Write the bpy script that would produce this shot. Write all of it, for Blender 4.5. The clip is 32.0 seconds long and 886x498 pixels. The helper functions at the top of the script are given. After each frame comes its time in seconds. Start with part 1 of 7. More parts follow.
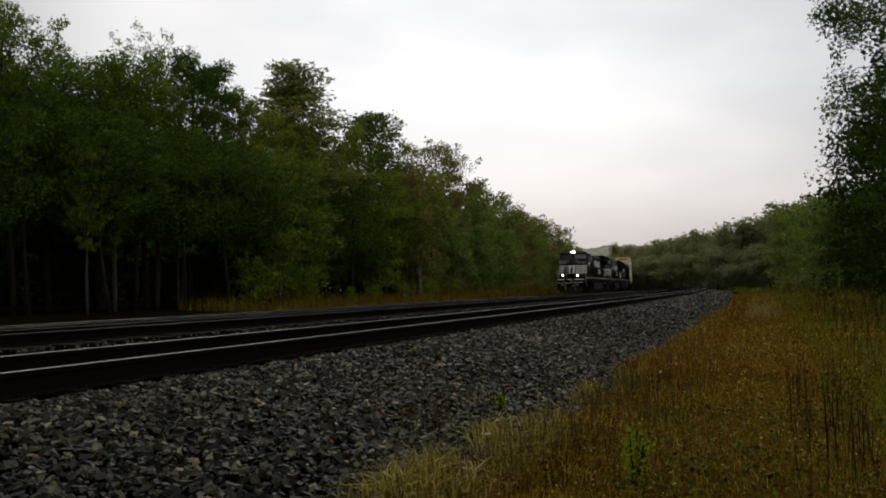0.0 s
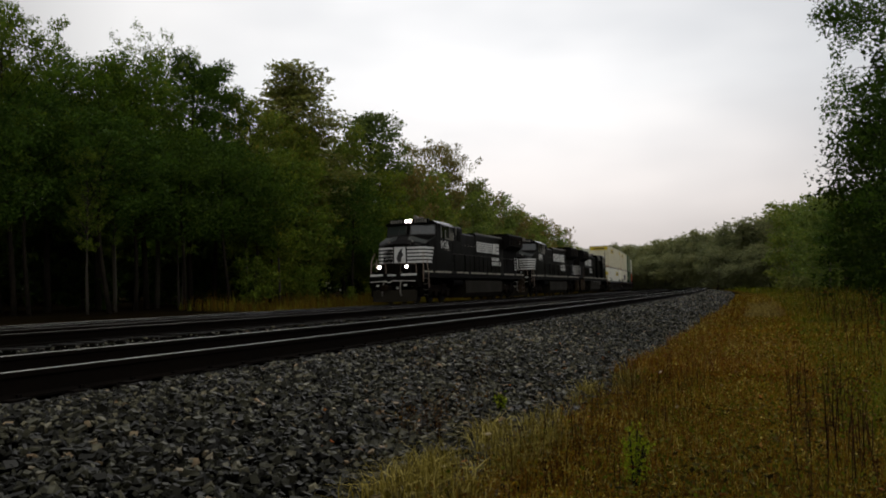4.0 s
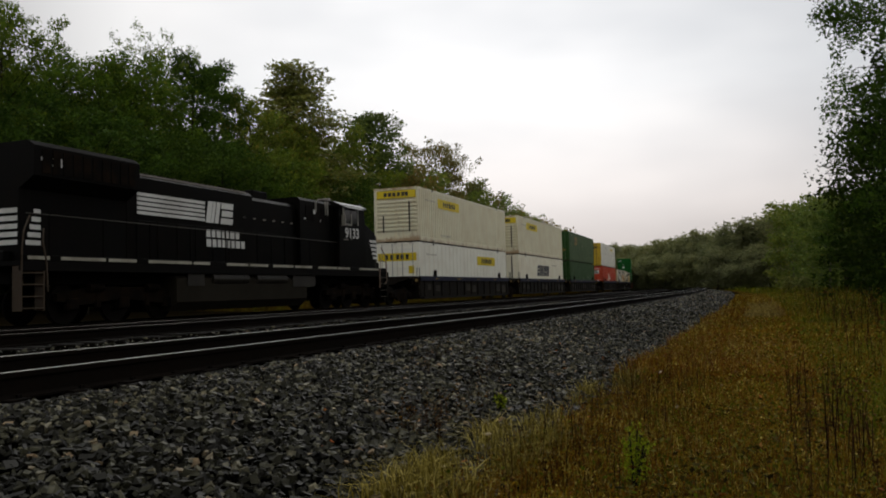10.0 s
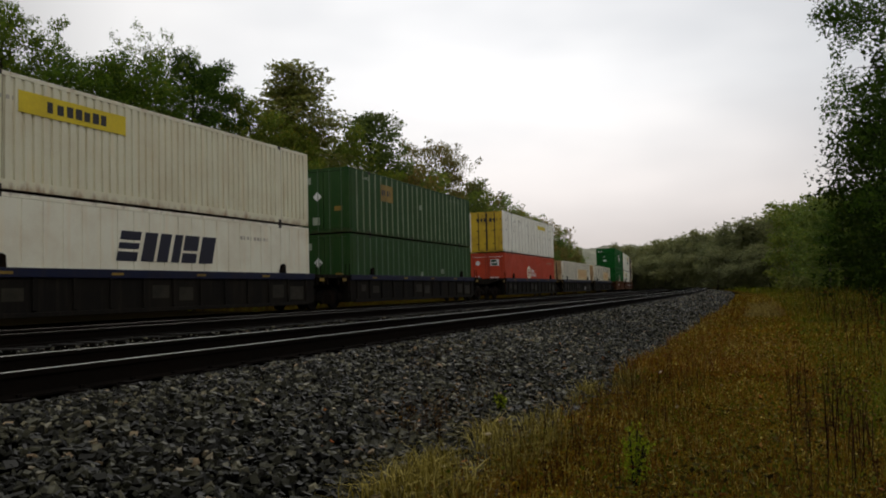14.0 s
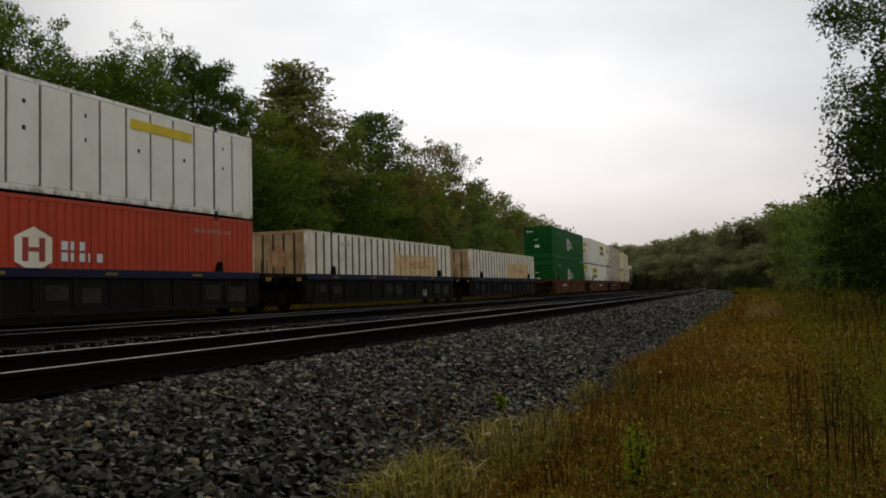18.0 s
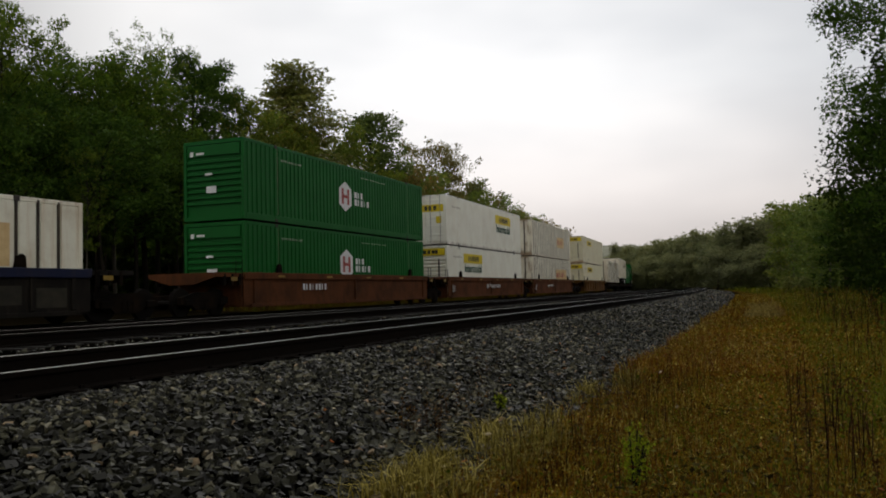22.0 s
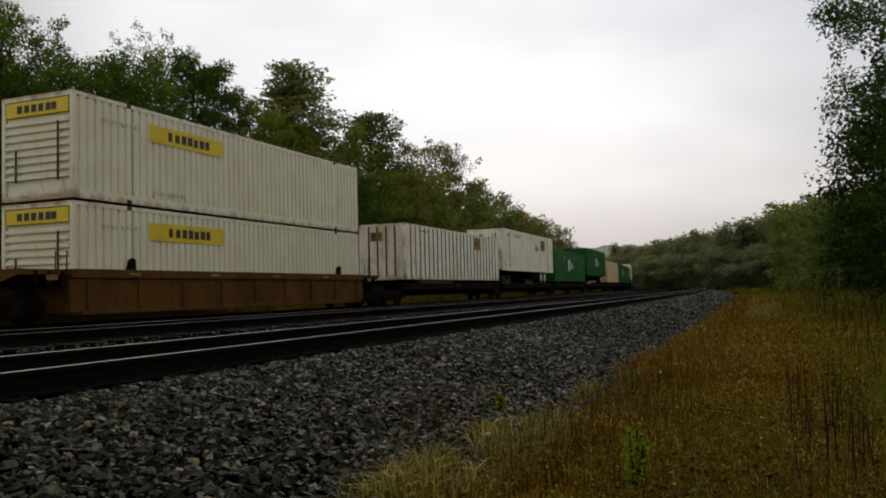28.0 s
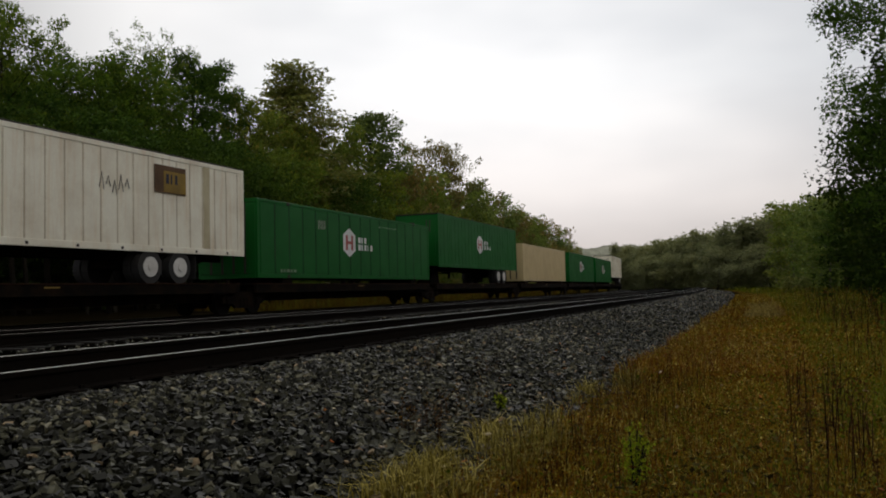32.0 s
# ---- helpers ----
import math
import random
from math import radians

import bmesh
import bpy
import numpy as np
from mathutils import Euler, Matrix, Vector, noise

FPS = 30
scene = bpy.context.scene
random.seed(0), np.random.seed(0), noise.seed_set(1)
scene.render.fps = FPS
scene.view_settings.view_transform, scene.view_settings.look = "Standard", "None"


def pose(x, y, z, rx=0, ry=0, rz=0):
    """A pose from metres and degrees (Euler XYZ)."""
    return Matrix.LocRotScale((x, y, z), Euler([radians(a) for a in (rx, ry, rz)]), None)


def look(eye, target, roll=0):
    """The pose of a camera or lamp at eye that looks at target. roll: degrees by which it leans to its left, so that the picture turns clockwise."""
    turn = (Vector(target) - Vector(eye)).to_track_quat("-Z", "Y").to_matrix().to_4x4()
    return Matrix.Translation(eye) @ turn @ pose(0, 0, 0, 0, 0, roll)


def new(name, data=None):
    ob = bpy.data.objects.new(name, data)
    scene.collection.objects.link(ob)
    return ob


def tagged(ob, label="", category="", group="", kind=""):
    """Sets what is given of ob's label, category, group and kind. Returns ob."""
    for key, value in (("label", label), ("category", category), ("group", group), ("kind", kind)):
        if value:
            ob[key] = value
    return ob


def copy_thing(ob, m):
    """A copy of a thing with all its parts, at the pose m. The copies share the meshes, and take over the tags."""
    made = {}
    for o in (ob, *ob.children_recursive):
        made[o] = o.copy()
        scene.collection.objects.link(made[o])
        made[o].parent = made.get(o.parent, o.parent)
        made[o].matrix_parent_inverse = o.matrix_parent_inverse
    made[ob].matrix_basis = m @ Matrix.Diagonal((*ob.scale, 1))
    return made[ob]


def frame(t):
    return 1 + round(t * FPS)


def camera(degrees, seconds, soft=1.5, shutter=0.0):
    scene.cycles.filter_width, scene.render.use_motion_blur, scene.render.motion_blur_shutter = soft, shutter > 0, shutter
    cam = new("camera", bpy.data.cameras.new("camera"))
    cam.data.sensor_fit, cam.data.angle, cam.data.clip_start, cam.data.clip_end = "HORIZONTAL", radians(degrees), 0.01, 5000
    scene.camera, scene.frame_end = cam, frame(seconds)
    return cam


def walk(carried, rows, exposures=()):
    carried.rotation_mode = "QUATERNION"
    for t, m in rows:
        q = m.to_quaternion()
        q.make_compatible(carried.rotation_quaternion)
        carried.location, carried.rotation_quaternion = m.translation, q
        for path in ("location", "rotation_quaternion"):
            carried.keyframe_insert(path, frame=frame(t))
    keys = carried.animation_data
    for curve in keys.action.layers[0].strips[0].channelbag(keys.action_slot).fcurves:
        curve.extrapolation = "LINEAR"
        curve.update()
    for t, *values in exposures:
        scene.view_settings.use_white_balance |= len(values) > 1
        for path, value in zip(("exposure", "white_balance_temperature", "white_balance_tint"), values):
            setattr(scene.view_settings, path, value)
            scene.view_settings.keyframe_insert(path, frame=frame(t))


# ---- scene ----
# The camera stands still beside the line.
CAM_Z = 1.05
cam = camera(57.17, 32.0, soft=1.9)
CAM_POSE = look((0, 0, CAM_Z), (0, 10, CAM_Z + 10 * math.tan(radians(2.977))), roll=-1.443)
walk(cam, [(0, CAM_POSE), (32, CAM_POSE)], exposures=[(0, 0.0), (32, 0.0)])

# ---- overcast daylight ----
world = bpy.data.worlds.new("overcast_sky")
scene.world = world
world.use_nodes = True
wn, wl = world.node_tree.nodes, world.node_tree.links
wn.clear()
w_out = wn.new("ShaderNodeOutputWorld")
w_sky = wn.new("ShaderNodeTexSky")
w_sky.sky_type, w_sky.sun_disc = "NISHITA", False
w_sky.sun_elevation, w_sky.sun_rotation = radians(38), radians(12)
w_blue = wn.new("ShaderNodeBackground")
w_blue.inputs["Strength"].default_value = 0.1
wl.new(w_sky.outputs[0], w_blue.inputs["Color"])
w_co = wn.new("ShaderNodeTexCoord")
w_map = wn.new("ShaderNodeMapping")
w_map.inputs["Scale"].default_value = (1.0, 1.0, 2.6)
w_map.inputs["Location"].default_value = (0.35, 0.1, 0.0)
wl.new(w_co.outputs["Generated"], w_map.inputs["Vector"])
w_noise = wn.new("ShaderNodeTexNoise")
w_noise.inputs["Scale"].default_value = 1.7
w_noise.inputs["Detail"].default_value = 4.0
w_noise.inputs["Roughness"].default_value = 0.45
wl.new(w_map.outputs[0], w_noise.inputs["Vector"])
w_ramp = wn.new("ShaderNodeValToRGB")
w_ramp.color_ramp.elements[0].position, w_ramp.color_ramp.elements[0].color = 0.36, (0.68, 0.69, 0.71, 1)
w_ramp.color_ramp.elements[1].position, w_ramp.color_ramp.elements[1].color = 0.62, (1.0, 0.985, 0.975, 1)
wl.new(w_noise.outputs["Fac"], w_ramp.inputs[0])
# brightest ahead, where the sun stands behind the cloud
w_dot = wn.new("ShaderNodeVectorMath")
w_dot.operation = "DOT_PRODUCT"
w_dot.inputs[1].default_value = Vector((0.07, 0.93, 0.32)).normalized()
wl.new(w_co.outputs["Generated"], w_dot.inputs[0])
w_half = wn.new("ShaderNodeMath")
w_half.operation = "MULTIPLY_ADD"
w_half.inputs[1].default_value, w_half.inputs[2].default_value = 0.5, 0.5
wl.new(w_dot.outputs["Value"], w_half.inputs[0])
# Dims towards the view's edges, then rises behind the camera to light the containers.
w_fall = wn.new("ShaderNodeValToRGB")
for e_, (p_, v_) in zip([w_fall.color_ramp.elements[0], w_fall.color_ramp.elements[1]] + [w_fall.color_ramp.elements.new(0.5) for _ in range(4)], ((0.0, 0.80), (1.0, 1.0), (0.7, 0.68), (0.90, 0.47), (0.93, 0.53), (0.957, 0.78))):
    e_.position, e_.color = p_, (v_, v_, v_, 1)
wl.new(w_half.outputs[0], w_fall.inputs[0])
w_glow = wn.new("ShaderNodeMath")
w_glow.operation = "MULTIPLY"
w_glow.inputs[1].default_value = 1.2
wl.new(w_fall.outputs[0], w_glow.inputs[0])
w_cloud = wn.new("ShaderNodeBackground")
wl.new(w_glow.outputs[0], w_cloud.inputs["Strength"])
# duller and slightly pink towards the horizon
w_sep = wn.new("ShaderNodeSeparateXYZ")
wl.new(w_co.outputs["Generated"], w_sep.inputs[0])
w_low = wn.new("ShaderNodeValToRGB")
w_low.color_ramp.elements[0].position, w_low.color_ramp.elements[0].color = 0.0, (0.69, 0.612, 0.588, 1)
w_low.color_ramp.elements[1].position, w_low.color_ramp.elements[1].color = 0.24, (1.0, 1.0, 1.0, 1)
wl.new(w_sep.outputs["Z"], w_low.inputs[0])
w_mul = wn.new("ShaderNodeMix")
w_mul.data_type, w_mul.blend_type = "RGBA", "MULTIPLY"
w_mul.inputs[0].default_value = 1.0
wl.new(w_ramp.outputs[0], w_mul.inputs[6])
wl.new(w_low.outputs[0], w_mul.inputs[7])
wl.new(w_mul.outputs[2], w_cloud.inputs["Color"])
w_mix = wn.new("ShaderNodeMixShader")
w_mix.inputs[0].default_value = 0.96
wl.new(w_blue.outputs[0], w_mix.inputs[1])
wl.new(w_cloud.outputs[0], w_mix.inputs[2])
wl.new(w_mix.outputs[0], w_out.inputs[0])

sun = new("sun", bpy.data.lights.new("sun", "SUN"))
sun.data.energy, sun.data.angle, sun.data.color = 0.5, radians(25), (1.0, 0.97, 0.93)
sun.matrix_world = look((6, 28, 30), (0, 0, 0))


# ---- materials ----
def ramp_node(nt, fac, stops):
    r = nt.nodes.new("ShaderNodeValToRGB")
    el = r.color_ramp.elements
    while len(el) < len(stops):
        el.new(0.5)
    for e, (p, c) in zip(el, stops):
        e.position, e.color = p, (*c, 1)
    nt.links.new(fac, r.inputs[0])
    return r.outputs[0]


def noise_node(nt, vec, scale, detail=4.0, rough=0.55):
    n = nt.nodes.new("ShaderNodeTexNoise")
    n.inputs["Scale"].default_value, n.inputs["Detail"].default_value = scale, detail
    n.inputs["Roughness"].default_value = rough
    if vec is not None:
        nt.links.new(vec, n.inputs["Vector"])
    return n.outputs["Fac"]


def blend(nt, fac, a, b, mode="MIX"):
    m = nt.nodes.new("ShaderNodeMix")
    m.data_type, m.blend_type = "RGBA", mode
    for sock, val in ((m.inputs[0], fac), (m.inputs[6], a), (m.inputs[7], b)):
        if hasattr(val, "is_linked"):
            nt.links.new(val, sock)
        else:
            sock.default_value = val if isinstance(val, float) else (*val, 1)
    return m.outputs[2]


def scaled(nt, vec, s):
    m = nt.nodes.new("ShaderNodeMapping")
    m.inputs["Scale"].default_value = s
    nt.links.new(vec, m.inputs["Vector"])
    return m.outputs[0]


def blend_add(nt, val, add, mul):
    """(val + add) * mul"""
    a = nt.nodes.new("ShaderNodeMath")
    nt.links.new(val, a.inputs[0])
    a.inputs[1].default_value = add
    b = nt.nodes.new("ShaderNodeMath")
    b.operation = "MULTIPLY"
    nt.links.new(a.outputs[0], b.inputs[0])
    b.inputs[1].default_value = mul
    return b.outputs[0]


def paint(name, color, rough=0.5, metal=0.0, dirt=(0.06, 0.045, 0.03), dirty=0.35, grain=0.25, streak=0.0, bump=0.1, scale=1.0, spec=0.5, rust=None, top=2.9, lead=0.0):
    """A surface with grain, patches of dirt, and stains that run down."""
    m = bpy.data.materials.new(name)
    m.use_nodes = True
    nt = m.node_tree
    bs = nt.nodes["Principled BSDF"]
    co = nt.nodes.new("ShaderNodeTexCoord").outputs["Object"]
    big = noise_node(nt, co, 0.9 * scale, 5.0, 0.6)
    fine = noise_node(nt, co, 24 * scale, 3.0, 0.6)
    lo = tuple(c * (1 - grain) for c in color)
    hi = tuple(min(1.0, c * (1 + grain * 0.5)) for c in color)
    base = ramp_node(nt, fine, [(0.3, lo), (0.7, hi)])
    f = ramp_node(nt, big, [(0.42, (0, 0, 0)), (0.75, (dirty, dirty, dirty))])
    col = blend(nt, f, base, dirt)
    if streak:
        st = noise_node(nt, scaled(nt, co, (3.0, 3.0, 0.22)), 2.2, 5.0, 0.65)
        f2 = ramp_node(nt, st, [(0.5, (0, 0, 0)), (0.72, (streak, streak, streak))])
        col = blend(nt, f2, col, tuple(d * 1.6 for d in dirt))
    if rust:
        # rust creeps in from the bottom and top rails and runs in patches
        sep = nt.nodes.new("ShaderNodeSeparateXYZ")
        nt.links.new(co, sep.inputs[0])
        zz = nt.nodes.new("ShaderNodeMath")
        zz.operation = "DIVIDE"
        nt.links.new(sep.outputs["Z"], zz.inputs[0])
        zz.inputs[1].default_value = top
        edge = ramp_node(nt, zz.outputs[0], [(0.0, (0.34, 0.34, 0.34)), (0.10, (0.10, 0.10, 0.10)), (0.2, (0.02, 0.02, 0.02)), (0.9, (0.02, 0.02, 0.02)), (0.96, (0.13, 0.13, 0.13)), (1.0, (0.32, 0.32, 0.32))])
        if lead:
            lx = ramp_node(nt, blend_add(nt, sep.outputs["X"], -6.4, 0.55), [(0.0, (0, 0, 0)), (0.75, (lead * 0.3,) * 3), (0.93, (lead,) * 3)])
            a_ = nt.nodes.new("ShaderNodeMath")
            nt.links.new(edge, a_.inputs[0])
            nt.links.new(lx, a_.inputs[1])
            edge = a_.outputs[0]
        patchy = noise_node(nt, scaled(nt, co, (1.0, 1.0, 0.3)), 3.2, 6.0, 0.7)
        s_ = nt.nodes.new("ShaderNodeMath")
        nt.links.new(edge, s_.inputs[0])
        nt.links.new(patchy, s_.inputs[1])
        k_ = ramp_node(nt, s_.outputs[0], [(0.72, (0, 0, 0)), (0.94, (0.8, 0.8, 0.8))])
        col = blend(nt, k_, col, rust)
    nt.links.new(col, bs.inputs["Base Color"])
    r = nt.nodes.new("ShaderNodeMapRange")
    r.inputs["To Min"].default_value, r.inputs["To Max"].default_value = max(0.05, rough - 0.12), min(1.0, rough + 0.15)
    nt.links.new(big, r.inputs["Value"])
    nt.links.new(r.outputs[0], bs.inputs["Roughness"])
    bs.inputs["Metallic"].default_value = metal
    bs.inputs["Specular IOR Level"].default_value = spec * 0.7
    if bump:
        b = nt.nodes.new("ShaderNodeBump")
        b.inputs["Strength"].default_value, b.inputs["Distance"].default_value = bump, 0.02
        nt.links.new(fine, b.inputs["Height"])
        nt.links.new(b.outputs[0], bs.inputs["Normal"])
    return m


def glow(name, color, strength):
    m = bpy.data.materials.new(name)
    m.use_nodes = True
    bs = m.node_tree.nodes["Principled BSDF"]
    bs.inputs["Base Color"].default_value = (*color, 1)
    bs.inputs["Emission Color"].default_value = (*color, 1)
    bs.inputs["Emission Strength"].default_value = strength
    return m


def island_mat(name, stops, rough=0.8, translucent=0.0, object_tint=0.0, fine=0.0, sheen=0.06):
    """Colour that varies from piece to piece within one mesh."""
    m = bpy.data.materials.new(name)
    m.use_nodes = True
    nt = m.node_tree
    bs = nt.nodes["Principled BSDF"]
    geo = nt.nodes.new("ShaderNodeNewGeometry")
    col = ramp_node(nt, geo.outputs["Random Per Island"], stops)
    co = nt.nodes.new("ShaderNodeTexCoord").outputs["Object"]
    patch = noise_node(nt, co, 0.45, 3.0)
    f = ramp_node(nt, patch, [(0.35, (0.65, 0.65, 0.65)), (0.7, (1.15, 1.1, 1.0))])
    col = blend(nt, 1.0, col, f, "MULTIPLY")
    if object_tint:
        info = nt.nodes.new("ShaderNodeObjectInfo")
        t = ramp_node(nt, info.outputs["Random"], [(0.0, (0.75, 0.85, 0.8)), (0.45, (1, 1, 1)), (0.8, (1.12, 1.03, 0.8)), (1.0, (1.25, 1.05, 0.7))])
        col = blend(nt, object_tint, col, blend(nt, 1.0, col, t, "MULTIPLY"))
    if fine:
        g = ramp_node(nt, noise_node(nt, co, fine, 3.0), [(0.3, (0.6, 0.6, 0.6)), (0.7, (1.25, 1.25, 1.25))])
        col = blend(nt, 1.0, col, g, "MULTIPLY")
    nt.links.new(col, bs.inputs["Base Color"])
    bs.inputs["Roughness"].default_value = rough
    bs.inputs["Specular IOR Level"].default_value = sheen
    bs.inputs["Specular Tint"].default_value = (1.0, 0.97, 0.86, 1)
    if translucent:
        tr = nt.nodes.new("ShaderNodeBsdfTranslucent")
        nt.links.new(col, tr.inputs["Color"])
        mx = nt.nodes.new("ShaderNodeMixShader")
        mx.inputs[0].default_value = translucent
        out = nt.nodes["Material Output"]
        nt.links.new(bs.outputs[0], mx.inputs[1])
        nt.links.new(tr.outputs[0], mx.inputs[2])
        nt.links.new(mx.outputs[0], out.inputs[0])
    return m


def ground_mat(name, stops, scale, fine, bump=0.6, dist=0.04, rough=0.9, patch=0.25):
    m = bpy.data.materials.new(name)
    m.use_nodes = True
    nt = m.node_tree
    bs = nt.nodes["Principled BSDF"]
    co = nt.nodes.new("ShaderNodeTexCoord").outputs["Object"]
    vo = nt.nodes.new("ShaderNodeTexVoronoi")
    vo.inputs["Scale"].default_value = fine
    nt.links.new(co, vo.inputs["Vector"])
    f = noise_node(nt, co, fine * 0.7, 6.0, 0.7)
    col = ramp_node(nt, f, stops)
    big = ramp_node(nt, noise_node(nt, co, scale, 4.0), [(0.3, (1 - patch,) * 3), (0.7, (1 + patch,) * 3)])
    col = blend(nt, 1.0, col, big, "MULTIPLY")
    nt.links.new(col, bs.inputs["Base Color"])
    bs.inputs["Roughness"].default_value = rough
    bs.inputs["Specular IOR Level"].default_value = 0.0
    b = nt.nodes.new("ShaderNodeBump")
    b.inputs["Strength"].default_value, b.inputs["Distance"].default_value = bump, dist
    nt.links.new(vo.outputs["Distance"], b.inputs["Height"])
    nt.links.new(b.outputs[0], bs.inputs["Normal"])
    return m


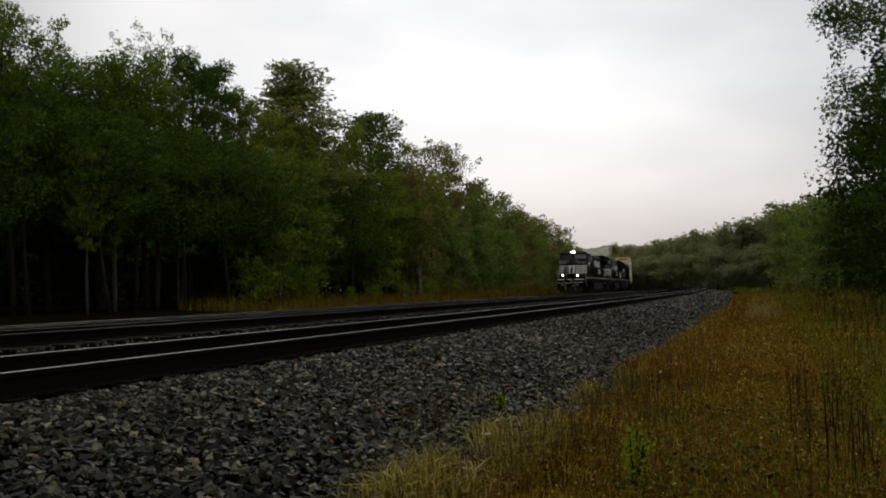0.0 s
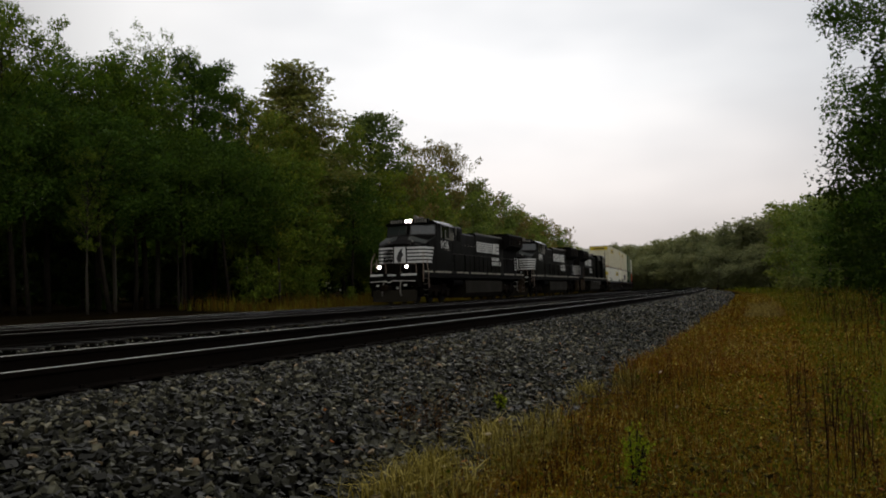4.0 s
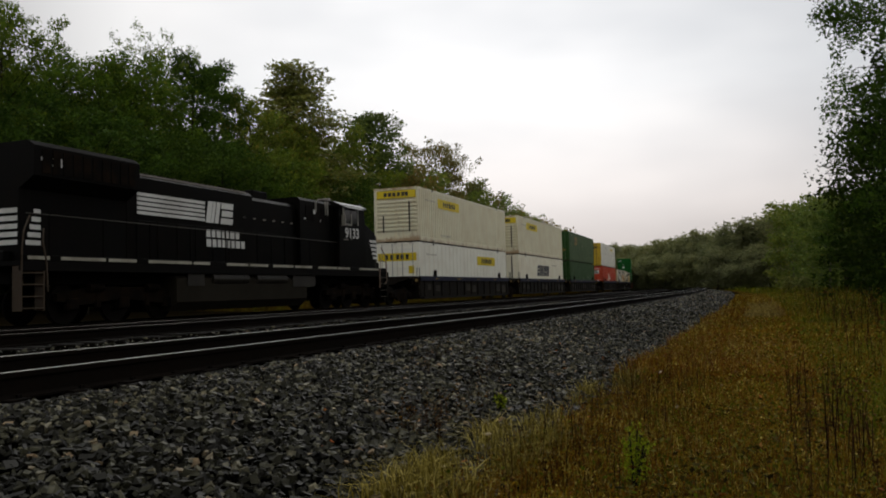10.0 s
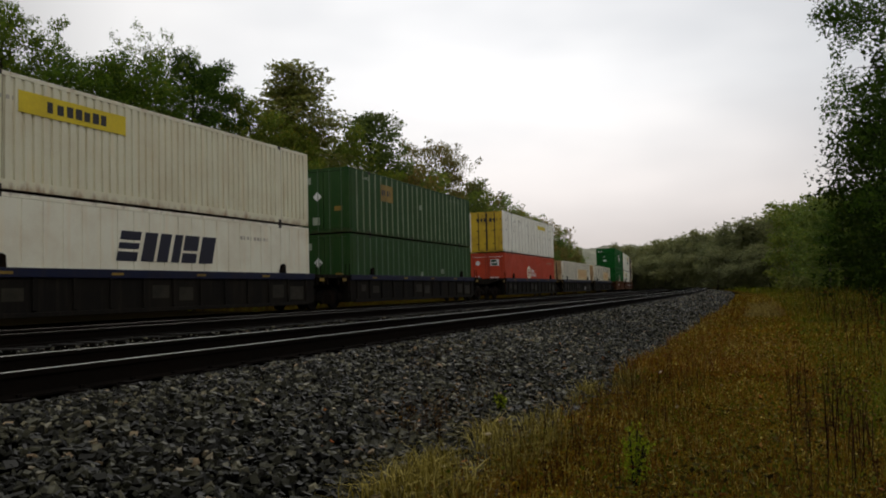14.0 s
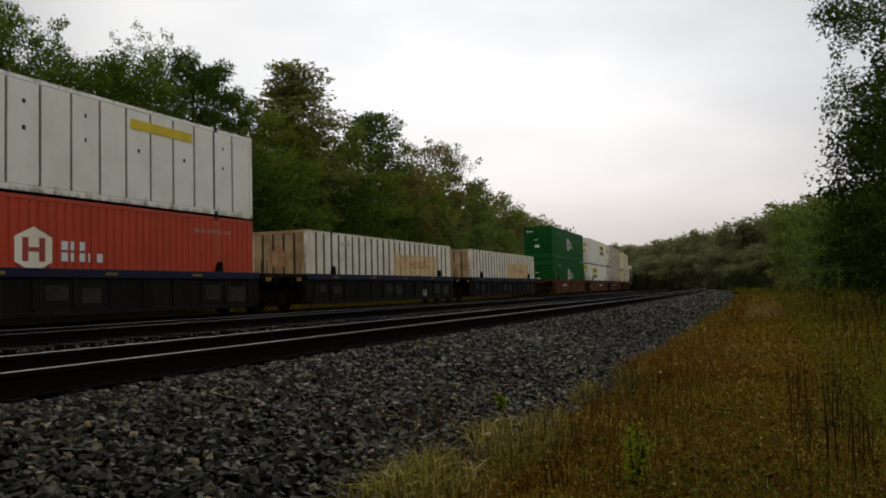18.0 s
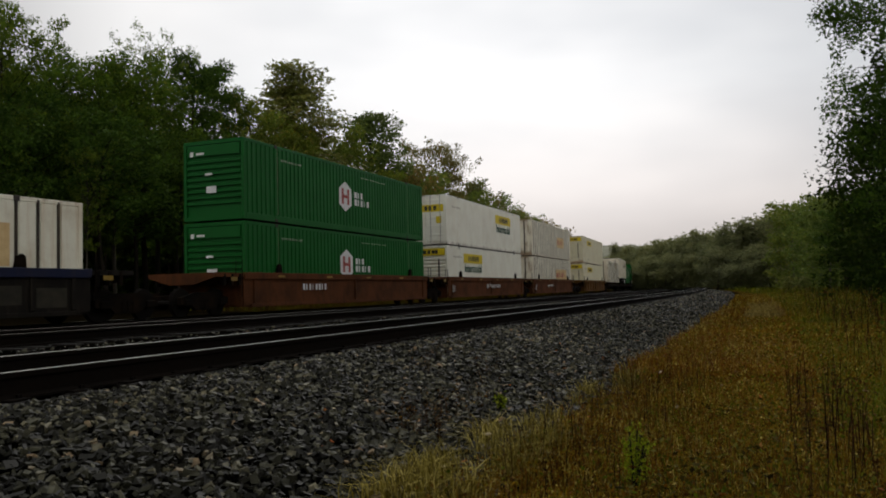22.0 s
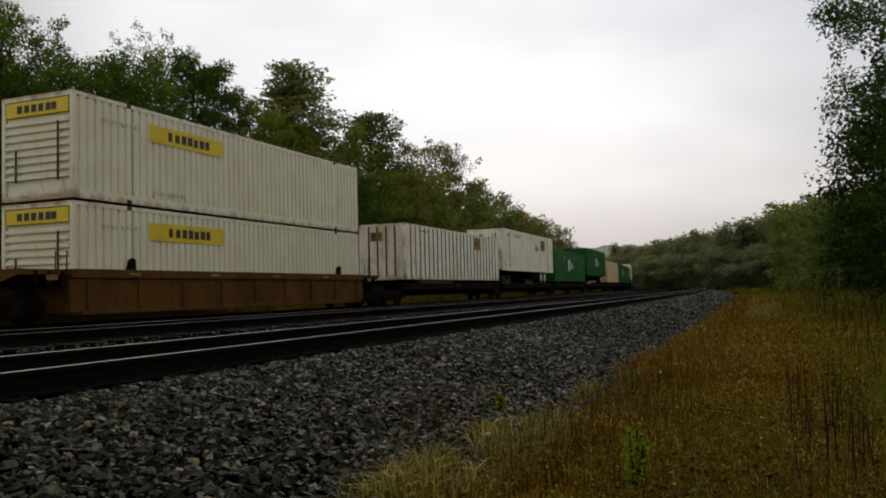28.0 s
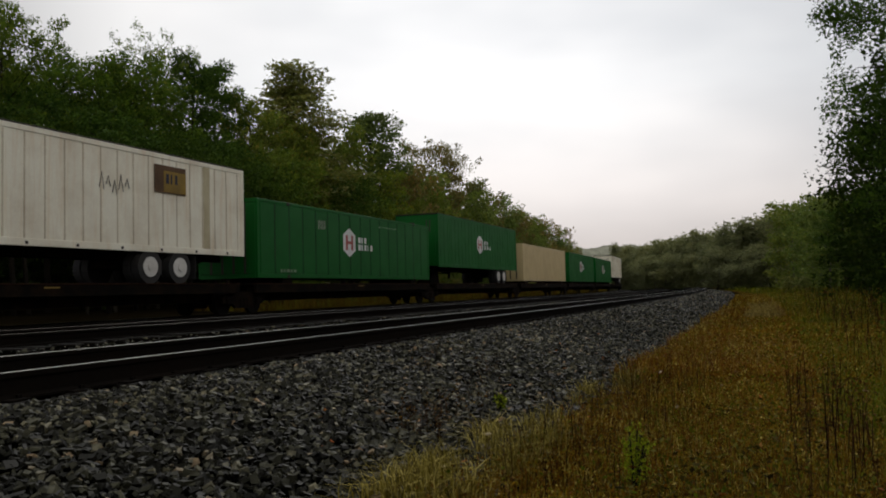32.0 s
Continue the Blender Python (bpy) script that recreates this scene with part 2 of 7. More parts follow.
M = dict(
    # near-black bed: shade in the gaps between stones is in this colour
    ballast=ground_mat("ballast_bed_gap_shade", [(0.3, (0.0005, 0.0004, 0.0003)), (0.55, (0.0014, 0.0013, 0.0008)), (0.75, (0.0034, 0.0032, 0.0018))], 0.5, 16),
    meadow=ground_mat("meadow_soil", [(0.3, (0.0162, 0.0099, 0.0018)), (0.6, (0.0540, 0.0324, 0.0048)), (0.8, (0.0990, 0.0675, 0.0096))], 0.35, 9),
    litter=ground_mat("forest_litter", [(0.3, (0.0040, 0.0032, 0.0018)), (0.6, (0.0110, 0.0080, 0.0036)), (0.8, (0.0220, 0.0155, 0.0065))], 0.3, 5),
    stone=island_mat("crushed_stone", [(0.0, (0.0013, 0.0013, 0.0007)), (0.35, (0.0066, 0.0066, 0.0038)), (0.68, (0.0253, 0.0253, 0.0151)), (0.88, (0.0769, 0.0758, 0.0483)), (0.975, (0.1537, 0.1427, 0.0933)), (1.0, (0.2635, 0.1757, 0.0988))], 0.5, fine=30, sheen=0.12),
    rail_side=paint("rusty_rail_steel", (0.005, 0.004, 0.003), 0.9, 0.0, dirt=(0.010, 0.006, 0.0035), grain=0.4, dirty=0.5, spec=0.05),
    rail_head=paint("polished_rail_head", (0.20, 0.20, 0.18), 0.36, 1.0, grain=0.1, dirty=0.1, bump=0.02),
    rail_dull=paint("dulled_rail_head", (0.09, 0.085, 0.075), 0.45, 1.0, grain=0.15, dirty=0.3, bump=0.02),
    tie=paint("creosoted_oak", (0.008, 0.0065, 0.005), 0.95, dirt=(0.018, 0.014, 0.010), grain=0.5, dirty=0.4, bump=0.5, spec=0.2),
    steel_dark=paint("grimy_dark_steel", (0.0040, 0.0033, 0.0024), 0.85, 0.0, grain=0.4, dirt=(0.026, 0.0145, 0.007), dirty=0.6, scale=2.0, spec=0.06),
    wheel=paint("wheel_steel", (0.006, 0.0048, 0.0036), 0.75, 0.1, dirt=(0.012, 0.008, 0.005), grain=0.4, spec=0.1),
    black=paint("loco_black", (0.0016, 0.0016, 0.0013), 0.42, grain=0.2, dirt=(0.0075, 0.0052, 0.0028), dirty=0.45, streak=0.2, bump=0.03, spec=0.05),
    black_sooty=paint("loco_soot", (0.0045, 0.0042, 0.0038), 0.8, grain=0.3, dirt=(0.011, 0.0085, 0.006), dirty=0.4, spec=0.08),
    loco_white=paint("loco_white", (0.62, 0.62, 0.58), 0.45, dirt=(0.2, 0.17, 0.12), dirty=0.45, grain=0.12),
    stripe_dirty=paint("stripe_dirty_white", (0.36, 0.34, 0.27), 0.5, dirt=(0.08, 0.06, 0.04), dirty=0.7, grain=0.15, scale=2.0),
    # sky reflected in the nose shoulders is put into this grey
    nose_top=paint("anti_glare_sky_sheen", (0.030, 0.034, 0.030), 0.55, grain=0.25, dirt=(0.05, 0.045, 0.035), dirty=0.5, scale=2.0, spec=0.2),
    frame_dark=paint("window_rubber_dark", (0.010, 0.010, 0.009), 0.6, grain=0.2, dirty=0.3),
    board_pale=paint("number_board_glass", (0.16, 0.15, 0.12), 0.4, grain=0.15, dirty=0.4),
    rail_worn=paint("worn_white_rail", (0.26, 0.20, 0.15), 0.6, grain=0.3, dirt=(0.14, 0.06, 0.03), dirty=0.7, scale=3.0),
    rail_grimy=paint("grimy_handrail", (0.035, 0.030, 0.022), 0.6, grain=0.3, dirty=0.5),
    reservoir=paint("grimy_reservoir", (0.020, 0.017, 0.012), 0.5, grain=0.3, dirt=(0.008, 0.006, 0.004), dirty=0.5, spec=0.4),
    roof_grey=paint("loco_roof_grey", (0.30, 0.30, 0.29), 0.4, grain=0.2),
    tank=paint("fuel_tank_grime", (0.0150, 0.0120, 0.0066), 0.8, grain=0.3, dirt=(0.0070, 0.0052, 0.0026), dirty=0.5, spec=0.2),
    rail_white=paint("handrail_white", (0.5, 0.48, 0.42), 0.5, dirty=0.5),
    frame_grey=paint("window_frame_grey", (0.26, 0.25, 0.21), 0.5, dirty=0.5),
    rust_yellow=paint("handrail_yellow", (0.034, 0.019, 0.006), 0.6, dirty=0.5),
    beige=paint("container_beige", (0.69, 0.66, 0.48), 0.5, dirt=(0.46, 0.34, 0.18), dirty=0.35, grain=0.05, streak=0.3, bump=0.02, rust=(0.26, 0.14, 0.06), lead=0.16),
    white=paint("container_white", (0.80, 0.79, 0.68), 0.45, dirt=(0.45, 0.37, 0.25), dirty=0.3, grain=0.04, streak=0.28, bump=0.02, rust=(0.13, 0.075, 0.035)),
    cream=paint("container_cream", (0.80, 0.77, 0.61), 0.5, dirt=(0.45, 0.32, 0.17), dirty=0.35, grain=0.05, streak=0.3, bump=0.02, rust=(0.16, 0.075, 0.03)),
    grimy_white=paint("trailer_weathered_white", (0.79, 0.76, 0.61), 0.55, dirt=(0.34, 0.24, 0.13), dirty=0.5, grain=0.06, streak=0.5, bump=0.03, rust=(0.17, 0.085, 0.026), lead=0.26),
    trailer_white=paint("trailer_cream_white", (0.80, 0.76, 0.62), 0.5, dirt=(0.38, 0.27, 0.15), dirty=0.4, grain=0.05, streak=0.45, bump=0.02, rust=(0.17, 0.08, 0.03), top=4.35, lead=0.24),
    rust_patch=paint("faded_tan_panel", (0.70, 0.52, 0.25), 0.6, dirt=(0.36, 0.17, 0.055), dirty=0.75, grain=0.1, streak=0.6, scale=1.6),
    rusty_end=paint("rust_streaked_end", (0.46, 0.33, 0.17), 0.7, dirt=(0.15, 0.065, 0.02), dirty=0.8, grain=0.12, streak=0.7, scale=1.5),
    post_rust=paint("rust_yellow_post", (0.30, 0.21, 0.06), 0.75, dirt=(0.05, 0.028, 0.010), dirty=0.9, grain=0.3, streak=0.7, bump=0.2, scale=2.5),
    stained_end=paint("rust_stained_white", (0.72, 0.66, 0.50), 0.6, dirt=(0.20, 0.10, 0.035), dirty=0.8, grain=0.08, streak=0.75, bump=0.03, rust=(0.12, 0.055, 0.02)),
    post_dark=paint("worn_side_post", (0.026, 0.021, 0.014), 0.7, dirt=(0.10, 0.075, 0.045), dirty=0.5, streak=0.4, bump=0.0),
    green=paint("container_green", (0.003, 0.088, 0.011), 0.5, dirt=(0.007, 0.052, 0.009), dirty=0.35, grain=0.06, streak=0.2, bump=0.02, spec=0.2),
    olive=paint("container_dull_green", (0.016, 0.056, 0.011), 0.6, dirt=(0.040, 0.062, 0.020), dirty=0.5, grain=0.1, streak=0.5, bump=0.02, spec=0.2, rust=(0.05, 0.04, 0.02)),
    red=paint("container_red", (0.46, 0.047, 0.012), 0.5, dirt=(0.20, 0.035, 0.015), dirty=0.5, grain=0.08, streak=0.3, bump=0.02, rust=(0.10, 0.03, 0.014)),
    post_pale=paint("pale_green_post", (0.22, 0.26, 0.16), 0.6, dirt=(0.08, 0.11, 0.06), dirty=0.6, grain=0.1, streak=0.6, bump=0.0),
    post_mid=paint("dull_green_post", (0.085, 0.13, 0.075), 0.6, dirt=(0.04, 0.06, 0.03), dirty=0.6, grain=0.1, streak=0.6, bump=0.0),
    rod_grey=paint("galvanised_rod", (0.24, 0.23, 0.20), 0.5, 0.2, dirt=(0.08, 0.06, 0.04), dirty=0.6, grain=0.15),
    green_seam=paint("dark_green_joint", (0.0025, 0.045, 0.008), 0.7, dirty=0.3, bump=0.0),
    red_rod=paint("door_rod_red", (0.30, 0.035, 0.012), 0.5, dirty=0.5),
    tan=paint("container_tan", (0.52, 0.40, 0.20), 0.55, dirt=(0.3, 0.22, 0.14), dirty=0.35, grain=0.08, streak=0.25),
    yellow=paint("sign_yellow", (0.66, 0.50, 0.010), 0.5, dirt=(0.32, 0.22, 0.02), dirty=0.5, grain=0.08, streak=0.3),
    yellow_old=paint("faded_yellow_door", (0.56, 0.38, 0.016), 0.55, dirt=(0.12, 0.055, 0.015), dirty=0.75, grain=0.12, streak=0.55, rust=(0.07, 0.03, 0.012)),
    primer=paint("pale_worn_primer", (0.0250, 0.0206, 0.0097), 0.8, dirt=(0.0051, 0.0037, 0.0016), dirty=0.9, grain=0.3, streak=0.5, scale=2.5),
    sign_brown=paint("sign_brown", (0.10, 0.052, 0.02), 0.7, dirt=(0.03, 0.02, 0.012), dirty=0.6, grain=0.2),
    gold=paint("sign_gold", (0.2600, 0.1620, 0.0180), 0.55, dirt=(0.0600, 0.0360, 0.0120), dirty=0.8, grain=0.1),
    letter=paint("letter_black", (0.02, 0.019, 0.018), 0.5, dirty=0.15, bump=0.0),
    letter_blue=paint("letter_navy", (0.011, 0.012, 0.026), 0.5, dirty=0.15, bump=0.0),
    letter_green=paint("letter_dark_green", (0.02, 0.07, 0.04), 0.5, dirty=0.15, bump=0.0),
    letter_white=paint("letter_white", (0.70, 0.70, 0.68), 0.5, dirt=(0.35, 0.33, 0.3), dirty=0.4, bump=0.0),
    faded_red=paint("letter_faded_red", (0.42, 0.13, 0.05), 0.6, dirt=(0.5, 0.35, 0.16), dirty=0.6, grain=0.15, bump=0.0, scale=2.0),
    letter_red=paint("letter_red", (0.36, 0.05, 0.035), 0.5, dirty=0.3, bump=0.0),
    faint=paint("letter_faint_grey", (0.1980, 0.1798, 0.1540), 0.6, dirty=0.4, bump=0.0),
    code_grey=paint("faded_code_grey", (0.46, 0.42, 0.33), 0.6, dirty=0.3, bump=0.0),
    code_pale=paint("faded_code_pale", (0.30, 0.34, 0.26), 0.6, dirty=0.4, bump=0.0),
    strip_grey=paint("rivet_strip_grey", (0.62, 0.55, 0.40), 0.6, dirt=(0.25, 0.17, 0.09), dirty=0.6, streak=0.5, bump=0.0),
    strip_tan=paint("dirty_tan_post", (0.50, 0.44, 0.28), 0.6, dirt=(0.22, 0.15, 0.07), dirty=0.6, streak=0.6, bump=0.0),
    seam_worn=paint("worn_joint", (0.24, 0.19, 0.13), 0.8, dirt=(0.06, 0.045, 0.03), dirty=0.8, streak=0.5, bump=0.0),
    seam=paint("dark_joint", (0.035, 0.028, 0.022), 0.8, dirty=0.3, bump=0.0),
    blue=paint("wellcar_blue", (0.006, 0.009, 0.032), 0.55, dirt=(0.018, 0.014, 0.011), dirty=0.5, grain=0.15, streak=0.4, spec=0.25),
    well_dark=paint("wellcar_grime", (0.0085, 0.0072, 0.0055), 0.85, dirt=(0.024, 0.019, 0.013), dirty=0.5, grain=0.3, streak=0.4, spec=0.15),
    oxide=paint("wellcar_oxide_red", (0.098, 0.034, 0.0115), 0.8, dirt=(0.022, 0.011, 0.006), dirty=0.8, grain=0.25, streak=0.7, scale=1.3, spec=0.12),
    sill_rust=paint("sill_rust", (0.032, 0.014, 0.007), 0.85, dirt=(0.012, 0.008, 0.005), dirty=0.6, grain=0.3, streak=0.4, spec=0.1),
    ochre=paint("wellcar_ochre", (0.105, 0.047, 0.0095), 0.8, dirt=(0.0225, 0.0120, 0.0053), dirty=0.65, grain=0.25, streak=0.6, spec=0.12),
    rubber=paint("tyre_rubber", (0.02, 0.02, 0.02), 0.85, dirty=0.4),
    hub=paint("wheel_hub_white", (0.62, 0.60, 0.56), 0.45, dirt=(0.2, 0.15, 0.1), dirty=0.4),
    bark=paint("grey_bark", (0.016, 0.013, 0.009), 0.95, grain=0.45, dirty=0.4, bump=0.6, spec=0.1),
    bark_pale=paint("pale_bark", (0.055, 0.048, 0.036), 0.9, grain=0.4, dirty=0.5, bump=0.4, spec=0.1),
    # bark paled in its colour for distance haze
    bark_far=paint("bark_hazed", (0.11, 0.10, 0.08), 0.95, grain=0.3, dirty=0.3, bump=0.2, spec=0.1),
    post=paint("weathered_post", (0.11, 0.10, 0.078), 0.8, grain=0.25, dirty=0.4),
    lamp=glow("headlight_lens", (1.0, 0.90, 0.74), 30.0),
    lamp_dim=glow("rear_headlight_lens", (0.35, 0.36, 0.36), 0.0),
)
glass = bpy.data.materials.new("cab_glass")
glass.use_nodes = True
gb = glass.node_tree.nodes["Principled BSDF"]
gb.inputs["Base Color"].default_value = (0.03, 0.035, 0.032, 1)
gb.inputs["Roughness"].default_value = 0.08
gb.inputs["Specular IOR Level"].default_value = 0.6
M["glass"] = glass
side_glass = glass.copy()
side_glass.name = "dark_side_glass"
side_glass.node_tree.nodes["Principled BSDF"].inputs["Base Color"].default_value = (0.004, 0.005, 0.005, 1)
side_glass.node_tree.nodes["Principled BSDF"].inputs["Specular IOR Level"].default_value = 0.25
M["glass_side"] = side_glass
LEAVES = dict(
    green=island_mat("leaves_green", [(0.0, (0.0580, 0.1121, 0.0087)), (0.5, (0.0904, 0.1591, 0.0121)), (0.9, (0.1298, 0.1982, 0.0173)), (1.0, (0.1913, 0.2151, 0.0231))], 0.75, 0.40, 0.6, sheen=0.16),
    olive=island_mat("leaves_olive", [(0.0, (0.0861, 0.1440, 0.0121)), (0.5, (0.1320, 0.2029, 0.0171)), (0.85, (0.1837, 0.2472, 0.0235)), (1.0, (0.2511, 0.2491, 0.0313))], 0.75, 0.42, 0.6, sheen=0.22),
    autumn=island_mat("leaves_turning", [(0.0, (0.0931, 0.1446, 0.0148)), (0.5, (0.1471, 0.2127, 0.0216)), (0.85, (0.2026, 0.2455, 0.0275)), (1.0, (0.2702, 0.2302, 0.0346))], 0.75, 0.42, 0.4, sheen=0.24),
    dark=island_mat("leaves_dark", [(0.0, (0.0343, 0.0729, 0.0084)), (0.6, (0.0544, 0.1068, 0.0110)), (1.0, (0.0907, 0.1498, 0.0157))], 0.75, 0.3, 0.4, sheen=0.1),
    # leaf colour darkened to stand for the shade inside the wood
    shade=island_mat("leaves_shade_darkened", [(0.0, (0.0160, 0.0323, 0.0040)), (0.6, (0.0272, 0.0513, 0.0060)), (1.0, (0.0464, 0.0703, 0.0084))], 0.8, 0.2, 0.4),
)
# Distance haze is put into these leaf colours: paler, greyer, more sheen.
LEAVES["green_far"] = island_mat("leaves_green_hazed", [(0.0, (0.0875, 0.1424, 0.0190)), (0.5, (0.1423, 0.2102, 0.0298)), (0.9, (0.1924, 0.2576, 0.0407)), (1.0, (0.2449, 0.2576, 0.0475))], 0.75, 0.42, 0.6, sheen=0.48)
LEAVES["olive_far"] = island_mat("leaves_olive_hazed", [(0.0, (0.1078, 0.1386, 0.0224)), (0.5, (0.1646, 0.1914, 0.0343)), (0.85, (0.2100, 0.2178, 0.0449)), (1.0, (0.2497, 0.2046, 0.0528))], 0.75, 0.42, 0.6, sheen=0.48)
LEAVES["autumn_far"] = island_mat("leaves_turning_hazed", [(0.0, (0.1192, 0.1214, 0.0224)), (0.5, (0.1760, 0.1650, 0.0343)), (0.85, (0.2270, 0.1716, 0.0396)), (1.0, (0.2611, 0.1584, 0.0462))], 0.75, 0.42, 0.4, sheen=0.48)
LEAVES["dark_far"] = island_mat("leaves_dark_hazed", [(0.0, (0.0619, 0.1020, 0.0168)), (0.6, (0.0980, 0.1500, 0.0240)), (1.0, (0.1445, 0.1860, 0.0336))], 0.75, 0.42, 0.4, sheen=0.42)
LEAVES["pale"] = island_mat("leaves_far_hazed", [(0.0, (0.1667, 0.1898, 0.0759)), (0.5, (0.2127, 0.2357, 0.0989)), (1.0, (0.2587, 0.2702, 0.1219))], 0.8, 0.55, 0.3, sheen=0.8)
GRASS = dict(
    pale=island_mat("bleached_grass", [(0.0, (0.1500, 0.1077, 0.0220)), (0.6, (0.2500, 0.1892, 0.0430)), (1.0, (0.3700, 0.2825, 0.0850))], 0.8, 0.1),
    strip=island_mat("strip_weeds", [(0.0, (0.0340, 0.0280, 0.0031)), (0.4, (0.1019, 0.0560, 0.0060)), (0.75, (0.1530, 0.0959, 0.0106)), (1.0, (0.1274, 0.1701, 0.0151))], 0.9, 0.1),
    straw=island_mat("grass_ochre", [(0.0, (0.0425, 0.0195, 0.0017)), (0.3, (0.1500, 0.0732, 0.0046)), (0.6, (0.2500, 0.1488, 0.0098)), (0.85, (0.2513, 0.2113, 0.0192)), (1.0, (0.5600, 0.4600, 0.1300))], 0.8, 0.2),
    green=island_mat("grass_green", [(0.0, (0.0388, 0.0581, 0.0025)), (0.5, (0.0861, 0.1082, 0.0050)), (0.8, (0.1286, 0.1368, 0.0076)), (1.0, (0.1892, 0.1606, 0.0167))], 0.8, 0.2),
    rust=island_mat("weeds_russet", [(0.0, (0.0734, 0.0264, 0.0036)), (0.5, (0.1574, 0.0622, 0.0060)), (0.85, (0.1783, 0.0960, 0.0086)), (1.0, (0.2098, 0.1306, 0.0153))], 0.8, 0.2),
    tuft=island_mat("pale_green_straw", [(0.0, (0.0750, 0.0562, 0.0075)), (0.4, (0.1500, 0.1187, 0.0150)), (0.8, (0.2875, 0.2375, 0.0438)), (1.0, (0.5750, 0.4875, 0.1500))], 0.8, 0.2),
    leaf_red=island_mat("fallen_leaf_red", [(0.0, (0.20, 0.05, 0.012)), (0.6, (0.34, 0.11, 0.03)), (1.0, (0.42, 0.20, 0.06))], 0.7),
    leaf_pale=island_mat("fallen_leaf_pale", [(0.0, (0.26, 0.20, 0.11)), (0.6, (0.42, 0.35, 0.22)), (1.0, (0.60, 0.54, 0.40))], 0.7),
    herb=island_mat("herb_leaves", [(0.0, (0.020, 0.014, 0.003)), (0.4, (0.055, 0.042, 0.006)), (0.8, (0.10, 0.10, 0.012)), (1.0, (0.17, 0.15, 0.04))], 0.8, 0.15),
    wither=island_mat("withered_weed", [(0.0, (0.030, 0.013, 0.004)), (0.5, (0.080, 0.036, 0.008)), (0.85, (0.14, 0.075, 0.014)), (1.0, (0.22, 0.15, 0.04))], 0.85),
    stalk=island_mat("weed_stalks", [(0.0, (0.0125, 0.0058, 0.0028)), (0.6, (0.0320, 0.0135, 0.0055)), (1.0, (0.0500, 0.0255, 0.0082))], 0.85),
    bright=island_mat("sapling_green", [(0.0, (0.1146, 0.1734, 0.0061)), (0.6, (0.2163, 0.2856, 0.0102)), (1.0, (0.3308, 0.3672, 0.0179))], 0.7, 0.3),
)


# ---- mesh helpers ----
class Geo:
    """Collects vertices and faces of one part."""

    def __init__(self):
        self.v, self.f = [], []

    def add(self, verts, faces):
        n = len(self.v)
        self.v += [tuple(p) for p in verts]
        self.f += [tuple(i + n for i in fc) for fc in faces]
        return self

    def box(self, x0, x1, y0, y1, z0, z1, c=0.0):
        if x0 > x1: x0, x1 = x1, x0
        if y0 > y1: y0, y1 = y1, y0
        if z0 > z1: z0, z1 = z1, z0
        if not c:
            vs = [(x, y, z) for x in (x0, x1) for y in (y0, y1) for z in (z0, z1)]
            return self.add(vs, [(0, 1, 3, 2), (4, 6, 7, 5), (0, 4, 5, 1), (2, 3, 7, 6), (0, 2, 6, 4), (1, 5, 7, 3)])
        c = min(c, (x1 - x0) * 0.45, (y1 - y0) * 0.45, (z1 - z0) * 0.45)
        lo, hi = (x0, y0, z0), (x1, y1, z1)
        vs, idx = [], {}
        for k in range(8):
            s = (k >> 2 & 1, k >> 1 & 1, k & 1)
            for ax in range(3):
                p = []
                for a in range(3):
                    e = hi[a] if s[a] else lo[a]
                    if a != ax:
                        e += -c if s[a] else c
                    p.append(e)
                idx[s, ax] = len(vs)
                vs.append(tuple(p))
        fs = []
        for ax in range(3):
            a, b = (ax + 1) % 3, (ax + 2) % 3
            for side in (0, 1):
                loop = []
                for sa, sb in ((0, 0), (1, 0), (1, 1), (0, 1)):
                    s = [0, 0, 0]
                    s[ax], s[a], s[b] = side, sa, sb
                    loop.append(idx[tuple(s), ax])
                fs.append(tuple(loop if side else loop[::-1]))
            for sa in (0, 1):
                for sb in (0, 1):
                    s0, s1 = [0, 0, 0], [0, 0, 0]
                    s0[a] = s1[a] = sa
                    s0[b] = s1[b] = sb
                    s0[ax], s1[ax] = 0, 1
                    q = (idx[tuple(s0), a], idx[tuple(s1), a], idx[tuple(s1), b], idx[tuple(s0), b])
                    fs.append(q if sa == sb else q[::-1])
        for k in range(8):
            s = (k >> 2 & 1, k >> 1 & 1, k & 1)
            t = (idx[s, 0], idx[s, 1], idx[s, 2])
            fs.append(t if sum(s) % 2 else t[::-1])
        return self.add(vs, fs)

    def tube(self, pts, r, n=6, r1=None):
        pts = [Vector(p) for p in pts]
        rings, vs = [], []
        up = Vector((0.13, 0.31, 0.94))
        for i, p in enumerate(pts):
            d = (pts[min(i + 1, len(pts) - 1)] - pts[max(i - 1, 0)]).normalized()
            a = d.cross(up)
            if a.length < 1e-3:
                a = d.cross(Vector((1, 0, 0)))
            a.normalize()
            b = d.cross(a)
            rr = r if r1 is None else r + (r1 - r) * i / (len(pts) - 1)
            rings.append(len(vs))
            vs += [p + (a * math.cos(2 * math.pi * k / n) + b * math.sin(2 * math.pi * k / n)) * rr for k in range(n)]
        fs = []
        for i in range(len(pts) - 1):
            for k in range(n):
                fs.append((rings[i] + k, rings[i] + (k + 1) % n, rings[i + 1] + (k + 1) % n, rings[i + 1] + k))
        fs.append(tuple(range(n))[::-1])
        fs.append(tuple(rings[-1] + k for k in range(n)))
        return self.add(vs, fs)

    def cyl(self, p, axis, r, length, n=14):
        d = Vector({"x": (1, 0, 0), "y": (0, 1, 0), "z": (0, 0, 1)}[axis]) * length / 2
        return self.tube([Vector(p) - d, Vector(p) + d], r, n)

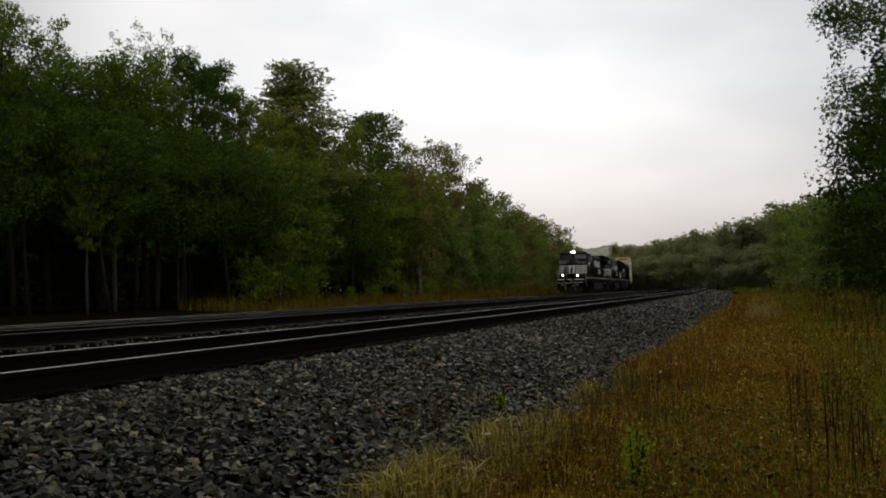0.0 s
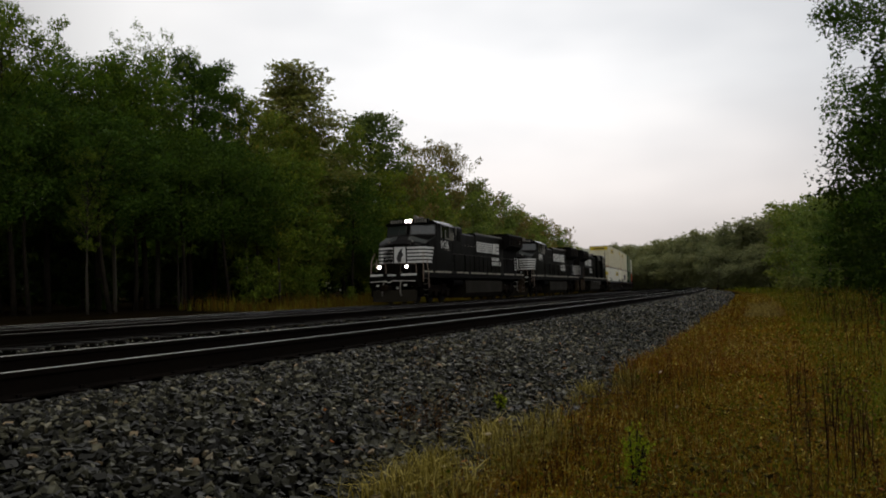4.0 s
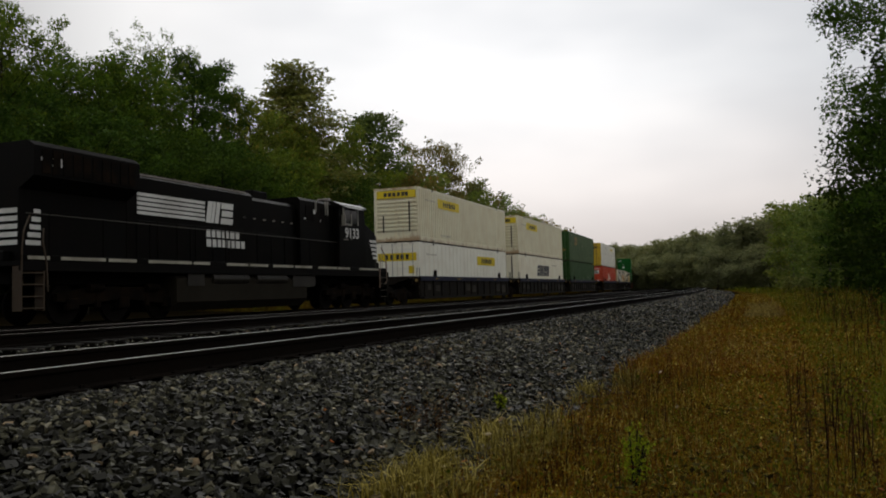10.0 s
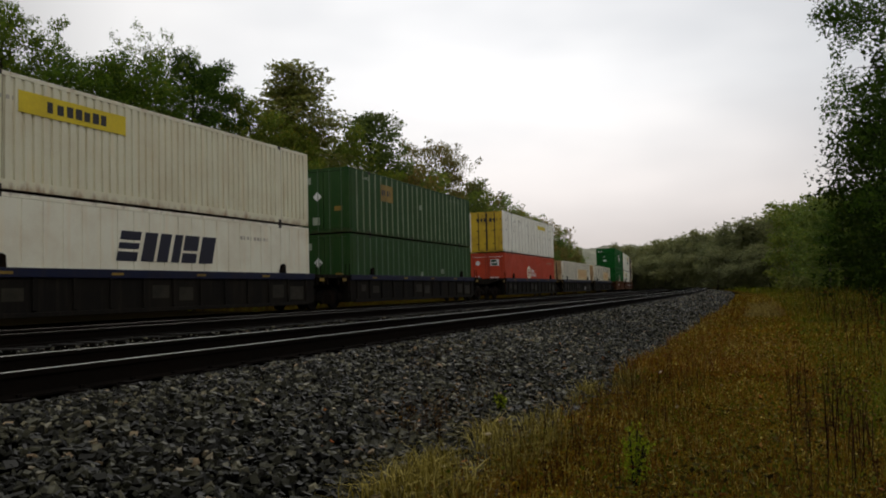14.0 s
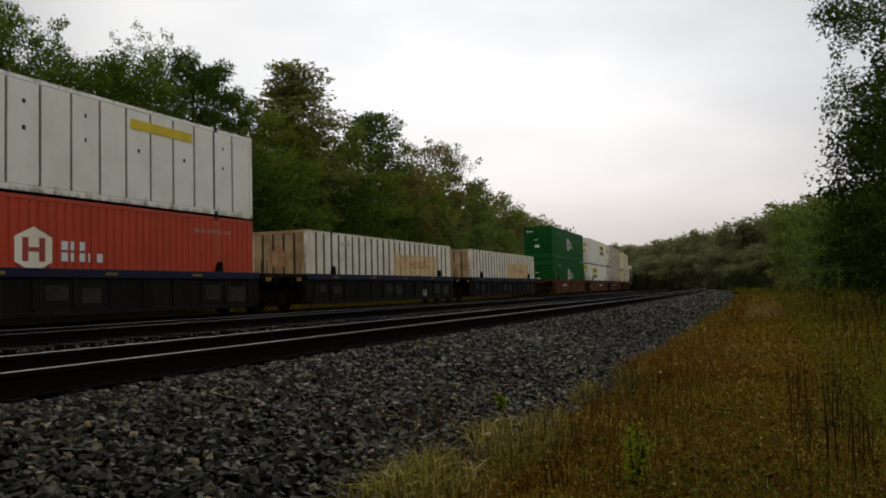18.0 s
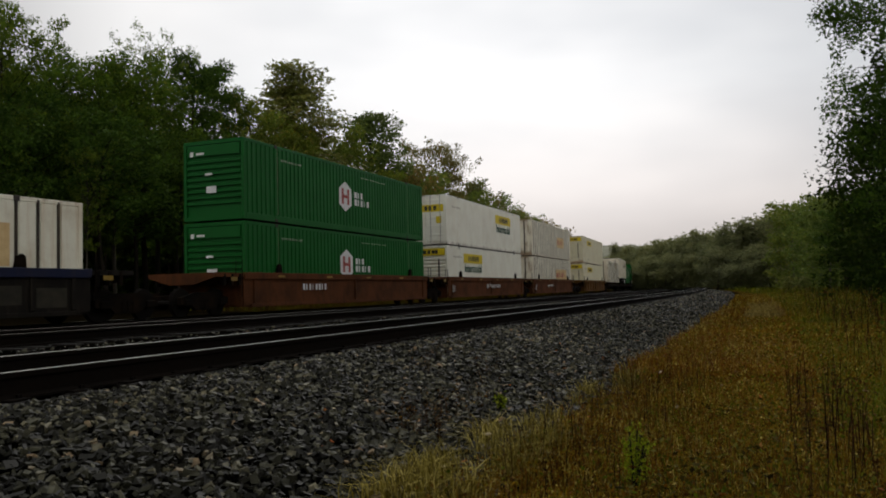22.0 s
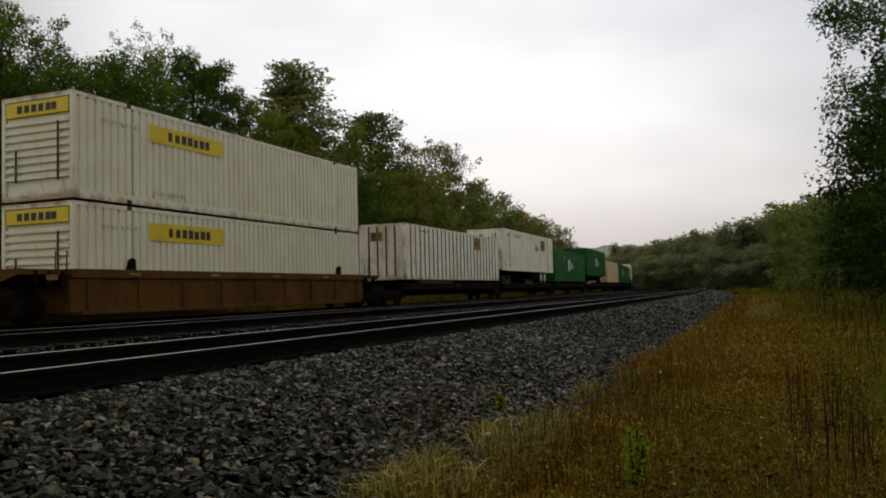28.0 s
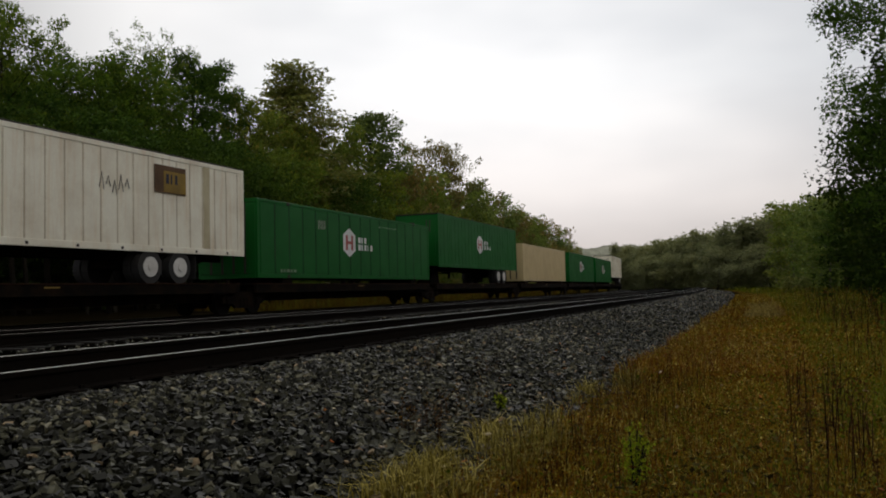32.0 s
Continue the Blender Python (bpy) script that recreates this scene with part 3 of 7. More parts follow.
    def prism(self, prof, y0, y1, axis="y"):
        """A profile of (a, b) points pushed from y0 to y1: along y the profile is (x, z), along x it is (y, z), along z (x, y)."""
        put = {"y": lambda a, b, t: (a, t, b), "x": lambda a, b, t: (t, a, b), "z": lambda a, b, t: (a, b, t)}[axis]
        n = len(prof)
        vs = [put(a, b, y0) for a, b in prof] + [put(a, b, y1) for a, b in prof]
        fs = [tuple(range(n)), tuple(range(2 * n - 1, n - 1, -1))]
        fs += [(i, i + n, (i + 1) % n + n, (i + 1) % n) for i in range(n)]
        return self.add(vs, fs)

    def loft(self, sections):
        """Closed sections of equal count, joined one to the next and capped."""
        n = len(sections[0])
        vs = [p for s in sections for p in s]
        fs = [tuple(range(n))[::-1], tuple((len(sections) - 1) * n + k for k in range(n))]
        for i in range(len(sections) - 1):
            for k in range(n):
                fs.append((i * n + k, i * n + (k + 1) % n, (i + 1) * n + (k + 1) % n, (i + 1) * n + k))
        return self.add(vs, fs)

    def mesh(self, name, material, smooth=False):
        me = bpy.data.meshes.new(name)
        me.from_pydata(self.v, [], self.f)
        bm = bmesh.new()
        bm.from_mesh(me)
        bmesh.ops.recalc_face_normals(bm, faces=bm.faces)
        bm.to_mesh(me)
        bm.free()
        if smooth:
            me.polygons.foreach_set("use_smooth", [True] * len(me.polygons))
        me.materials.append(material)
        return me


def part(name, geo, material, parent, label="", m=None, smooth=False):
    """One mesh object under a thing or under a part."""
    data = geo if isinstance(geo, bpy.types.Mesh) else geo.mesh(name, material, smooth)
    ob = new(name, data)
    ob.parent = parent
    if m is not None:
        ob.matrix_basis = m
    if label:
        tagged(ob, label)
    return ob


def pieces(name, boxes, material, parent, label=""):
    """One part for each box (x, x, y, y, z, z)."""
    return [part(name, Geo().box(*b), material, parent, label) for b in boxes]


def thing(name, label, category, group="", kind=""):
    return tagged(new(name), label, category, group, kind)


def tri_mesh(name, verts, tris, material, smooth=False):
    """A mesh from arrays of vertices and triangles."""
    me = bpy.data.meshes.new(name)
    me.vertices.add(len(verts))
    me.vertices.foreach_set("co", np.asarray(verts, dtype=np.float32).ravel())
    n = len(tris)
    me.loops.add(n * 3)
    me.loops.foreach_set("vertex_index", np.asarray(tris, dtype=np.int32).ravel())
    me.polygons.add(n)
    me.polygons.foreach_set("loop_start", np.arange(0, n * 3, 3, dtype=np.int32))
    me.polygons.foreach_set("use_smooth", np.full(n, smooth))
    me.update(calc_edges=True)
    me.materials.append(material)
    return me


# ---- the line of the rails: s runs along it, away from the camera; o is the distance to its right ----
TH, OFF = radians(22.458), 18.365
STEP = 0.25
S_ALL = np.arange(-420, 760, STEP)
CURVE = np.where(S_ALL < -60, 0.0, np.where(S_ALL < 50.1, 0.000631, np.where(S_ALL < 90.1, 0.000631 + 0.000418 * (S_ALL - 50.1) / 40, 0.001049)))
HEAD = np.cumsum(CURVE * STEP)
ZERO = int(420 / STEP)
HEAD = TH - (HEAD - HEAD[ZERO])
LX, LY = np.cumsum(np.sin(HEAD) * STEP), np.cumsum(np.cos(HEAD) * STEP)
LX = LX - LX[ZERO] - math.cos(TH) * OFF
LY = LY - LY[ZERO] + math.sin(TH) * OFF


def line(s, o=0.0):
    """x, y and heading of the line, o metres to its right; arrays or numbers. It runs on straight past its ends."""
    s = np.asarray(s, dtype=float)
    h = np.interp(s, S_ALL, HEAD)
    over = np.where(s > S_ALL[-1], s - S_ALL[-1], np.where(s < S_ALL[0], s - S_ALL[0], 0.0))
    x = np.interp(s, S_ALL, LX) + over * np.sin(h) + o * np.cos(h)
    y = np.interp(s, S_ALL, LY) + over * np.cos(h) - o * np.sin(h)
    return x, y, h


RAIL_NEAR = CAM_Z - 0.478   # height of the rail tops of the near and middle tracks
RAIL_TRAIN = CAM_Z - 0.627  # of the track on which the train runs
O_NEAR, O_MID = 12.70, 6.96
G_O = [-600, -120, -60, -25, -11, -7, -4.2, -3.0, -2.1, 2.0, 3.4, 4.6, 5.6, 14.1, 14.6, 15.5, 16.3, 17.2, 30, 60, 160, 900]
G_Z = [8.0, 3.0, 1.2, 0.6, 0.42, 0.26, 0.10, 0.12, 0.215, 0.215, 0.20, 0.33, 0.36, 0.36, 0.31, 0.17, 0.045, 0.0, 0.0, 0.05, 0.5, 4.0]


def ground_z(o):
    return np.interp(o, G_O, G_Z)


def build_ground():
    so = [-1500, -900, -600, -420, -300, -200, -140, -100, -70] + list(range(-50, 200, 6)) + list(range(200, 420, 15)) + [450, 500, 560, 620, 680, 740, 900, 1400, 2200]
    os_ = sorted(set(G_O + [-350, -220, -90, -40, -18, -9, -5.5, 0, 9, 11, 12, 18, 19, 20.5, 22, 24, 26, 28, 34, 40, 50, 80, 110, 220, 320, 500, 1300]))
    vs, fs, mi = [], [], []
    rnd = random.Random(3)
    for s in so:
        for o in os_:
            x, y, _ = line(s, o)
            z = float(ground_z(o))
            if o < -5 or o > 16.5:
                z += (rnd.random() - 0.5) * 0.05
            vs.append((float(x), float(y), z))
    n = len(os_)
    for i in range(len(so) - 1):
        for j in range(n - 1):
            fs.append((i * n + j, i * n + j + 1, (i + 1) * n + j + 1, (i + 1) * n + j))
            o = (os_[j] + os_[j + 1]) / 2
            s = (so[i] + so[i + 1]) / 2
            # strip short of s = 40 takes dark litter for the shade beneath the cars
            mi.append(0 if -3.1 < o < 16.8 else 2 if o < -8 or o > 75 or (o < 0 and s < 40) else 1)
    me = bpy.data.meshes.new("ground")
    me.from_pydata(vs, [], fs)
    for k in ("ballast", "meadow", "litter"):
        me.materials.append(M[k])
    me.polygons.foreach_set("material_index", mi)
    bm = bmesh.new()
    bm.from_mesh(me)
    bmesh.ops.recalc_face_normals(bm, faces=bm.faces)
    bm.to_mesh(me)
    bm.free()
    me.polygons.foreach_set("use_smooth", [True] * len(me.polygons))
    tagged(new("ground", me), "ballast bed, dry meadow and leaf-strewn forest floor", "ground", kind="structure")


def sweep(geo, prof, s_vals, o, z):
    """A rail-like profile of (across, up) points swept along the line."""
    n = len(prof)
    secs = []
    for s in s_vals:
        x, y, h = line(s, o)
        secs.append([(float(x + a * math.cos(h)), float(y - a * math.sin(h)), z + b) for a, b in prof])
    return geo.loft(secs)


RAIL_BODY = [(-0.076, -0.186), (0.076, -0.186), (0.076, -0.172), (0.014, -0.155), (0.010, -0.055), (0.036, -0.040), (0.037, -0.006), (0.030, -0.0025), (-0.030, -0.0025), (-0.037, -0.006), (-0.036, -0.040), (-0.010, -0.055), (-0.014, -0.155), (-0.076, -0.172)]
RAIL_TOP = [(-0.017, -0.0025), (0.017, -0.0025), (0.014, 0.0), (-0.014, 0.0)]
TIE = Geo().box(-1.3, 1.3, -0.115, 0.115, -0.18, 0.0, 0.012).mesh("tie", M["tie"])
PLATE = Geo().box(-0.18, 0.18, -0.09, 0.09, 0.0, 0.016, 0.004).box(-0.12, -0.09, -0.06, -0.03, 0, 0.04).box(0.09, 0.12, 0.03, 0.06, 0, 0.04).mesh("tie_plate", M["rail_side"])


def build_track(name, label, o, z, s0, s1, tie0, tie1, step=1.5, plates=False):
    t = thing(name, label, "railway track", kind="structure")
    sv = list(np.arange(s0, min(s1, 140), step)) + list(np.arange(max(s0, 140), s1 + 0.1, 4.0))
    for side in (-0.7175, 0.7175):
        a = 0.035 if side > 0 else -0.035
        part("rail", sweep(Geo(), RAIL_BODY, sv, o + side + a, z), M["rail_side"], t)
        part("rail_head", sweep(Geo(), RAIL_TOP, sv, o + side + a, z), M["rail_dull"] if o == O_MID else M["rail_head"], t, "steel running surface worn bright")
    rnd = random.Random(int(o * 10) + 7)
    for s in np.arange(tie0, tie1, 0.5):
        x, y, h = line(s + rnd.uniform(-0.03, 0.03), o + rnd.uniform(-0.06, 0.06))
        m = pose(float(x), float(y), z - 0.19, 0, rnd.uniform(-0.6, 0.6), -math.degrees(float(h)) + rnd.uniform(-1.5, 1.5))
        tie = part("tie", TIE, None, t, m=m)
        if plates and s < 30:
            part("tie_plate", PLATE, None, tie, m=pose(0.7525, 0, 0.001))
    rest = Geo()
    for s in list(np.arange(s0 + 1, tie0 - 0.3, 0.5 if s0 > -100 else 2.0)) + list(np.arange(tie1, min(s1, 260), 0.5 if o else 1.0)):
        x, y, h = line(s, o)
        m = pose(float(x), float(y), z - 0.19, 0, 0, -math.degrees(float(h)))
        cs = [m @ Vector((a, b, c)) for a in (-1.3, 1.3) for b in (-0.115, 0.115) for c in (-0.18, 0)]
        rest.add(cs, [(0, 1, 3, 2), (4, 6, 7, 5), (0, 4, 5, 1), (2, 3, 7, 6), (1, 5, 7, 3)])
    tagged(part("far_ties", rest, M["tie"], t), kind="stuff")
    return t


# ---- loose stone, grass and weeds ----
PHI = (1 + 5 ** 0.5) / 2
ICO_V = np.array([(-1, PHI, 0), (1, PHI, 0), (-1, -PHI, 0), (1, -PHI, 0), (0, -1, PHI), (0, 1, PHI), (0, -1, -PHI), (0, 1, -PHI), (PHI, 0, -1), (PHI, 0, 1), (-PHI, 0, -1), (-PHI, 0, 1)]) / 1.9
ICO_F = np.array([(0, 11, 5), (0, 5, 1), (0, 1, 7), (0, 7, 10), (0, 10, 11), (1, 5, 9), (5, 11, 4), (11, 10, 2), (10, 7, 6), (7, 1, 8), (3, 9, 4), (3, 4, 2), (3, 2, 6), (3, 6, 8), (3, 8, 9), (4, 9, 5), (2, 4, 11), (6, 2, 10), (8, 6, 7), (9, 8, 1)])


def turns(rng, n):
    q = rng.normal(size=(n, 4))
    q /= np.linalg.norm(q, axis=1)[:, None]
    w, x, y, z = q.T
    return np.stack([1 - 2 * (y * y + z * z), 2 * (x * y - z * w), 2 * (x * z + y * w), 2 * (x * y + z * w), 1 - 2 * (x * x + z * z), 2 * (y * z - x * w), 2 * (x * z - y * w), 2 * (y * z + x * w), 1 - 2 * (x * x + y * y)], axis=1).reshape(n, 3, 3)


OCT_V = np.array([(1, 0, 0), (-1, 0, 0), (0, 1, 0), (0, -1, 0), (0, 0, 1), (0, 0, -1)]) * 1.05
OCT_F = np.array([(0, 2, 4), (2, 1, 4), (1, 3, 4), (3, 0, 4), (2, 0, 5), (1, 2, 5), (3, 1, 5), (0, 3, 5)])


BOX_V = np.array([(x, y, z) for x in (-0.75, 0.75) for y in (-0.75, 0.75) for z in (-0.75, 0.75)])
BOX_F = np.array([(0, 1, 3), (0, 3, 2), (4, 6, 7), (4, 7, 5), (0, 4, 5), (0, 5, 1), (2, 3, 7), (2, 7, 6), (0, 2, 6), (0, 6, 4), (1, 5, 7), (1, 7, 3)])


def stones(rng, n, s0, s1, o0, o1, size, sink=0.2, coarse=False):
    """Angular crushed stones lying on the bed, as arrays."""
    s, o = rng.uniform(s0, s1, n), rng.uniform(o0, o1, n)
    x, y, _ = line(s, o)
    sz = size * rng.uniform(0.5, 1.5, n)
    z = ground_z(o) + sz * (0.30 - sink) + rng.uniform(0, 0.012, n)
    SV, SF = (OCT_V, OCT_F) if coarse else (BOX_V, BOX_F)
    v = SV[None] * (1 + rng.uniform(-0.36, 0.30, (n, len(SV), 3)))
    v = v * (sz[:, None] * (rng.uniform(0.65, 1.5, (n, 3)) * (1, 0.85, 0.5)) * 0.5)[:, None, :]
    v = np.einsum("nij,nkj->nki", turns(rng, n), v)
    v[:, :, 2] *= 0.8
    v += np.stack([x, y, z], axis=1)[:, None, :]
    f = SF[None] + (np.arange(n) * len(SV))[:, None, None]
    return v.reshape(-1, 3), f.reshape(-1, 3)


def joined(chunks):
    vs, fs, k = [], [], 0
    for v, f in chunks:
        vs.append(v)
        fs.append(f + k)
        k += len(v)
    return np.concatenate(vs), np.concatenate(fs)


def blades(rng, x, y, z, height, width, lean=0.35, bend=0.5):
    """Grass blades of three triangles each, from arrays of root places."""
    n = len(x)
    a = rng.uniform(0, 2 * np.pi, n)
    b = a + rng.uniform(-0.9, 0.9, n)
    side = np.stack([-np.sin(a), np.cos(a), np.zeros(n)], 1)
    out = np.stack([np.cos(b), np.sin(b), np.zeros(n)], 1)
    root = np.stack([x, y, z - 0.01], 1)
    le = rng.uniform(0.1, 1.0, n) * lean
    mid = root + out * (height * le * 0.35)[:, None]
    mid[:, 2] += height * 0.6
    tip = root + out * (height * (le + rng.uniform(0, 1, n) * bend * le))[:, None]
    tip[:, 2] += height * (1 - 0.35 * le)
    w = width[:, None]
    v = np.stack([root - side * w, root + side * w, mid - side * w * 0.7, mid + side * w * 0.7, tip], 1)
    k = (np.arange(n) * 5)[:, None]
    f = np.stack([k + [0, 1, 3], k + [0, 3, 2], k + [2, 3, 4]], 1)
    return v.reshape(-1, 3), f.reshape(-1, 3)


def leafy(rng, centers, size, flat=0.0, simple=False):
    """Small leaves at the given places: folded ones of two triangles, or single ones."""
    n = len(centers)
    if simple:
        v = np.einsum("nij,kj->nki", turns(rng, n), np.array([(-0.5, -0.22, 0), (0.55, 0, 0.08), (-0.25, 0.42, 0)]))
        v = v * (size * rng.uniform(0.6, 1.3, n))[:, None, None] + centers[:, None, :]
        return v.reshape(-1, 3), np.arange(3 * n).reshape(-1, 3)
    R = turns(rng, n)
    sz = size * rng.uniform(0.55, 1.3, n)
    base = np.array([(-0.5, 0, 0), (0, 0.30, 0.10), (0.55, 0, 0), (0, -0.30, 0.10)])
    v = np.einsum("nij,kj->nki", R, base)
    if flat:
        v[:, :, 2] *= 1 - flat
    v = v * sz[:, None, None] + centers[:, None, :]
    k = (np.arange(n) * 4)[:, None]
    f = np.stack([k + [0, 1, 2], k + [0, 2, 3]], 1)
    return v.reshape(-1, 3), f.reshape(-1, 3)


def build_ballast():
    rng = np.random.default_rng(11)
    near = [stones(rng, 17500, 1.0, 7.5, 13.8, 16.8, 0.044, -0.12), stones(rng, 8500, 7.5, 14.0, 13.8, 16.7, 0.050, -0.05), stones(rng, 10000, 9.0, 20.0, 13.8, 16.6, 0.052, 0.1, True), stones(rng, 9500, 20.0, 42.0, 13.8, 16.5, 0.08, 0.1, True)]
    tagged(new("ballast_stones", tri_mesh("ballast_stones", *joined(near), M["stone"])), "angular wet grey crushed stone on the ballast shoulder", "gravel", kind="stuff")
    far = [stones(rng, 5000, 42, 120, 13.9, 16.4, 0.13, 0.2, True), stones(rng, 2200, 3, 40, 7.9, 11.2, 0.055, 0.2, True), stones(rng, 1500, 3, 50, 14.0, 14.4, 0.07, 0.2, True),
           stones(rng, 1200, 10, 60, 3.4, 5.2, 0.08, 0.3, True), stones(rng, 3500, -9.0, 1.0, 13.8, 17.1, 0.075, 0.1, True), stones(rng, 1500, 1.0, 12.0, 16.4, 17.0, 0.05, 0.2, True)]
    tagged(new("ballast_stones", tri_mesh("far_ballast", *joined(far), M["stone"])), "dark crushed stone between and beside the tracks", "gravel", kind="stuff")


def meadow_points(rng, n, d0, d1, o_lo, o_hi, power=1.0):
    """Roots in the meadow by distance along the line, thinner further off."""
    s = d0 + (d1 - d0) * rng.uniform(0, 1, n) ** power
    o = rng.uniform(o_lo, o_hi, n)
    x, y, _ = line(s, o)
    return x, y, ground_z(o), s, o


def build_meadow():
    rng = np.random.default_rng(23)
    for key, name, label, spec in (
        ("straw", "dry_grass", "ochre and straw-coloured dry autumn grass", [(28000, 2.2, 9, 16.82, 19.8, 1.0, 0.075, 0.0026), (22000, 9, 24, 16.62, 21.2, 1.2, 0.13, 0.0042), (14000, 22, 80, 16.5, 28, 1.3, 0.2, 0.010)]),
        ("green", "green_grass", "olive-green grass and low herbs", [(12000, 2.2, 10, 17.3, 19.9, 1.0, 0.072, 0.0034), (18000, 6, 24, 18.7, 21.4, 1.0, 0.15, 0.0055), (14000, 20, 80, 18.8, 29, 1.2, 0.24, 0.012), (4500, 75, 170, 18.0, 60, 1.0, 0.5, 0.05)]),
        ("rust", "russet_weeds", "russet-brown seeding weeds", [(10000, 2.4, 12, 16.85, 18.8, 1.0, 0.085, 0.0026), (12000, 9, 34, 16.6, 18.7, 1.2, 0.16, 0.0045)]),
    ):
        chunks = []
        for n, d0, d1, lo, hi, pw, hgt, wid in spec:
            x, y, z, s, o = meadow_points(rng, n, d0, d1, lo, hi, pw)
            # clumps: heights and thickness follow a slow pattern
            k = 0.55 + 0.45 * np.sin(x * 1.7 + 0.6 * np.sin(y * 1.3)) * np.sin(y * 1.1 + np.sin(x * 0.9)) + rng.uniform(0, 0.6, n)
            keep = (k > 0.28) & ~((o > 17.4) & (o < 18.7) & (s > 11) & (s < 42) & (rng.uniform(0, 1, n) < 2.2 * np.sin((o - 17.4) / 1.3 * np.pi) * np.sin((s - 11) / 31 * np.pi)))
            x, y, z, k = x[keep], y[keep], z[keep], k[keep]
            chunks.append(blades(rng, x, y, z, hgt * (0.5 + 0.8 * k) * rng.uniform(0.6, 1.3, len(x)), wid * rng.uniform(0.6, 1.4, len(x)), 0.95, 0.9))
        tagged(new(name, tri_mesh(name, *joined(chunks), GRASS[key])), label, "grass", kind="stuff")
    # seed heads and fallen leaves speckle the grass
    for key, label, n, size in (("straw", "pale seed heads over the dry grass", 60000, 0.017), ("rust", "russet seed heads and fallen leaves", 40000, 0.019), ("green", "small green herb leaves", 26000, 0.026)):
        x, y, z, s, o = meadow_points(rng, n, 2.4, 24, 16.78, 20.8, 1.3)
        k = 0.5 + 0.5 * np.sin(x * 2.3 + np.sin(y * 1.9)) * np.sin(y * 1.6 + np.sin(x * 1.2))
        if key == "green":
            k = k * np.clip((o - 17.3) / 1.6, 0.12, 1)
        keep = rng.uniform(0, 1, n) < k + 0.12
        p = np.stack([x, y, z + rng.uniform(0.03, 0.15, n)], 1)[keep]
        chunks = []
        for near, far, f in ((0, 8, 1.0), (8, 14, 1.5), (14, 40, 2.3)):
            m = (s[keep] >= near) & (s[keep] < far)
            if m.any():
                chunks.append(leafy(rng, p[m], size * f))
        tagged(new("seed_heads", tri_mesh("seed_heads", *joined(chunks), GRASS[key])), label, "grass", kind="stuff")
    # a worn trail of short bleached grass
    n = 7000
    x, y, z, s, o = meadow_points(rng, n, 11, 44, 17.4, 18.7)
    tagged(new("trail_grass", tri_mesh("trail_grass", *blades(rng, x, y, z, rng.uniform(0.06, 0.16, n), np.full(n, 0.016), 0.8), GRASS["pale"])), "short bleached grass on a worn trail", "grass", kind="stuff")
    # pale tufts along the toe of the ballast
    chunks = []
    for s in list(rng.uniform(3.2, 5.3, 32)) + list(rng.uniform(5.6, 9, 8)) + list(rng.uniform(9, 30, 14)):
        x0, y0, _ = line(s, rng.uniform(16.5, 16.95) if s < 5.4 else rng.uniform(16.65, 17.0))
        n = 60
        x, y = x0 + rng.normal(0, 0.06, n), y0 + rng.normal(0, 0.06, n)
        chunks.append(blades(rng, x, y, np.full(n, 0.02), rng.uniform(0.10, 0.27, n), np.full(n, 0.0034), 1.1, 1.2))
    tagged(new("grass_tufts", tri_mesh("grass_tufts", *joined(chunks), GRASS["tuft"])), "pale grass tufts at the toe of the ballast", "grass", kind="stuff")
    # fallen leaves lie about on grass and stone
    for key, label, n, lo, hi in (("leaf_red", "red and orange fallen leaves", 70, 15.0, 19.6), ("leaf_pale", "pale dry fallen leaves", 90, 14.6, 19.6)):
        x, y, z, s, o = meadow_points(rng, n, 2.6, 15, lo, hi, 1.2)
        p = np.stack([x, y, z + np.where(o > 16.5, rng.uniform(0.06, 0.12, n), 0.05)], 1)
        tagged(new("fallen_leaves", tri_mesh("fallen_leaves", *leafy(rng, p, 0.055, 0.5), GRASS[key])), label, "leaves", kind="stuff")
    # broad-leaved herbs among the blades
    n = 9000
    x, y, z, s, o = meadow_points(rng, n, 2.3, 13, 16.9, 20.2, 1.2)
    k = np.sin(x * 2.9 + 1.3 * np.sin(y * 2.1)) * np.sin(y * 2.4 + np.sin(x * 1.7))
    keep = k + 0.35 * (o - 18.0) + rng.uniform(-0.3, 0.3, n) > 0.1
    p = np.stack([x, y, z + rng.uniform(0.02, 0.10, n)], 1)[keep]
    tagged(new("low_herbs", tri_mesh("low_herbs", *leafy(rng, p, 0.042, 0.35), GRASS["herb"])), "low broad-leaved herbs among the dry grass", "weeds", kind="stuff")
    # tall dark stalks
    chunks, heads = [], []
    for n, d0, d1, lo, hi, h0, h1, wd in ((85, 4.2, 8.4, 18.4, 18.85, 0.28, 0.62, 0.0046), (40, 3.4, 5.5, 18.9, 19.6, 0.2, 0.4, 0.004), (260, 8, 24, 19.2, 21.2, 0.3, 0.7, 0.006), (220, 3, 10, 16.8, 17.7, 0.2, 0.42, 0.0028), (260, 20, 70, 19.6, 27, 0.5, 1.0, 0.013)):
        x, y, z, s, o = meadow_points(rng, n, d0, d1, lo, hi)
        hh = rng.uniform(h0, h1, n)
        chunks.append(blades(rng, x, y, z, hh, np.full(n, wd), 0.22, 0.3))
        # withered leaves and seed heads up the stalk
        q = 5
        f = rng.uniform(0.35, 1.0, (n, q))
        p = np.stack([np.repeat(x, q), np.repeat(y, q), (z[:, None] + hh[:, None] * f).ravel()], 1) + rng.normal(0, 0.02, (n * q, 3)) * (hh.mean() / 0.45)
        heads.append(leafy(rng, p, wd * 5.5, 0.0, True))
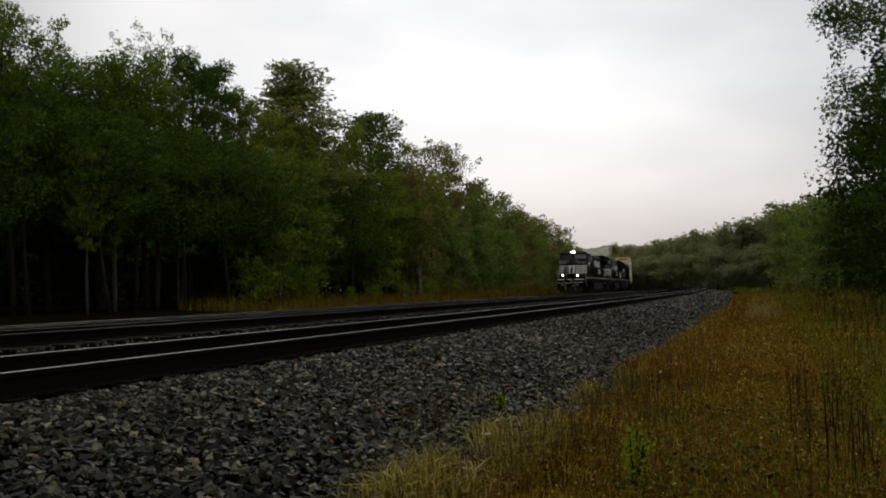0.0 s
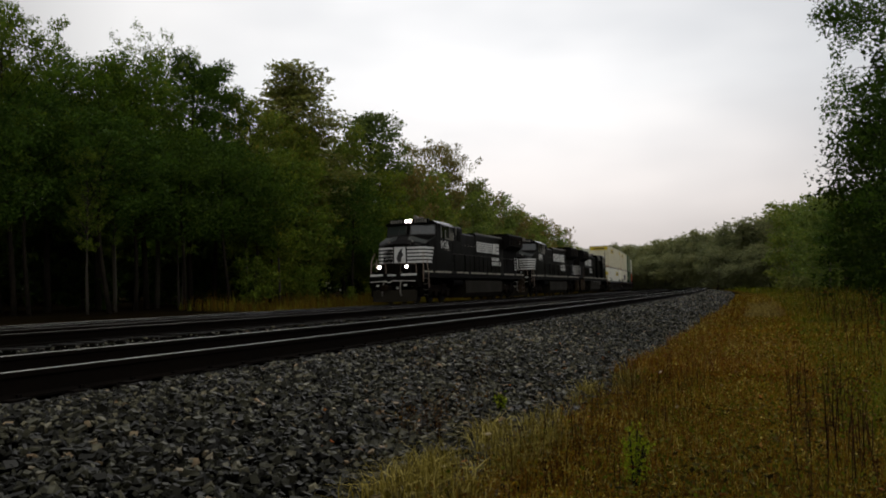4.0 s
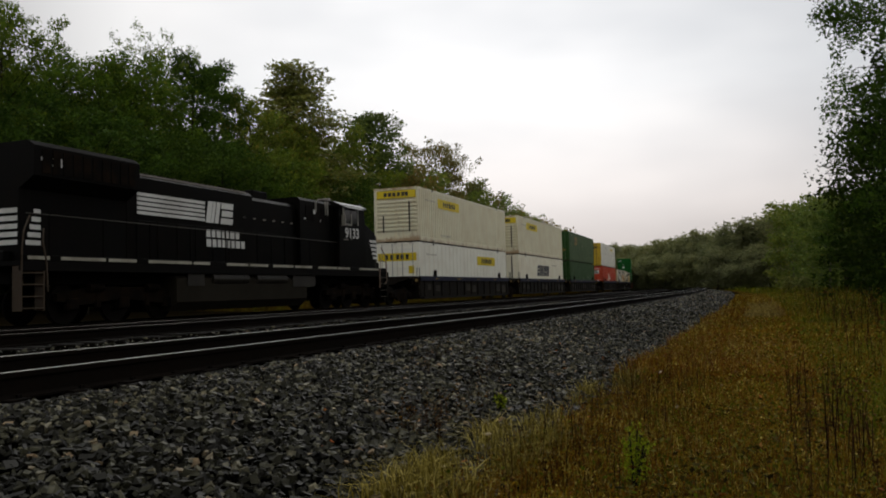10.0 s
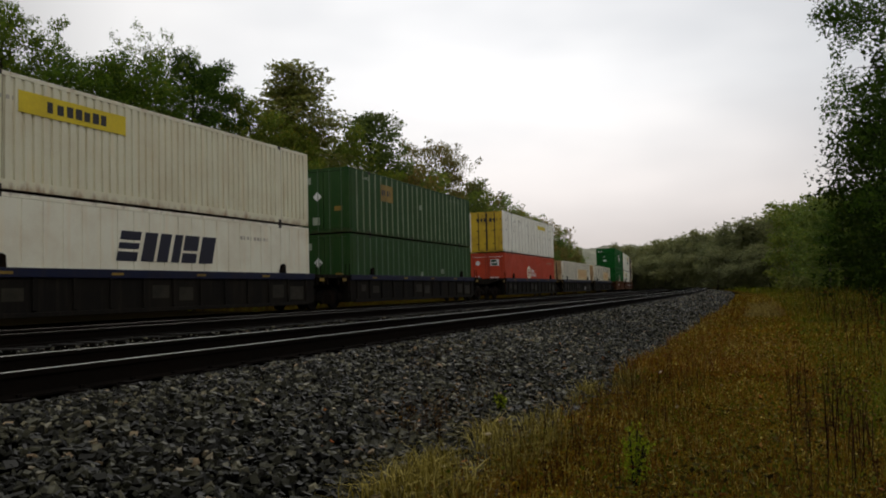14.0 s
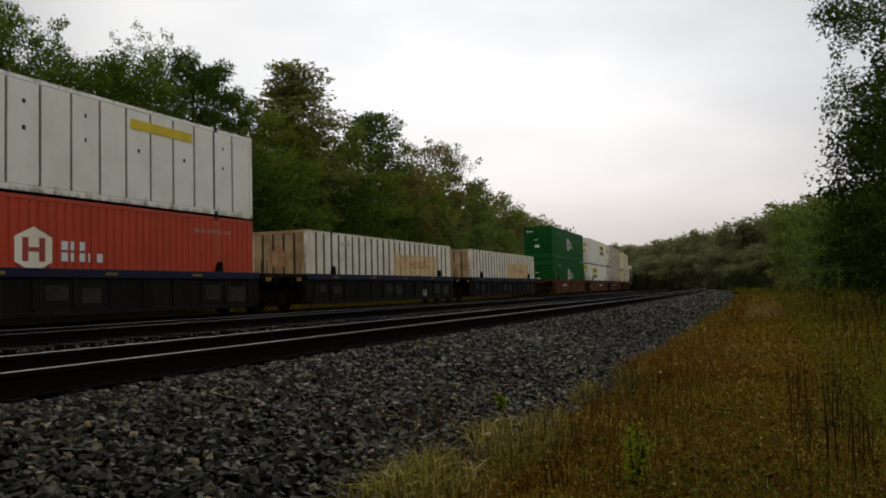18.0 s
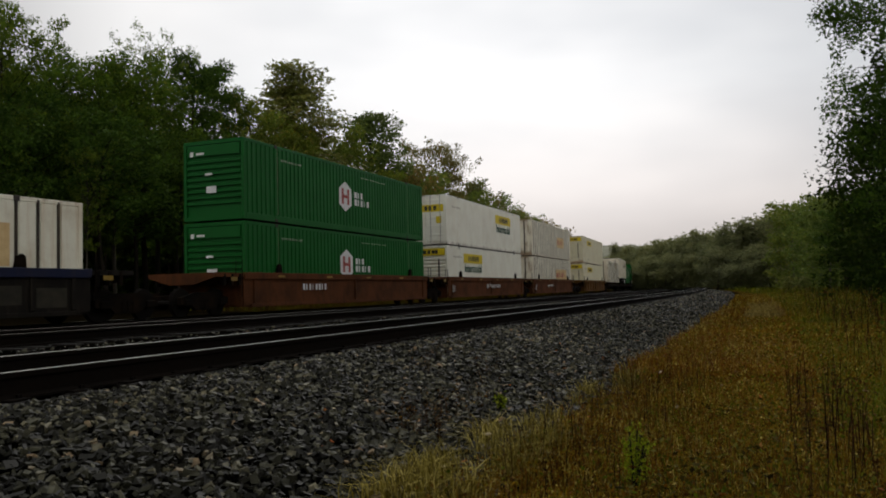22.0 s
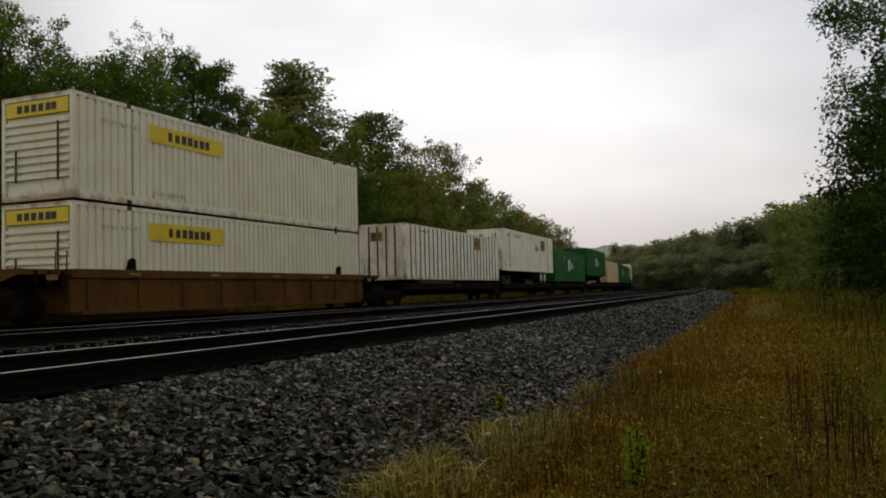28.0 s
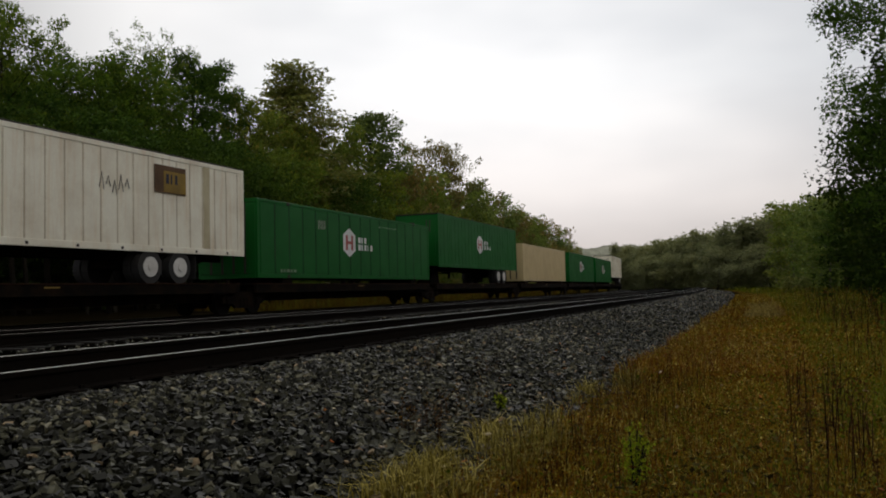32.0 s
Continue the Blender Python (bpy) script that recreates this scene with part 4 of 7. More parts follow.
    # thin russet weeds grow out of the stone
    for s, o, n in ((5.0, 16.05, 14), (5.3, 16.15, 12), (4.75, 16.2, 10), (5.6, 16.0, 8), (6.2, 15.95, 8), (8.5, 14.8, 9), (7.2, 15.2, 10), (7.8, 15.6, 8)):
        x0, y0, _ = line(s, o)
        x, y = x0 + rng.normal(0, 0.10, n), y0 + rng.normal(0, 0.10, n)
        z = np.full(n, float(ground_z(o)))
        hh = rng.uniform(0.14, 0.36, n)
        chunks.append(blades(rng, x, y, z, hh, np.full(n, 0.0026), 0.4, 0.5))
        q = 8
        f = rng.uniform(0.25, 1.0, (n, q))
        heads.append(leafy(rng, np.stack([np.repeat(x, q), np.repeat(y, q), (z[:, None] + hh[:, None] * f).ravel()], 1) + rng.normal(0, 0.018, (n * q, 3)), 0.017, 0.0, True))
    tagged(new("withered_heads", tri_mesh("withered_heads", *joined(heads), GRASS["wither"])), "withered russet leaves and heads of tall weeds", "weeds", kind="stuff")
    tagged(new("weed_stalks", tri_mesh("weed_stalks", *joined(chunks), GRASS["stalk"])), "tall dark dried weed stalks", "weeds", kind="stuff")
    # the strip between the train's track and the forest
    chunks = []
    for n, d0, d1, lo, hi, hg, wd in ((7000, 34, 66, -10.5, -3.2, 0.62, 0.013), (8500, 62, 170, -11, -3.2, 0.9, 0.025)):
        x, y, z, s, o = meadow_points(rng, n, d0, d1, lo, hi)
        k = 0.7 + 0.5 * np.sin(s * 0.45) * np.sin(o * 0.8 + s * 0.2) + 0.08 * (-o - 3)
        chunks.append(blades(rng, x, y, z, hg * k * rng.uniform(0.5, 1.3, n), wd * rng.uniform(0.6, 1.4, n), 0.4))
    tagged(new("trackside_weeds", tri_mesh("trackside_weeds", *joined(chunks), GRASS["strip"])), "rust-brown weeds on the strip beside the forest", "weeds", kind="stuff")


def leafy_plant(name, label, x, y, z, h, spread, n, size, mat, seed, stems=5, stem_mat=None):
    rng = np.random.default_rng(seed)
    t = thing(name, label, "plant")
    t.location = (x, y, z)
    g = Geo()
    pts = []
    for k in range(stems):
        a, r = rng.uniform(0, 6.28), spread * rng.uniform(0.2, 1.0)
        tip = Vector((math.cos(a) * r, math.sin(a) * r, h * rng.uniform(0.7, 1.0)))
        g.tube([(0, 0, 0), tip * 0.5 + Vector((0, 0, h * 0.08)), tip], 0.008 + h * 0.006, 5, 0.003)
        for _ in range(n // stems):
            f = rng.uniform(0.25, 1.05)
            pts.append(np.array(tip * f) + rng.normal(0, spread * 0.28, 3) * (1, 1, 0.6))
    part("stem", g, stem_mat or M["bark"], t)
    part("leaves", tri_mesh("leaves", *leafy(rng, np.array(pts), size), mat), None, t)
    return t


# ---- the train: every vehicle has x forward, y to its left (towards the camera), z up from the rail ----
SPEED = 11.766
TRAIN = []  # thing, distance of its centre along the line at the start, height above the rail, turned round


def on_train(ob, u, z=0.0, turned=False):
    TRAIN.append((ob, u, z, turned))
    return ob


def train_pose(u, t, z, turned):
    x, y, h = line(u - SPEED * t)
    a = math.degrees(math.atan2(-math.cos(h), -math.sin(h))) + (180 if turned else 0)
    return pose(float(x), float(y), RAIL_TRAIN + z, 0, 0, a)


def text_mesh(body, size, depth, material, align="CENTER", width=0.0, bold=0.0):
    cu = bpy.data.curves.new("text", "FONT")
    cu.body, cu.size, cu.extrude, cu.align_x, cu.align_y, cu.offset = body, size, depth, align, "CENTER", bold
    ob = bpy.data.objects.new("text", cu)
    me = bpy.data.meshes.new_from_object(ob)
    bpy.data.objects.remove(ob)
    if width:
        xs = [v.co.x for v in me.vertices]
        me.transform(Matrix.Diagonal((width / (max(xs) - min(xs)), 1, 1, 1)))
    me.materials.append(material)
    return me


def on_side(x, y, z):
    """The pose of flat lettering on a left (y > 0) or right flank."""
    return pose(x, y, z, 90, 0, 180 if y > 0 else 0)


FACE_FRONT = lambda x, y, z: pose(x, y, z, 90, 0, 90)


def wheelset_geo(y, r):
    g = Geo()
    g.cyl((0, y, 0), "y", r, 0.12, 20).cyl((0, y * 0.965, 0), "y", r + 0.028, 0.03, 20)
    g.cyl((0, y * 1.09, 0), "y", r * 0.36, 0.10, 12)
    return g


WHEEL_F = {s: wheelset_geo(s * 0.76, 0.46).mesh("wheel", M["wheel"]) for s in (-1, 1)}
WHEEL_L = {s: wheelset_geo(s * 0.76, 0.52).mesh("wheel", M["wheel"]) for s in (-1, 1)}
AXLE = Geo().cyl((0, 0, 0), "y", 0.085, 1.5, 10).mesh("axle", M["wheel"])
SIDEFRAME = {}
for s_ in (-1, 1):
    g_ = Geo().prism([(-1.22, 0.40), (-1.22, 0.62), (-0.95, 0.68), (-0.45, 0.80), (0.45, 0.80), (0.95, 0.68), (1.22, 0.62), (1.22, 0.40), (0.72, 0.40), (0.45, 0.22), (-0.45, 0.22), (-0.72, 0.40)], s_ * 0.92, s_ * 1.06)
    for k_ in (-0.2, 0.0, 0.2):
        g_.cyl((k_, s_ * 1.03, 0.42), "z", 0.075, 0.30, 8)
    g_.box(-1.06, -0.70, s_ * 0.94, s_ * 1.12, 0.36, 0.58, 0.03).box(0.70, 1.06, s_ * 0.94, s_ * 1.12, 0.36, 0.58, 0.03)
    SIDEFRAME[s_] = g_.mesh("side_frame", M["steel_dark"])
BOLSTER = Geo().box(-0.22, 0.22, -1.05, 1.05, 0.45, 0.72, 0.03).cyl((0, 0, 0.77), "z", 0.3, 0.14, 14).mesh("bolster", M["steel_dark"])


def freight_truck(parent, x):
    t = part("truck", BOLSTER, None, parent, "two-axle cast steel truck", pose(x, 0, 0))
    for s in (-1, 1):
        part("side_frame", SIDEFRAME[s], None, t)
        for dx in (-0.89, 0.89):
            part("wheel", WHEEL_F[s], None, t, m=pose(dx, 0, 0.46))
    for dx in (-0.89, 0.89):
        part("axle", AXLE, None, t, m=pose(dx, 0, 0.46))


def loco_truck(parent, x):
    g = Geo().box(-1.9, 1.9, -0.75, 0.75, 0.62, 0.86, 0.04)
    t = part("truck", g, M["steel_dark"], parent, "three-axle locomotive truck", pose(x, 0, 0))
    for s in (-1, 1):
        f = Geo().prism([(-2.35, 0.62), (-2.35, 0.82), (-1.2, 0.98), (1.2, 0.98), (2.35, 0.82), (2.35, 0.62), (1.5, 0.50), (0.4, 0.62), (-0.4, 0.62), (-1.5, 0.50)], s * 0.98, s * 1.12)
        for dx in (-1.85, 0.0, 1.85):
            f.box(dx - 0.2, dx + 0.2, s * 0.98, s * 1.2, 0.36, 0.70, 0.04)
        for dx in (-0.95, 0.95):
            f.cyl((dx, s * 1.08, 0.62), "z", 0.10, 0.38, 10)
        f.cyl((1.1, s * 1.17, 0.96), "x", 0.11, 0.5, 10).cyl((-1.1, s * 1.17, 0.96), "x", 0.11, 0.5, 10)
        part("side_frame", f, M["steel_dark"], t)
        for dx in (-1.85, 0.0, 1.85):
            part("wheel", WHEEL_L[s], None, t, m=pose(dx, 0, 0.52))
    for dx in (-1.85, 0.0, 1.85):
        part("axle", AXLE, None, t, m=pose(dx, 0, 0.52))


def coupler(parent, x, d):
    part("coupler", Geo().box(min(x, x + d * 0.75), max(x, x + d * 0.75), -0.1, 0.1, 0.74, 0.98, 0.03).box(x + d * 0.6, x + d * 0.95, -0.2, 0.16, 0.70, 1.02, 0.05), M["steel_dark"], parent)


def locomotive(number, lit, label):
    """A six-axle wide-nose road diesel, 22.3 m over its couplers."""
    L = thing("locomotive", label, "locomotive", "locomotives of the train")
    # underframe and walkways
    g = Geo().box(-10.6, 9.6, -0.8, 0.8, 1.05, 1.5, 0.03).box(-10.9, 9.45, -1.5, 1.5, 1.5, 1.62, 0.015)
    g.box(-10.9, 9.45, 1.44, 1.52, 1.38, 1.62, 0.01).box(-10.9, 9.45, -1.52, -1.44, 1.38, 1.62, 0.01)
    part("underframe", g, M["black_sooty"], L)
    for s in (1, -1):
        x, k = 9.3 if s > 0 else 8.6, 0
        while x > -10.4:
            w = (1.9, 1.25, 1.2, 1.05, 1.35, 0.8, 1.5, 1.1)[(k * 3 + (s > 0)) % 8]
            part("sill_stripe", Geo().box(max(x - w, -10.7), x, s * 1.518, s * 1.526, 1.665, 1.75), M["stripe_dirty"], L, "dashed white reflective stripe")
            x -= w + (0.1, 0.35, 0.12, 0.5, 0.1, 0.9)[(k * 5 + s) % 6]
            k += 1
        part("walkway_edge", Geo().box(-10.9, 9.45, s * 1.47, s * 1.516, 1.62, 1.78, 0.008), M["black"], L)
    # nose: shoulders that fall away from a crowned top
    def nose_sec(x, w, zs, zc):
        return [(x, -w, 1.6), (x, -w, zs), (x, -0.35, zc), (x, 0.35, zc), (x, w, zs), (x, w, 1.6)]
    secs = [nose_sec(9.0, 1.10, 3.12, 3.24), nose_sec(8.74, 1.36, 3.20, 3.46), nose_sec(8.4, 1.45, 3.36, 3.70), nose_sec(7.36, 1.5, 3.72, 3.86)]
    part("nose", Geo().loft(secs), M["black"], L)
    for s in (1, -1):
        top = Geo()
        for a, b in zip(secs[1:], secs[2:]):
            i, j = (4, 3) if s > 0 else (1, 2)
            top.add([Vector(p) + Vector((0, 0, e)) for e in (0.006, -0.02) for p in (a[i], b[i], b[j], a[j])], [(0, 1, 2, 3), (7, 6, 5, 4), (0, 4, 5, 1), (1, 5, 6, 2), (2, 6, 7, 3), (3, 7, 4, 0)])
        part("nose_shoulder", top, M["nose_top"], L, "dull anti-glare shoulder of the nose, sky sheen in its grey")
    part("nose_door", Geo().box(8.99, 9.008, -0.98, -0.45, 1.75, 3.0, 0.01), M["black"], L)
    # cab: the windscreen wall is swept back from the centre to both sides
    def front(z, d):
        return [(4.95, -1.5, z), (4.95, 1.5, z), (7.34 + d, 1.5, z), (7.80 + d, 0.08, z), (7.80 + d, -0.08, z), (7.34 + d, -1.5, z)]
    c = part("cab", Geo().loft([front(3.4, 0.10), front(4.36, -0.10)]).box(4.95, 7.40, -1.498, 1.498, 1.6, 3.42, 0.02), M["black"], L)
    prof = [(-1.56, 4.36), (-1.56, 4.42), (-1.25, 4.56), (-0.7, 4.64), (0.7, 4.64), (1.25, 4.56), (1.56, 4.42), (1.56, 4.36)]
    part("cab_roof", Geo().prism(prof, 4.9, 7.42, "x"), M["black_sooty"], c)
    for s in (1, -1):
        part("roof_edge", Geo().prism([(s * 1.562, 4.38), (s * 1.562, 4.425), (s * 1.25, 4.566), (s * 0.95, 4.612), (s * 0.95, 4.59), (s * 1.24, 4.54)], 4.95, 7.40, "x"), M["roof_grey"], c, "weathered pale grey roof edge")
    for s in (1, -1):
        def pane(y0, y1, z0, z1, lift, deep):
            """A slab on one swept windscreen plane."""
            def at(y, z, e):
                f = (y - 0.08) / 1.42
                lean = 0.10 - 0.20 * (z - 3.4) / 0.96
                return (7.80 - 0.46 * f + lean + e * 0.95, s * (y + e * 0.31), z)
            q = [at(y, z, e) for e in (lift, lift - deep) for y, z in ((y0, z0), (y1, z0), (y1 - 0.03, z1), (y0, z1))]
            return Geo().add(q, [(0, 1, 2, 3), (7, 6, 5, 4), (0, 4, 5, 1), (1, 5, 6, 2), (2, 6, 7, 3), (3, 7, 4, 0)])
        part("windscreen_frame", pane(0.09, 1.47, 3.74, 4.35, 0.010, 0.03), M["frame_dark"], c)
        w = part("windscreen", pane(0.16, 1.40, 3.82, 4.30, 0.018, 0.03), M["glass"], c, "grey reflecting windscreen pane")
        part("wiper", pane(0.62, 0.66, 3.84, 4.22, 0.03, 0.015), M["letter"], w)
        pieces("side_window", [(6.05, 6.62, s * 1.49, s * 1.512, 3.64, 4.30), (5.36, 5.98, s * 1.49, s * 1.512, 3.64, 4.30)], M["glass_side"], c, "dark sliding cab side window")
        pieces("window_frame", [(6.60, 6.67, s * 1.49, s * 1.53, 3.62, 4.34), (5.27, 5.36, s * 1.49, s * 1.55, 3.56, 4.36), (5.98, 6.05, s * 1.49, s * 1.535, 3.64, 4.1), (5.36, 6.05, s * 1.49, s * 1.54, 3.57, 3.638)], M["frame_grey"], c, "worn pale window frame")
        part("window_awning", Geo().prism([(s * 1.50, 4.40), (s * 1.74, 4.31), (s * 1.74, 4.285), (s * 1.50, 4.36)], 5.26, 6.80, "x"), M["roof_grey"], c, "pale grey awning over the window")
        part("mirror", Geo().box(5.16, 5.20, s * 1.5, s * 1.70, 3.52, 3.98, 0.01), M["frame_grey"], c)
        part("grab_iron", Geo().tube([(4.90, s * 1.53, 2.3), (4.90, s * 1.55, 3.4)], 0.014), M["black_sooty"], c)
        part("road_number", text_mesh(number, 0.60, 0.004, M["loco_white"], width=1.24, bold=0.012), None, c, "white road number", on_side(6.11, s * 1.506, 3.225))
        pieces("builder_plate", [(5.35, 5.72, s * 1.5, s * 1.508, 2.93, 2.98), (5.98, 6.1, s * 1.5, s * 1.508, 2.94, 3.0)], M["faint"], c)
        # nose stripes run from the front to the cab
        for k in range(5):
            z = 2.19 + k * 0.187
            g = Geo()
            for (xa, wa), (xb, wb) in (((9.008, 0.42), (9.008, 1.105)), ((9.008, 1.105), (8.748, 1.366)), ((8.748, 1.366), (8.404, 1.456)), ((8.404, 1.456), (7.79 + 0.078 * (4 - k), 1.492))):
                g.add([(xa, s * wa, z), (xb, s * wb, z), (xb, s * wb, z + 0.112), (xa, s * wa, z + 0.112), (xa - 0.02, s * wa * 0.98, z), (xb - 0.02, s * wb * 0.98, z), (xb - 0.02, s * wb * 0.98, z + 0.112), (xa - 0.02, s * wa * 0.98, z + 0.112)], [(0, 1, 2, 3), (0, 4, 5, 1), (3, 2, 6, 7)])
            part("nose_stripe", g, M["loco_white"], L, "white nose stripe")
        part("nose_lamp", Geo().box(8.80, 8.93, s * 0.62, s * 0.74, 3.30, 3.40, 0.02), M["faint"], L)
    # emblem: a plain pale plate with a dark rearing shape
    part("emblem_plate", Geo().box(9.0, 9.016, -0.33, 0.33, 2.20, 3.06, 0.004), M["loco_white"], L, "pale emblem plate on the nose")
    part("emblem_shape", Geo().add([(9.02, y, z) for y, z in ((-0.10, 2.22), (0.06, 2.24), (0.10, 2.5), (0.22, 2.62), (0.12, 2.78), (0.18, 2.98), (0.02, 2.92), (-0.12, 2.7), (-0.2, 2.45))] + [(9.01, y, z) for y, z in ((-0.10, 2.22), (0.06, 2.24), (0.10, 2.5), (0.22, 2.62), (0.12, 2.78), (0.18, 2.98), (0.02, 2.92), (-0.12, 2.7), (-0.2, 2.45))], [tuple(range(9)), tuple(range(17, 8, -1))]), M["letter"], L, "dark emblem shape")
    # lamps and number boards
    part("headlight_box", Geo().box(7.42, 7.74, -1.16, 1.16, 4.40, 4.66, 0.03), M["black"], L)

    def lamp(x, y, z, r, what):
        lm = part(what, Geo().cyl((x, y, z), "x", r, 0.03, 16), M["lamp"] if lit else M["lamp_dim"], L, "lit " + what.replace("_", " ") if lit else "unlit " + what.replace("_", " "))
        ring = Geo()
        for k in range(12):
            a, b = 2 * math.pi * k / 12, 2 * math.pi * (k + 1) / 12
            o = [(q, y + math.cos(w) * rr, z + math.sin(w) * rr) for q in (x - 0.02, x + 0.075) for w in (a, b) for rr in (r, r + 0.015)]
            ring.add(o, [(0, 2, 6, 4), (1, 5, 7, 3), (4, 6, 7, 5)])
        part("lamp_shroud", ring, M["black"], lm)
    for y in (-0.11, 0.13):
        lamp(7.745, y, 4.55, 0.085, "headlight")
    for s in (1, -1):
        part("number_board", Geo().box(7.735, 7.755, s * 0.36, s * 1.08, 4.45, 4.62), M["board_pale"], L, "pale number board with dark bars")
        pieces("number_bar", [(7.754, 7.759, s * (0.46 + 0.14 * q), s * (0.54 + 0.14 * q), 4.47, 4.60) for q in range(4)], M["letter"], L)
        lamp(9.90, s * 0.78, 1.97, 0.085, "ditch_light")
        part("lamp_bracket", Geo().box(9.60, 9.88, s * 0.66, s * 0.92, 1.60, 2.08, 0.02), M["black"], L)
    # pilot, plough, steps, end rails
    part("pilot", Geo().prism([(9.2, 1.6), (9.92, 1.6), (9.97, 1.2), (9.87, 0.9), (9.2, 0.9)], -1.4, 1.4), M["black"], L)
    part("snow_plough", Geo().loft([[(9.85, -1.25, 0.15), (9.8, -1.25, 0.75), (9.7, -1.25, 0.75), (9.75, -1.25, 0.15)], [(10.3, 0, 0.12), (10.05, 0, 0.75), (9.95, 0, 0.75), (10.15, 0, 0.12)], [(9.85, 1.25, 0.15), (9.8, 1.25, 0.75), (9.7, 1.25, 0.75), (9.75, 1.25, 0.15)]]), M["tank"], L, "scuffed grey snow plough")
    pieces("pilot_stripe", [(9.93, 9.945, -1.35, -0.62, 1.50, 1.60), (9.93, 9.945, -0.32, 0.12, 1.50, 1.58), (9.93, 9.945, 0.45, 1.35, 1.50, 1.60)], M["loco_white"], L)
    part("uncoupling_lever", Geo().tube([(10.0, -1.3, 1.2), (10.02, -0.4, 1.22), (10.08, -0.2, 1.12), (10.02, 0.0, 1.24), (10.0, 1.3, 1.2)], 0.022), M["rail_white"], L)
    pieces("pilot_hook", [(9.96, 10.0, -0.95, -0.80, 0.95, 1.05), (9.96, 10.0, 0.62, 0.8, 0.95, 1.05), (9.96, 10.0, 0.2, 0.3, 0.80, 0.92)], M["rail_white"], L)
    for s in (1, -1):
        part("brake_hose", Geo().tube([(9.95, s * 0.45, 1.25), (10.2, s * 0.5, 1.0), (10.25, s * 0.52, 0.6), (10.15, s * 0.55, 0.45)], 0.03), M["faint"], L)
    for s in (1, -1):
        for xe, d in ((9.43, 1), (-10.85, -1)):
            pieces("step", [(xe - d * 0.62, xe, s * 1.25, s * 1.52, 0.45 + k * 0.29, 0.48 + k * 0.29) for k in range(4)], M["rust_yellow"] if d < 0 else M["rail_grimy"], L)
            pieces("step_side", [(xe - d * 0.66, xe - d * 0.62, s * 1.22, s * 1.52, 0.4, 1.55), (xe, xe + d * 0.03, s * 1.22, s * 1.52, 0.4, 1.55)], M["rust_yellow"] if d < 0 else M["black"], L)
            rm = M["rust_yellow"] if d < 0 else M["rail_worn"]
            part("step_rail", Geo().tube([(xe - d * 0.06, s * 1.46, 1.06), (xe + d * 0.03, s * 1.52, 1.16), (xe + d * 0.02, s * 1.53, 1.95), (xe - d * 0.05, s * 1.50, 2.35), (xe - d * 0.30, s * 1.42, 2.75)], 0.022), rm, L, "worn pale step rail")
            part("step_rail", Geo().tube([(xe - d * 0.74, s * 1.53, 0.85), (xe - d * 0.70, s * 1.53, 1.6), (xe - d * 0.60, s * 1.52, 2.1), (xe - d * 0.66, s * 1.48, 2.45)], 0.022), rm, L, "worn pale step rail")
        hr = Geo().tube([(4.8, s * 1.46, 2.80), (-10.7, s * 1.46, 2.80)], 0.014, 5)
        part("handrail", hr, M["rail_grimy"], L)
        for k in range(9):
            part("stanchion", Geo().tube([(4.4 - k * 1.8, s * 1.46, 1.62), (4.4 - k * 1.8, s * 1.46, 2.81)], 0.02, 5), M["black"], L)
    for s in (1, -1):
        part("end_rail", Geo().tube([(9.85, s * 1.30, 1.62), (9.86, s * 1.28, 2.1), (9.88, s * 1.1, 2.15), (9.89, s * 0.45, 2.15), (9.9, s * 0.42, 1.62)], 0.020), M["rail_worn"], L)
    # hood
    def hood(name, x0, x1, w, z1, mat, ch=0.12):
        return part(name, Geo().prism([(-w, 1.6), (-w, z1 - ch), (-w + ch, z1), (w - ch, z1), (w, z1 - ch), (w, 1.6)], x0, x1, "x"), mat, L)
    eq = hood("equipment_cabinet", 2.3, 4.95, 1.22, 4.5, M["black"])
    for s in (1, -1):
        pieces("cabinet_vent", [(3.9, 4.4, s * 1.215, s * 1.24, 3.6, 4.2), (2.7, 3.3, s * 1.215, s * 1.24, 3.6, 4.2)], M["black_sooty"], eq)
        pieces("vent_post", [(3.45, 3.50, s * 1.22, s * 1.27, 3.98, 4.46), (4.40, 4.46, s * 1.22, s * 1.27, 3.92, 4.48), (4.24, 4.28, s * 1.22, s * 1.27, 3.92, 4.48)], M["frame_grey"], eq)
        if s < 0:
            pieces("placard", [(3.30, 3.46, -1.232, -1.222, 3.90, 4.08), (4.22, 4.34, -1.232, -1.222, 3.96, 4.08), (2.62, 2.80, -1.232, -1.222, 3.63, 3.70), (3.86, 4.02, -1.232, -1.222, 3.63, 3.69)], M["loco_white"], eq)
        else:
            pieces("placard", [(4.55, 4.68, 1.222, 1.232, 3.86, 3.92), (3.80, 3.92, 1.222, 1.232, 3.84, 3.90), (4.52, 4.58, 1.222, 1.232, 3.50, 3.58)], M["loco_white"], eq)
    h1 = hood("engine_hood", -0.7, 2.3, 1.04, 4.2, M["black"])
    h2 = hood("logo_hood", -6.9, -0.7, 1.07, 4.34, M["black"])
    # pale strips paint the light caught along the hood's top edge
    pieces("hood_rail", [(-6.9, -1.0, 0.95, 1.0, 4.30, 4.36), (-6.9, -1.0, -1.0, -0.95, 4.30, 4.36)], M["faint"], h2)
